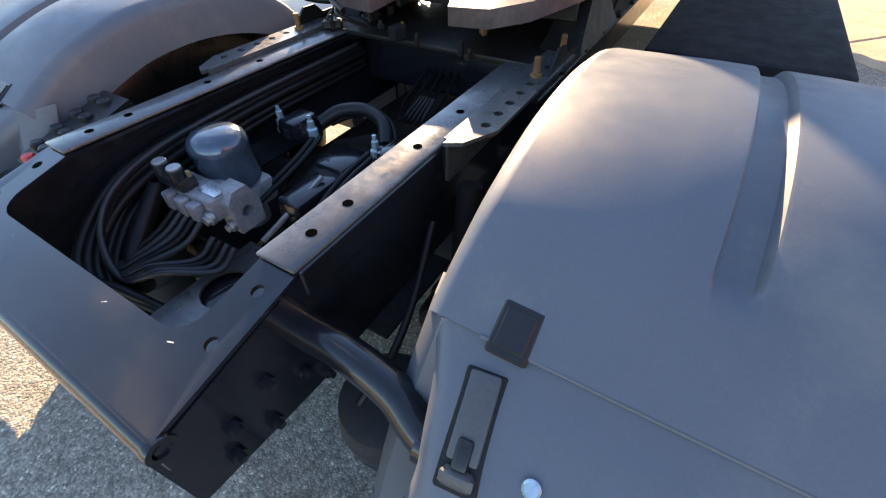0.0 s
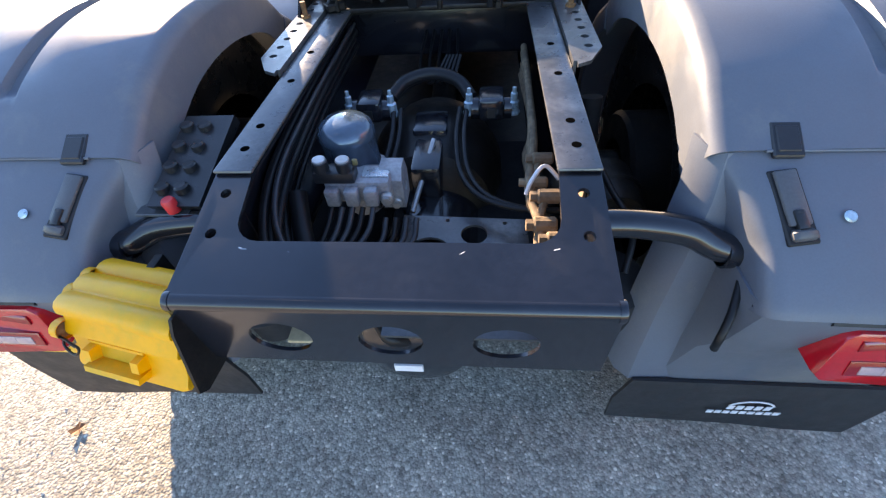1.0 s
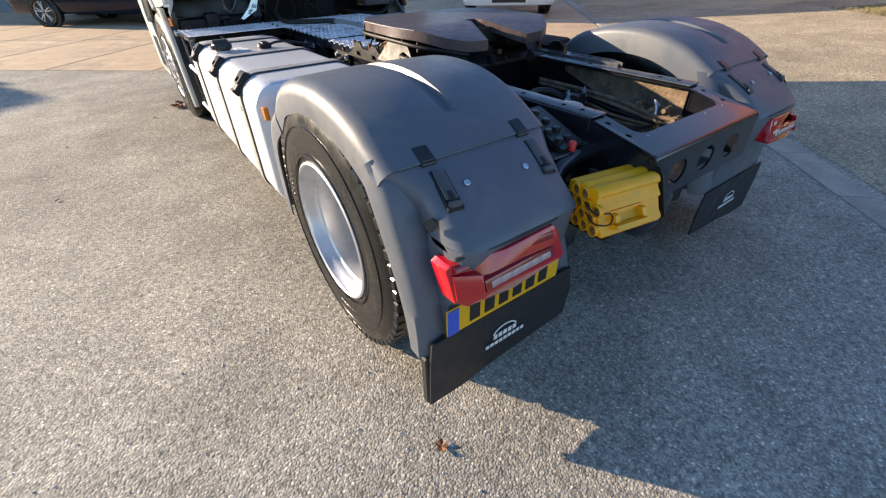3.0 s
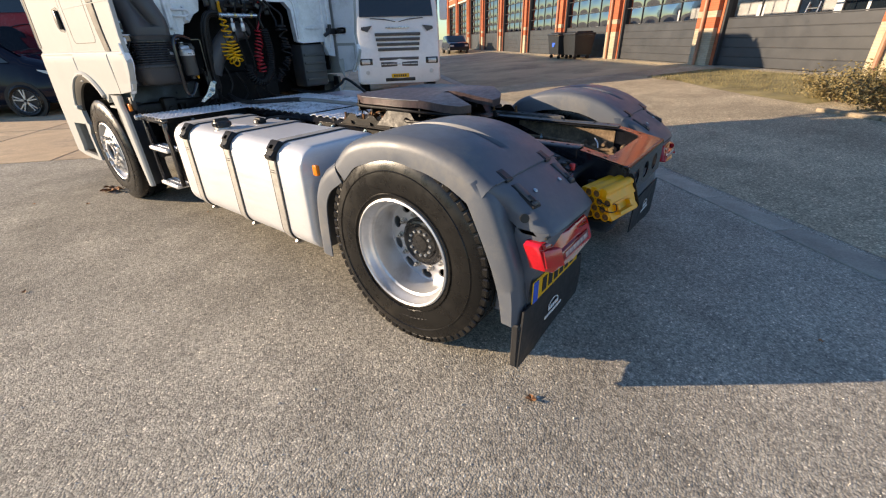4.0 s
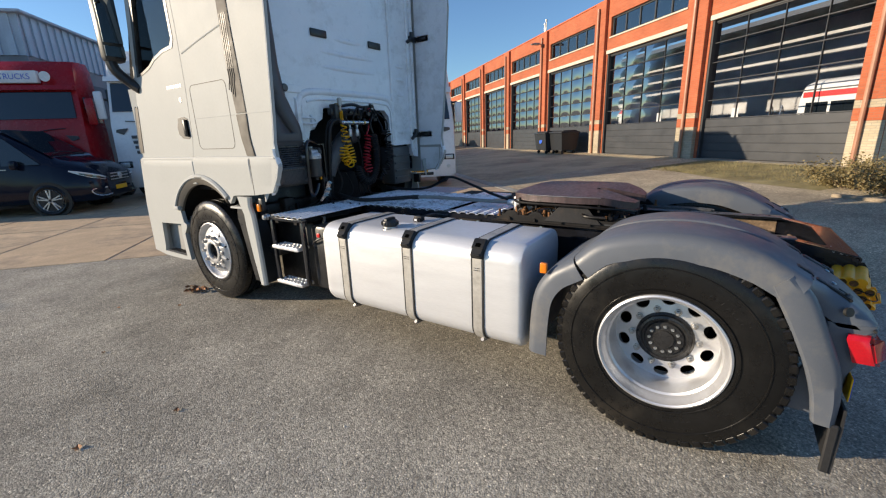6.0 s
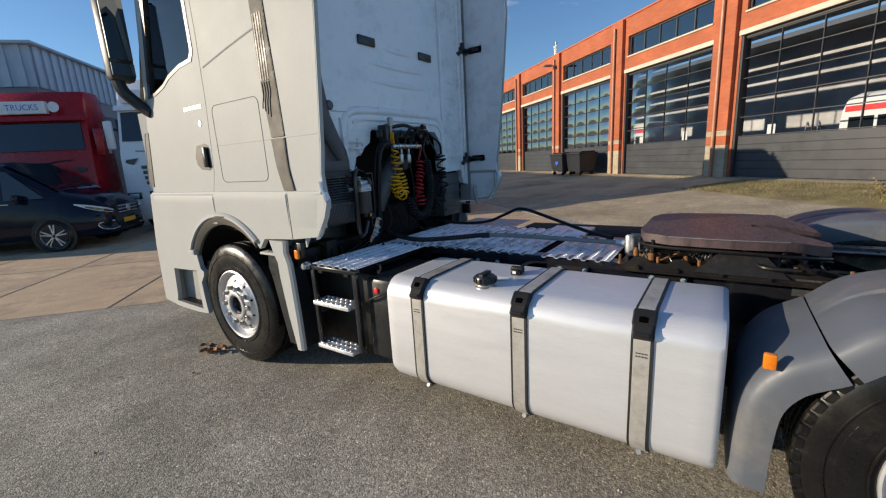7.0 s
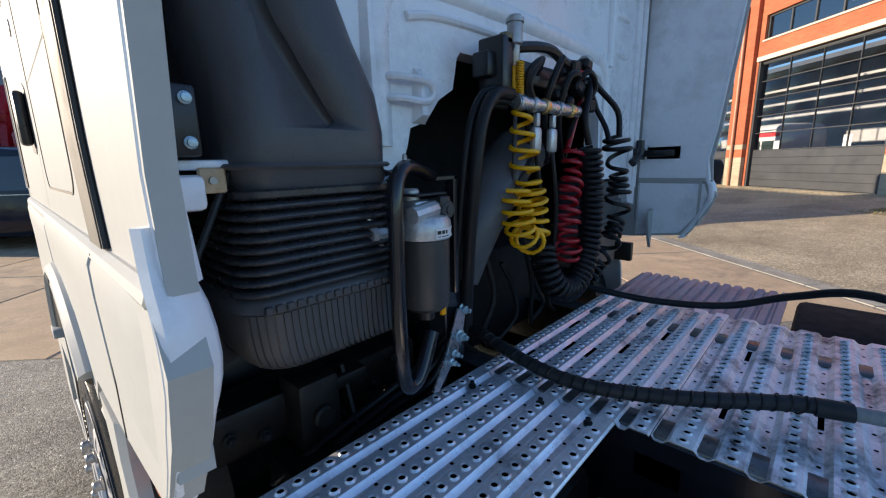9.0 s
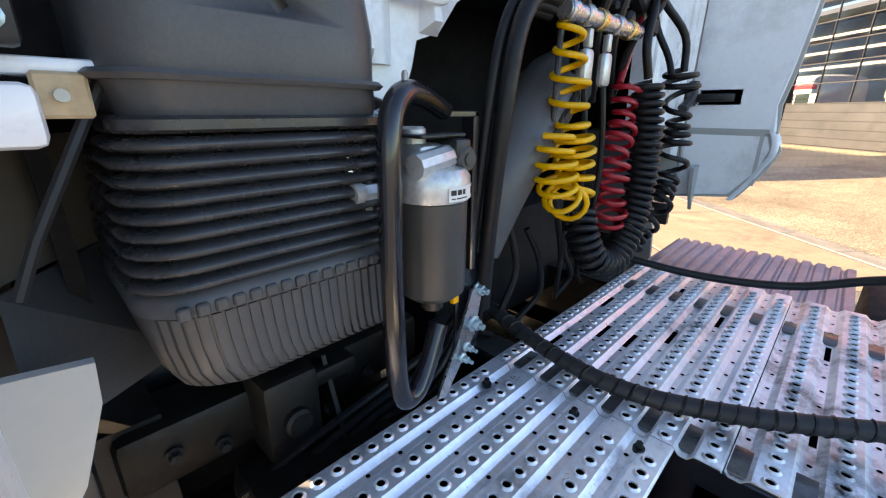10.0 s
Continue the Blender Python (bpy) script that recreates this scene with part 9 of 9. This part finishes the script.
def far_car(x, y, fwd, paint, label):
    t = thing("car", label, "car", at=at_place(x, y, ground_z(x, y), fwd))
    prof = [(-2.1, 0.3), (-2.15, 0.75), (-1.7, 0.95), (-1.2, 1.42), (0.2, 1.45), (0.95, 0.98), (1.95, 0.85), (2.1, 0.55), (2.05, 0.3)]
    part("body", loft([[(x_, y_, 0.3 + (z - 0.3) * k) for y_, z in prof] for x_, k in ((-0.86, 0.9), (-0.8, 1.0), (0.8, 1.0), (0.86, 0.9))]), paint, t)
    part("windscreen", loft([[(-0.66, 0.22, 1.43), (0.66, 0.22, 1.43), (0.7, 0.98, 1.0), (-0.7, 0.98, 1.0)], [(-0.66, 0.19, 1.40), (0.66, 0.19, 1.40), (0.7, 0.94, 0.97), (-0.7, 0.94, 0.97)]]), M_DARKGLASS, t)
    for s in (-1, 1):
        for y_ in (-1.35, 1.3):
            part("tyre", lathe([(1e-6, -0.1), (0.28, -0.1), (0.31, -0.07), (0.31, 0.07), (0.28, 0.1), (1e-6, 0.1)], 'x', (0.8 * s, y_, 0.31), 20), M_TYRE, t)
        part("headlamp", box(min(0.5 * s, 0.78 * s), max(0.5 * s, 0.78 * s), 2.0, 2.08, 0.58, 0.72, 0.02), M_SILVERCAN, t)


x, y, z = yard(21.5, 3.2)
far_car(x, y, (-FD.x, -FD.y), M_VANBLUE, "dark car parked by the hall wall")
x, y, z = yard(24.8, 2.6)
far_car(x, y, (-FD.x, -FD.y), M_BIN, "black car parked behind another car")


def wheelie_bin(u, s, label, mark):
    x, y, z = yard(u, s)
    t = thing("waste_container", label, "waste container", "waste containers by the hall", at=at_place(x, y, z, FN))
    part("tub", loft([[(a * 0.58, b * 0.42, 0.2) for a, b in ((-1, -1), (1, -1), (1, 1), (-1, 1))], [(a * 0.68, b * 0.52, 1.08) for a, b in ((-1, -1), (1, -1), (1, 1), (-1, 1))]]), M_BIN, t)
    part("lid", box(-0.71, 0.71, -0.55, 0.56, 1.085, 1.18, 0.03), M_BIN, t)
    part("lid_ridge", box(-0.6, 0.6, -0.45, 0.4, 1.18, 1.25, 0.03), M_BIN, t)
    for a in (-0.48, 0.48):
        for b in (-0.33, 0.33):
            part("castor", lathe([(1e-6, -0.03), (0.09, -0.03), (0.1, 0.0), (0.09, 0.03), (1e-6, 0.03)], 'x', (a, b, 0.1), 14), M_RUBBER, t)
    if mark:
        part("round_mark", moved(disc(0.17, 0.0, 0.006, 'y', (0, 0, 0), 22), Matrix.Translation((-0.05, 0.482, 0.72)) @ Matrix.Rotation(radians(6.5), 4, 'X')), M_BLUE, t, "round blue mark")


wheelie_bin(3.1, 1.1, "black four-wheel waste container with a round blue mark", True)
wheelie_bin(1.75, 0.85, "black four-wheel waste container beside the pier", False)

# grey clad building behind the parked row
gb = thing("clad_building", "grey building with a band of pale blue ribbed metal cladding", "building", at=at_place(-4.63, 24.74, GZ, FD))
part("wall", box(-26, 8, 0, 0.4, 0, 4.5), M_CLADMID, gb)
part("wall_body", box(-26, 7.6, 0.4, 24, 0, 5.6), M_CLADMID, gb)
part("side_wall", box(7.603, 8, 0.403, 24, 0, 4.5), M_CLADMID, gb)
wu = part("wall_upper", box(-26, 8.0, -0.02, 0.38, 4.503, 5.70), M_CLAD, gb, "ribbed pale blue cladding")
ws_ = part("wall_upper", box(7.603, 8.02, 0.383, 24, 4.503, 5.70), M_CLAD, gb, "ribbed pale blue cladding")
rib_mesh = mesh_of("cladding_rib", box(0, 0.2, -0.07, -0.022, 4.503, 5.70), M_CLAD, 0)
rib_side = mesh_of("cladding_rib", box(8.022, 8.07, 0, 0.2, 4.503, 5.70), M_CLAD, 0)
for i in range(85):
    o = new("cladding_rib", rib_mesh)
    o.parent = wu
    o.location = (-26 + i * 0.4, 0, 0)
for i in range(59):
    o = new("cladding_rib", rib_side)
    o.parent = ws_
    o.location = (0, 0.1 + i * 0.4, 0)
part("eaves", box(-26.2, 8.2, -0.2, 24.2, 5.703, 5.79, 0.02), M_CLAD, gb)
for i in range(4):
    part("dock_door", box(8.003, 8.03, 1.5 + i * 6, 5.0 + i * 6, 0, 4.0, 0.01), M_CLADDARK, gb)
part("pale_pillar", box(8.003, 8.12, 5.3, 6.2, 0, 4.5, 0.01), M_CLAD, gb)

# worn verge, kerb and shrubs
vv, vf = [], []
rng = random.Random(8)
nu, ns = 40, 12
for i in range(nu + 1):
    for j in range(ns + 1):
        u, s = -13.2 + i * 5.9 / nu, 0.5 + j * 3.1 / ns * (1 - 0.35 * (i / nu) ** 2)
        e = min(i, nu - i, j, ns - j)
        vv.append(yard(u, s, 0.004 if e == 0 else 0.02 + rng.uniform(0, 0.02)))
vf = [(i * (ns + 1) + j, i * (ns + 1) + j + 1, (i + 1) * (ns + 1) + j + 1, (i + 1) * (ns + 1) + j) for i in range(nu) for j in range(ns)]
struct("grass_verge", (vv, vf), M_GRASS, "worn yellow green grass verge before the hall", "grass", 60)
bl_v, bl_f = [], []
for _ in range(9000):
    u, s = -13.1 + rng.random() * 5.6, 0.6 + rng.random() * 2.6
    x, y, z = yard(u, s, 0.015)
    a, h = rng.random() * 6.3, rng.uniform(0.03, 0.07)
    dx, dy = 0.006 * math.cos(a), 0.006 * math.sin(a)
    o = len(bl_v)
    bl_v += [(x - dx, y - dy, z), (x + dx, y + dy, z), (x + rng.uniform(-0.03, 0.03), y + rng.uniform(-0.03, 0.03), z + h)]
    bl_f.append((o, o + 1, o + 2))
tagged(new("grass", mesh_of("grass", (bl_v, bl_f), M_GRASS, 0)), "short worn yellow green grass", "grass", "", "stuff")
kerb = tagged(new("kerb"), "grey kerb blocks along the shrub bed", "kerb", "", "structure")
km = mesh_of("kerb_block", box(-0.49, 0.49, -0.06, 0.06, -0.1, 0.06, 0.015, 1), M_KERB)
for i in range(16):
    x, y, z = yard(-14.2 - i, 4.0)
    o = new("kerb_block", km)
    o.parent = kerb
    o.matrix_world = Matrix.LocRotScale((x, y, z), Euler((0, 0, math.atan2(FD.y, FD.x))), None)


def shrub(u, s, r, h, seed):
    x, y, z = yard(u, s)
    t = thing("shrub", "bushy brown green shrub with many small leaves behind a kerb", "shrub", "shrubs by the hall", at=Matrix.Translation((x, y, z)))
    rr = random.Random(seed)
    lv, lf, tw = [], [], []
    for i in range(42):
        a, rad = rr.random() * 6.28, r * math.sqrt(rr.random())
        top = Vector((rad * math.cos(a), rad * math.sin(a), h * (0.55 + 0.5 * rr.random()) * (1 - 0.35 * (rad / r) ** 2)))
        root = Vector((top.x * 0.25, top.y * 0.25, 0))
        mid = root.lerp(top, 0.5) + Vector((rr.uniform(-0.08, 0.08), rr.uniform(-0.08, 0.08), 0.03))
        tw.append(tube([root, mid, top], lambda q: 0.008 * (1 - 0.7 * q), 5, 3))
        for k in range(110):
            f = 0.25 + 0.8 * rr.random()
            c = root.lerp(top, min(1.05, f)) + Vector((rr.gauss(0, 0.09), rr.gauss(0, 0.09), rr.gauss(0, 0.07)))
            c.z = max(0.03, c.z)
            q = Euler((rr.uniform(-1.2, 1.2), rr.uniform(-1.2, 1.2), rr.random() * 6.28)).to_matrix()
            L, W = rr.uniform(0.020, 0.038), rr.uniform(0.010, 0.019)
            o = len(lv)
            lv += [tuple(c + q @ Vector(p)) for p in ((0, -L, 0), (W, 0, 0.004), (0, L, 0), (-W, 0, 0.004))]
            lf.append((o, o + 1, o + 2, o + 3))
    part("twig", merge(*tw), M_TWIG, t)["kind"] = "stuff"
    part("leaf", (lv, lf), M_LEAF, t, "", 0)["kind"] = "stuff"


for i in range(9):
    shrub(-13.35 - i * 0.95, 2.95 + 0.3 * math.sin(i * 2.1), 0.9, 0.58 + 0.10 * math.sin(i * 1.7), 20 + i)

# fallen leaves and grit on the asphalt
def leaf_geo(seed, s):
    rr = random.Random(seed)
    n = 9
    top = []
    for i in range(n):
        a = 2 * math.pi * i / n
        r = s * (0.55 + 0.5 * rr.random()) * (1.25 if i % 2 else 0.8)
        top.append((r * math.cos(a), r * math.sin(a) * 0.8, 0.006 + rr.random() * 0.022))
    v = [(0, 0, 0.004)] + top
    return v, [(0, i + 1, (i + 1) % n + 1) for i in range(n)]


rng = random.Random(4)
lm = [mesh_of("fallen_leaf", leaf_geo(k, 0.05), M_LEAFDRY, 0) for k in range(4)]
spots = [(-1.32 + rng.gauss(0, 0.07), 5.42 + rng.gauss(0, 0.07)) for _ in range(9)] + [(-1.95, 5.62), (-1.6, 5.1), (-2.4, 4.6), (-3.2, 6.1), (-2.9, 3.4)] + [(rng.uniform(-4, 1.0), rng.uniform(-3, 7)) for _ in range(10)]
for i, (x, y) in enumerate(spots):
    o = tagged(new("fallen_leaf", lm[i % 4]), "dry curled brown leaf lying on asphalt", "leaf", "fallen leaves")
    s = rng.uniform(0.6, 1.3) if i < 9 else rng.uniform(0.3, 0.6)
    o.matrix_world = Matrix.LocRotScale((x, y, GZ + 0.002 + (0.008 * (i % 3) if i < 9 else 0)), Euler((0, 0, rng.random() * 6.3)), (s, s, s))
gv_, gf_ = [], []
for _ in range(5000):
    x, y = rng.uniform(-4.5, 2.2), rng.uniform(-3.5, 3.0)
    r = rng.uniform(0.0025, 0.0065) * (1.6 if rng.random() < 0.05 else 1)
    o = len(gv_)
    a0 = rng.random() * 6.3
    gv_ += [(x + r * math.cos(a0 + a) * rng.uniform(0.7, 1.2), y + r * math.sin(a0 + a) * rng.uniform(0.7, 1.2), GZ - 0.001) for a in (0, 1.57, 3.14, 4.71)] + [(x, y, GZ + r * 0.9)]
    gf_ += [(o, o + 1, o + 4), (o + 1, o + 2, o + 4), (o + 2, o + 3, o + 4), (o + 3, o, o + 4)]
M_GRIT = mat("pale grit", (0.50, 0.47, 0.42), 0.8, 0, 0.3, 40, 90, 0)
tagged(new("grit", mesh_of("grit", (gv_, gf_), M_GRIT, 0)), "loose pale grit scattered on asphalt", "grit", "", "stuff")
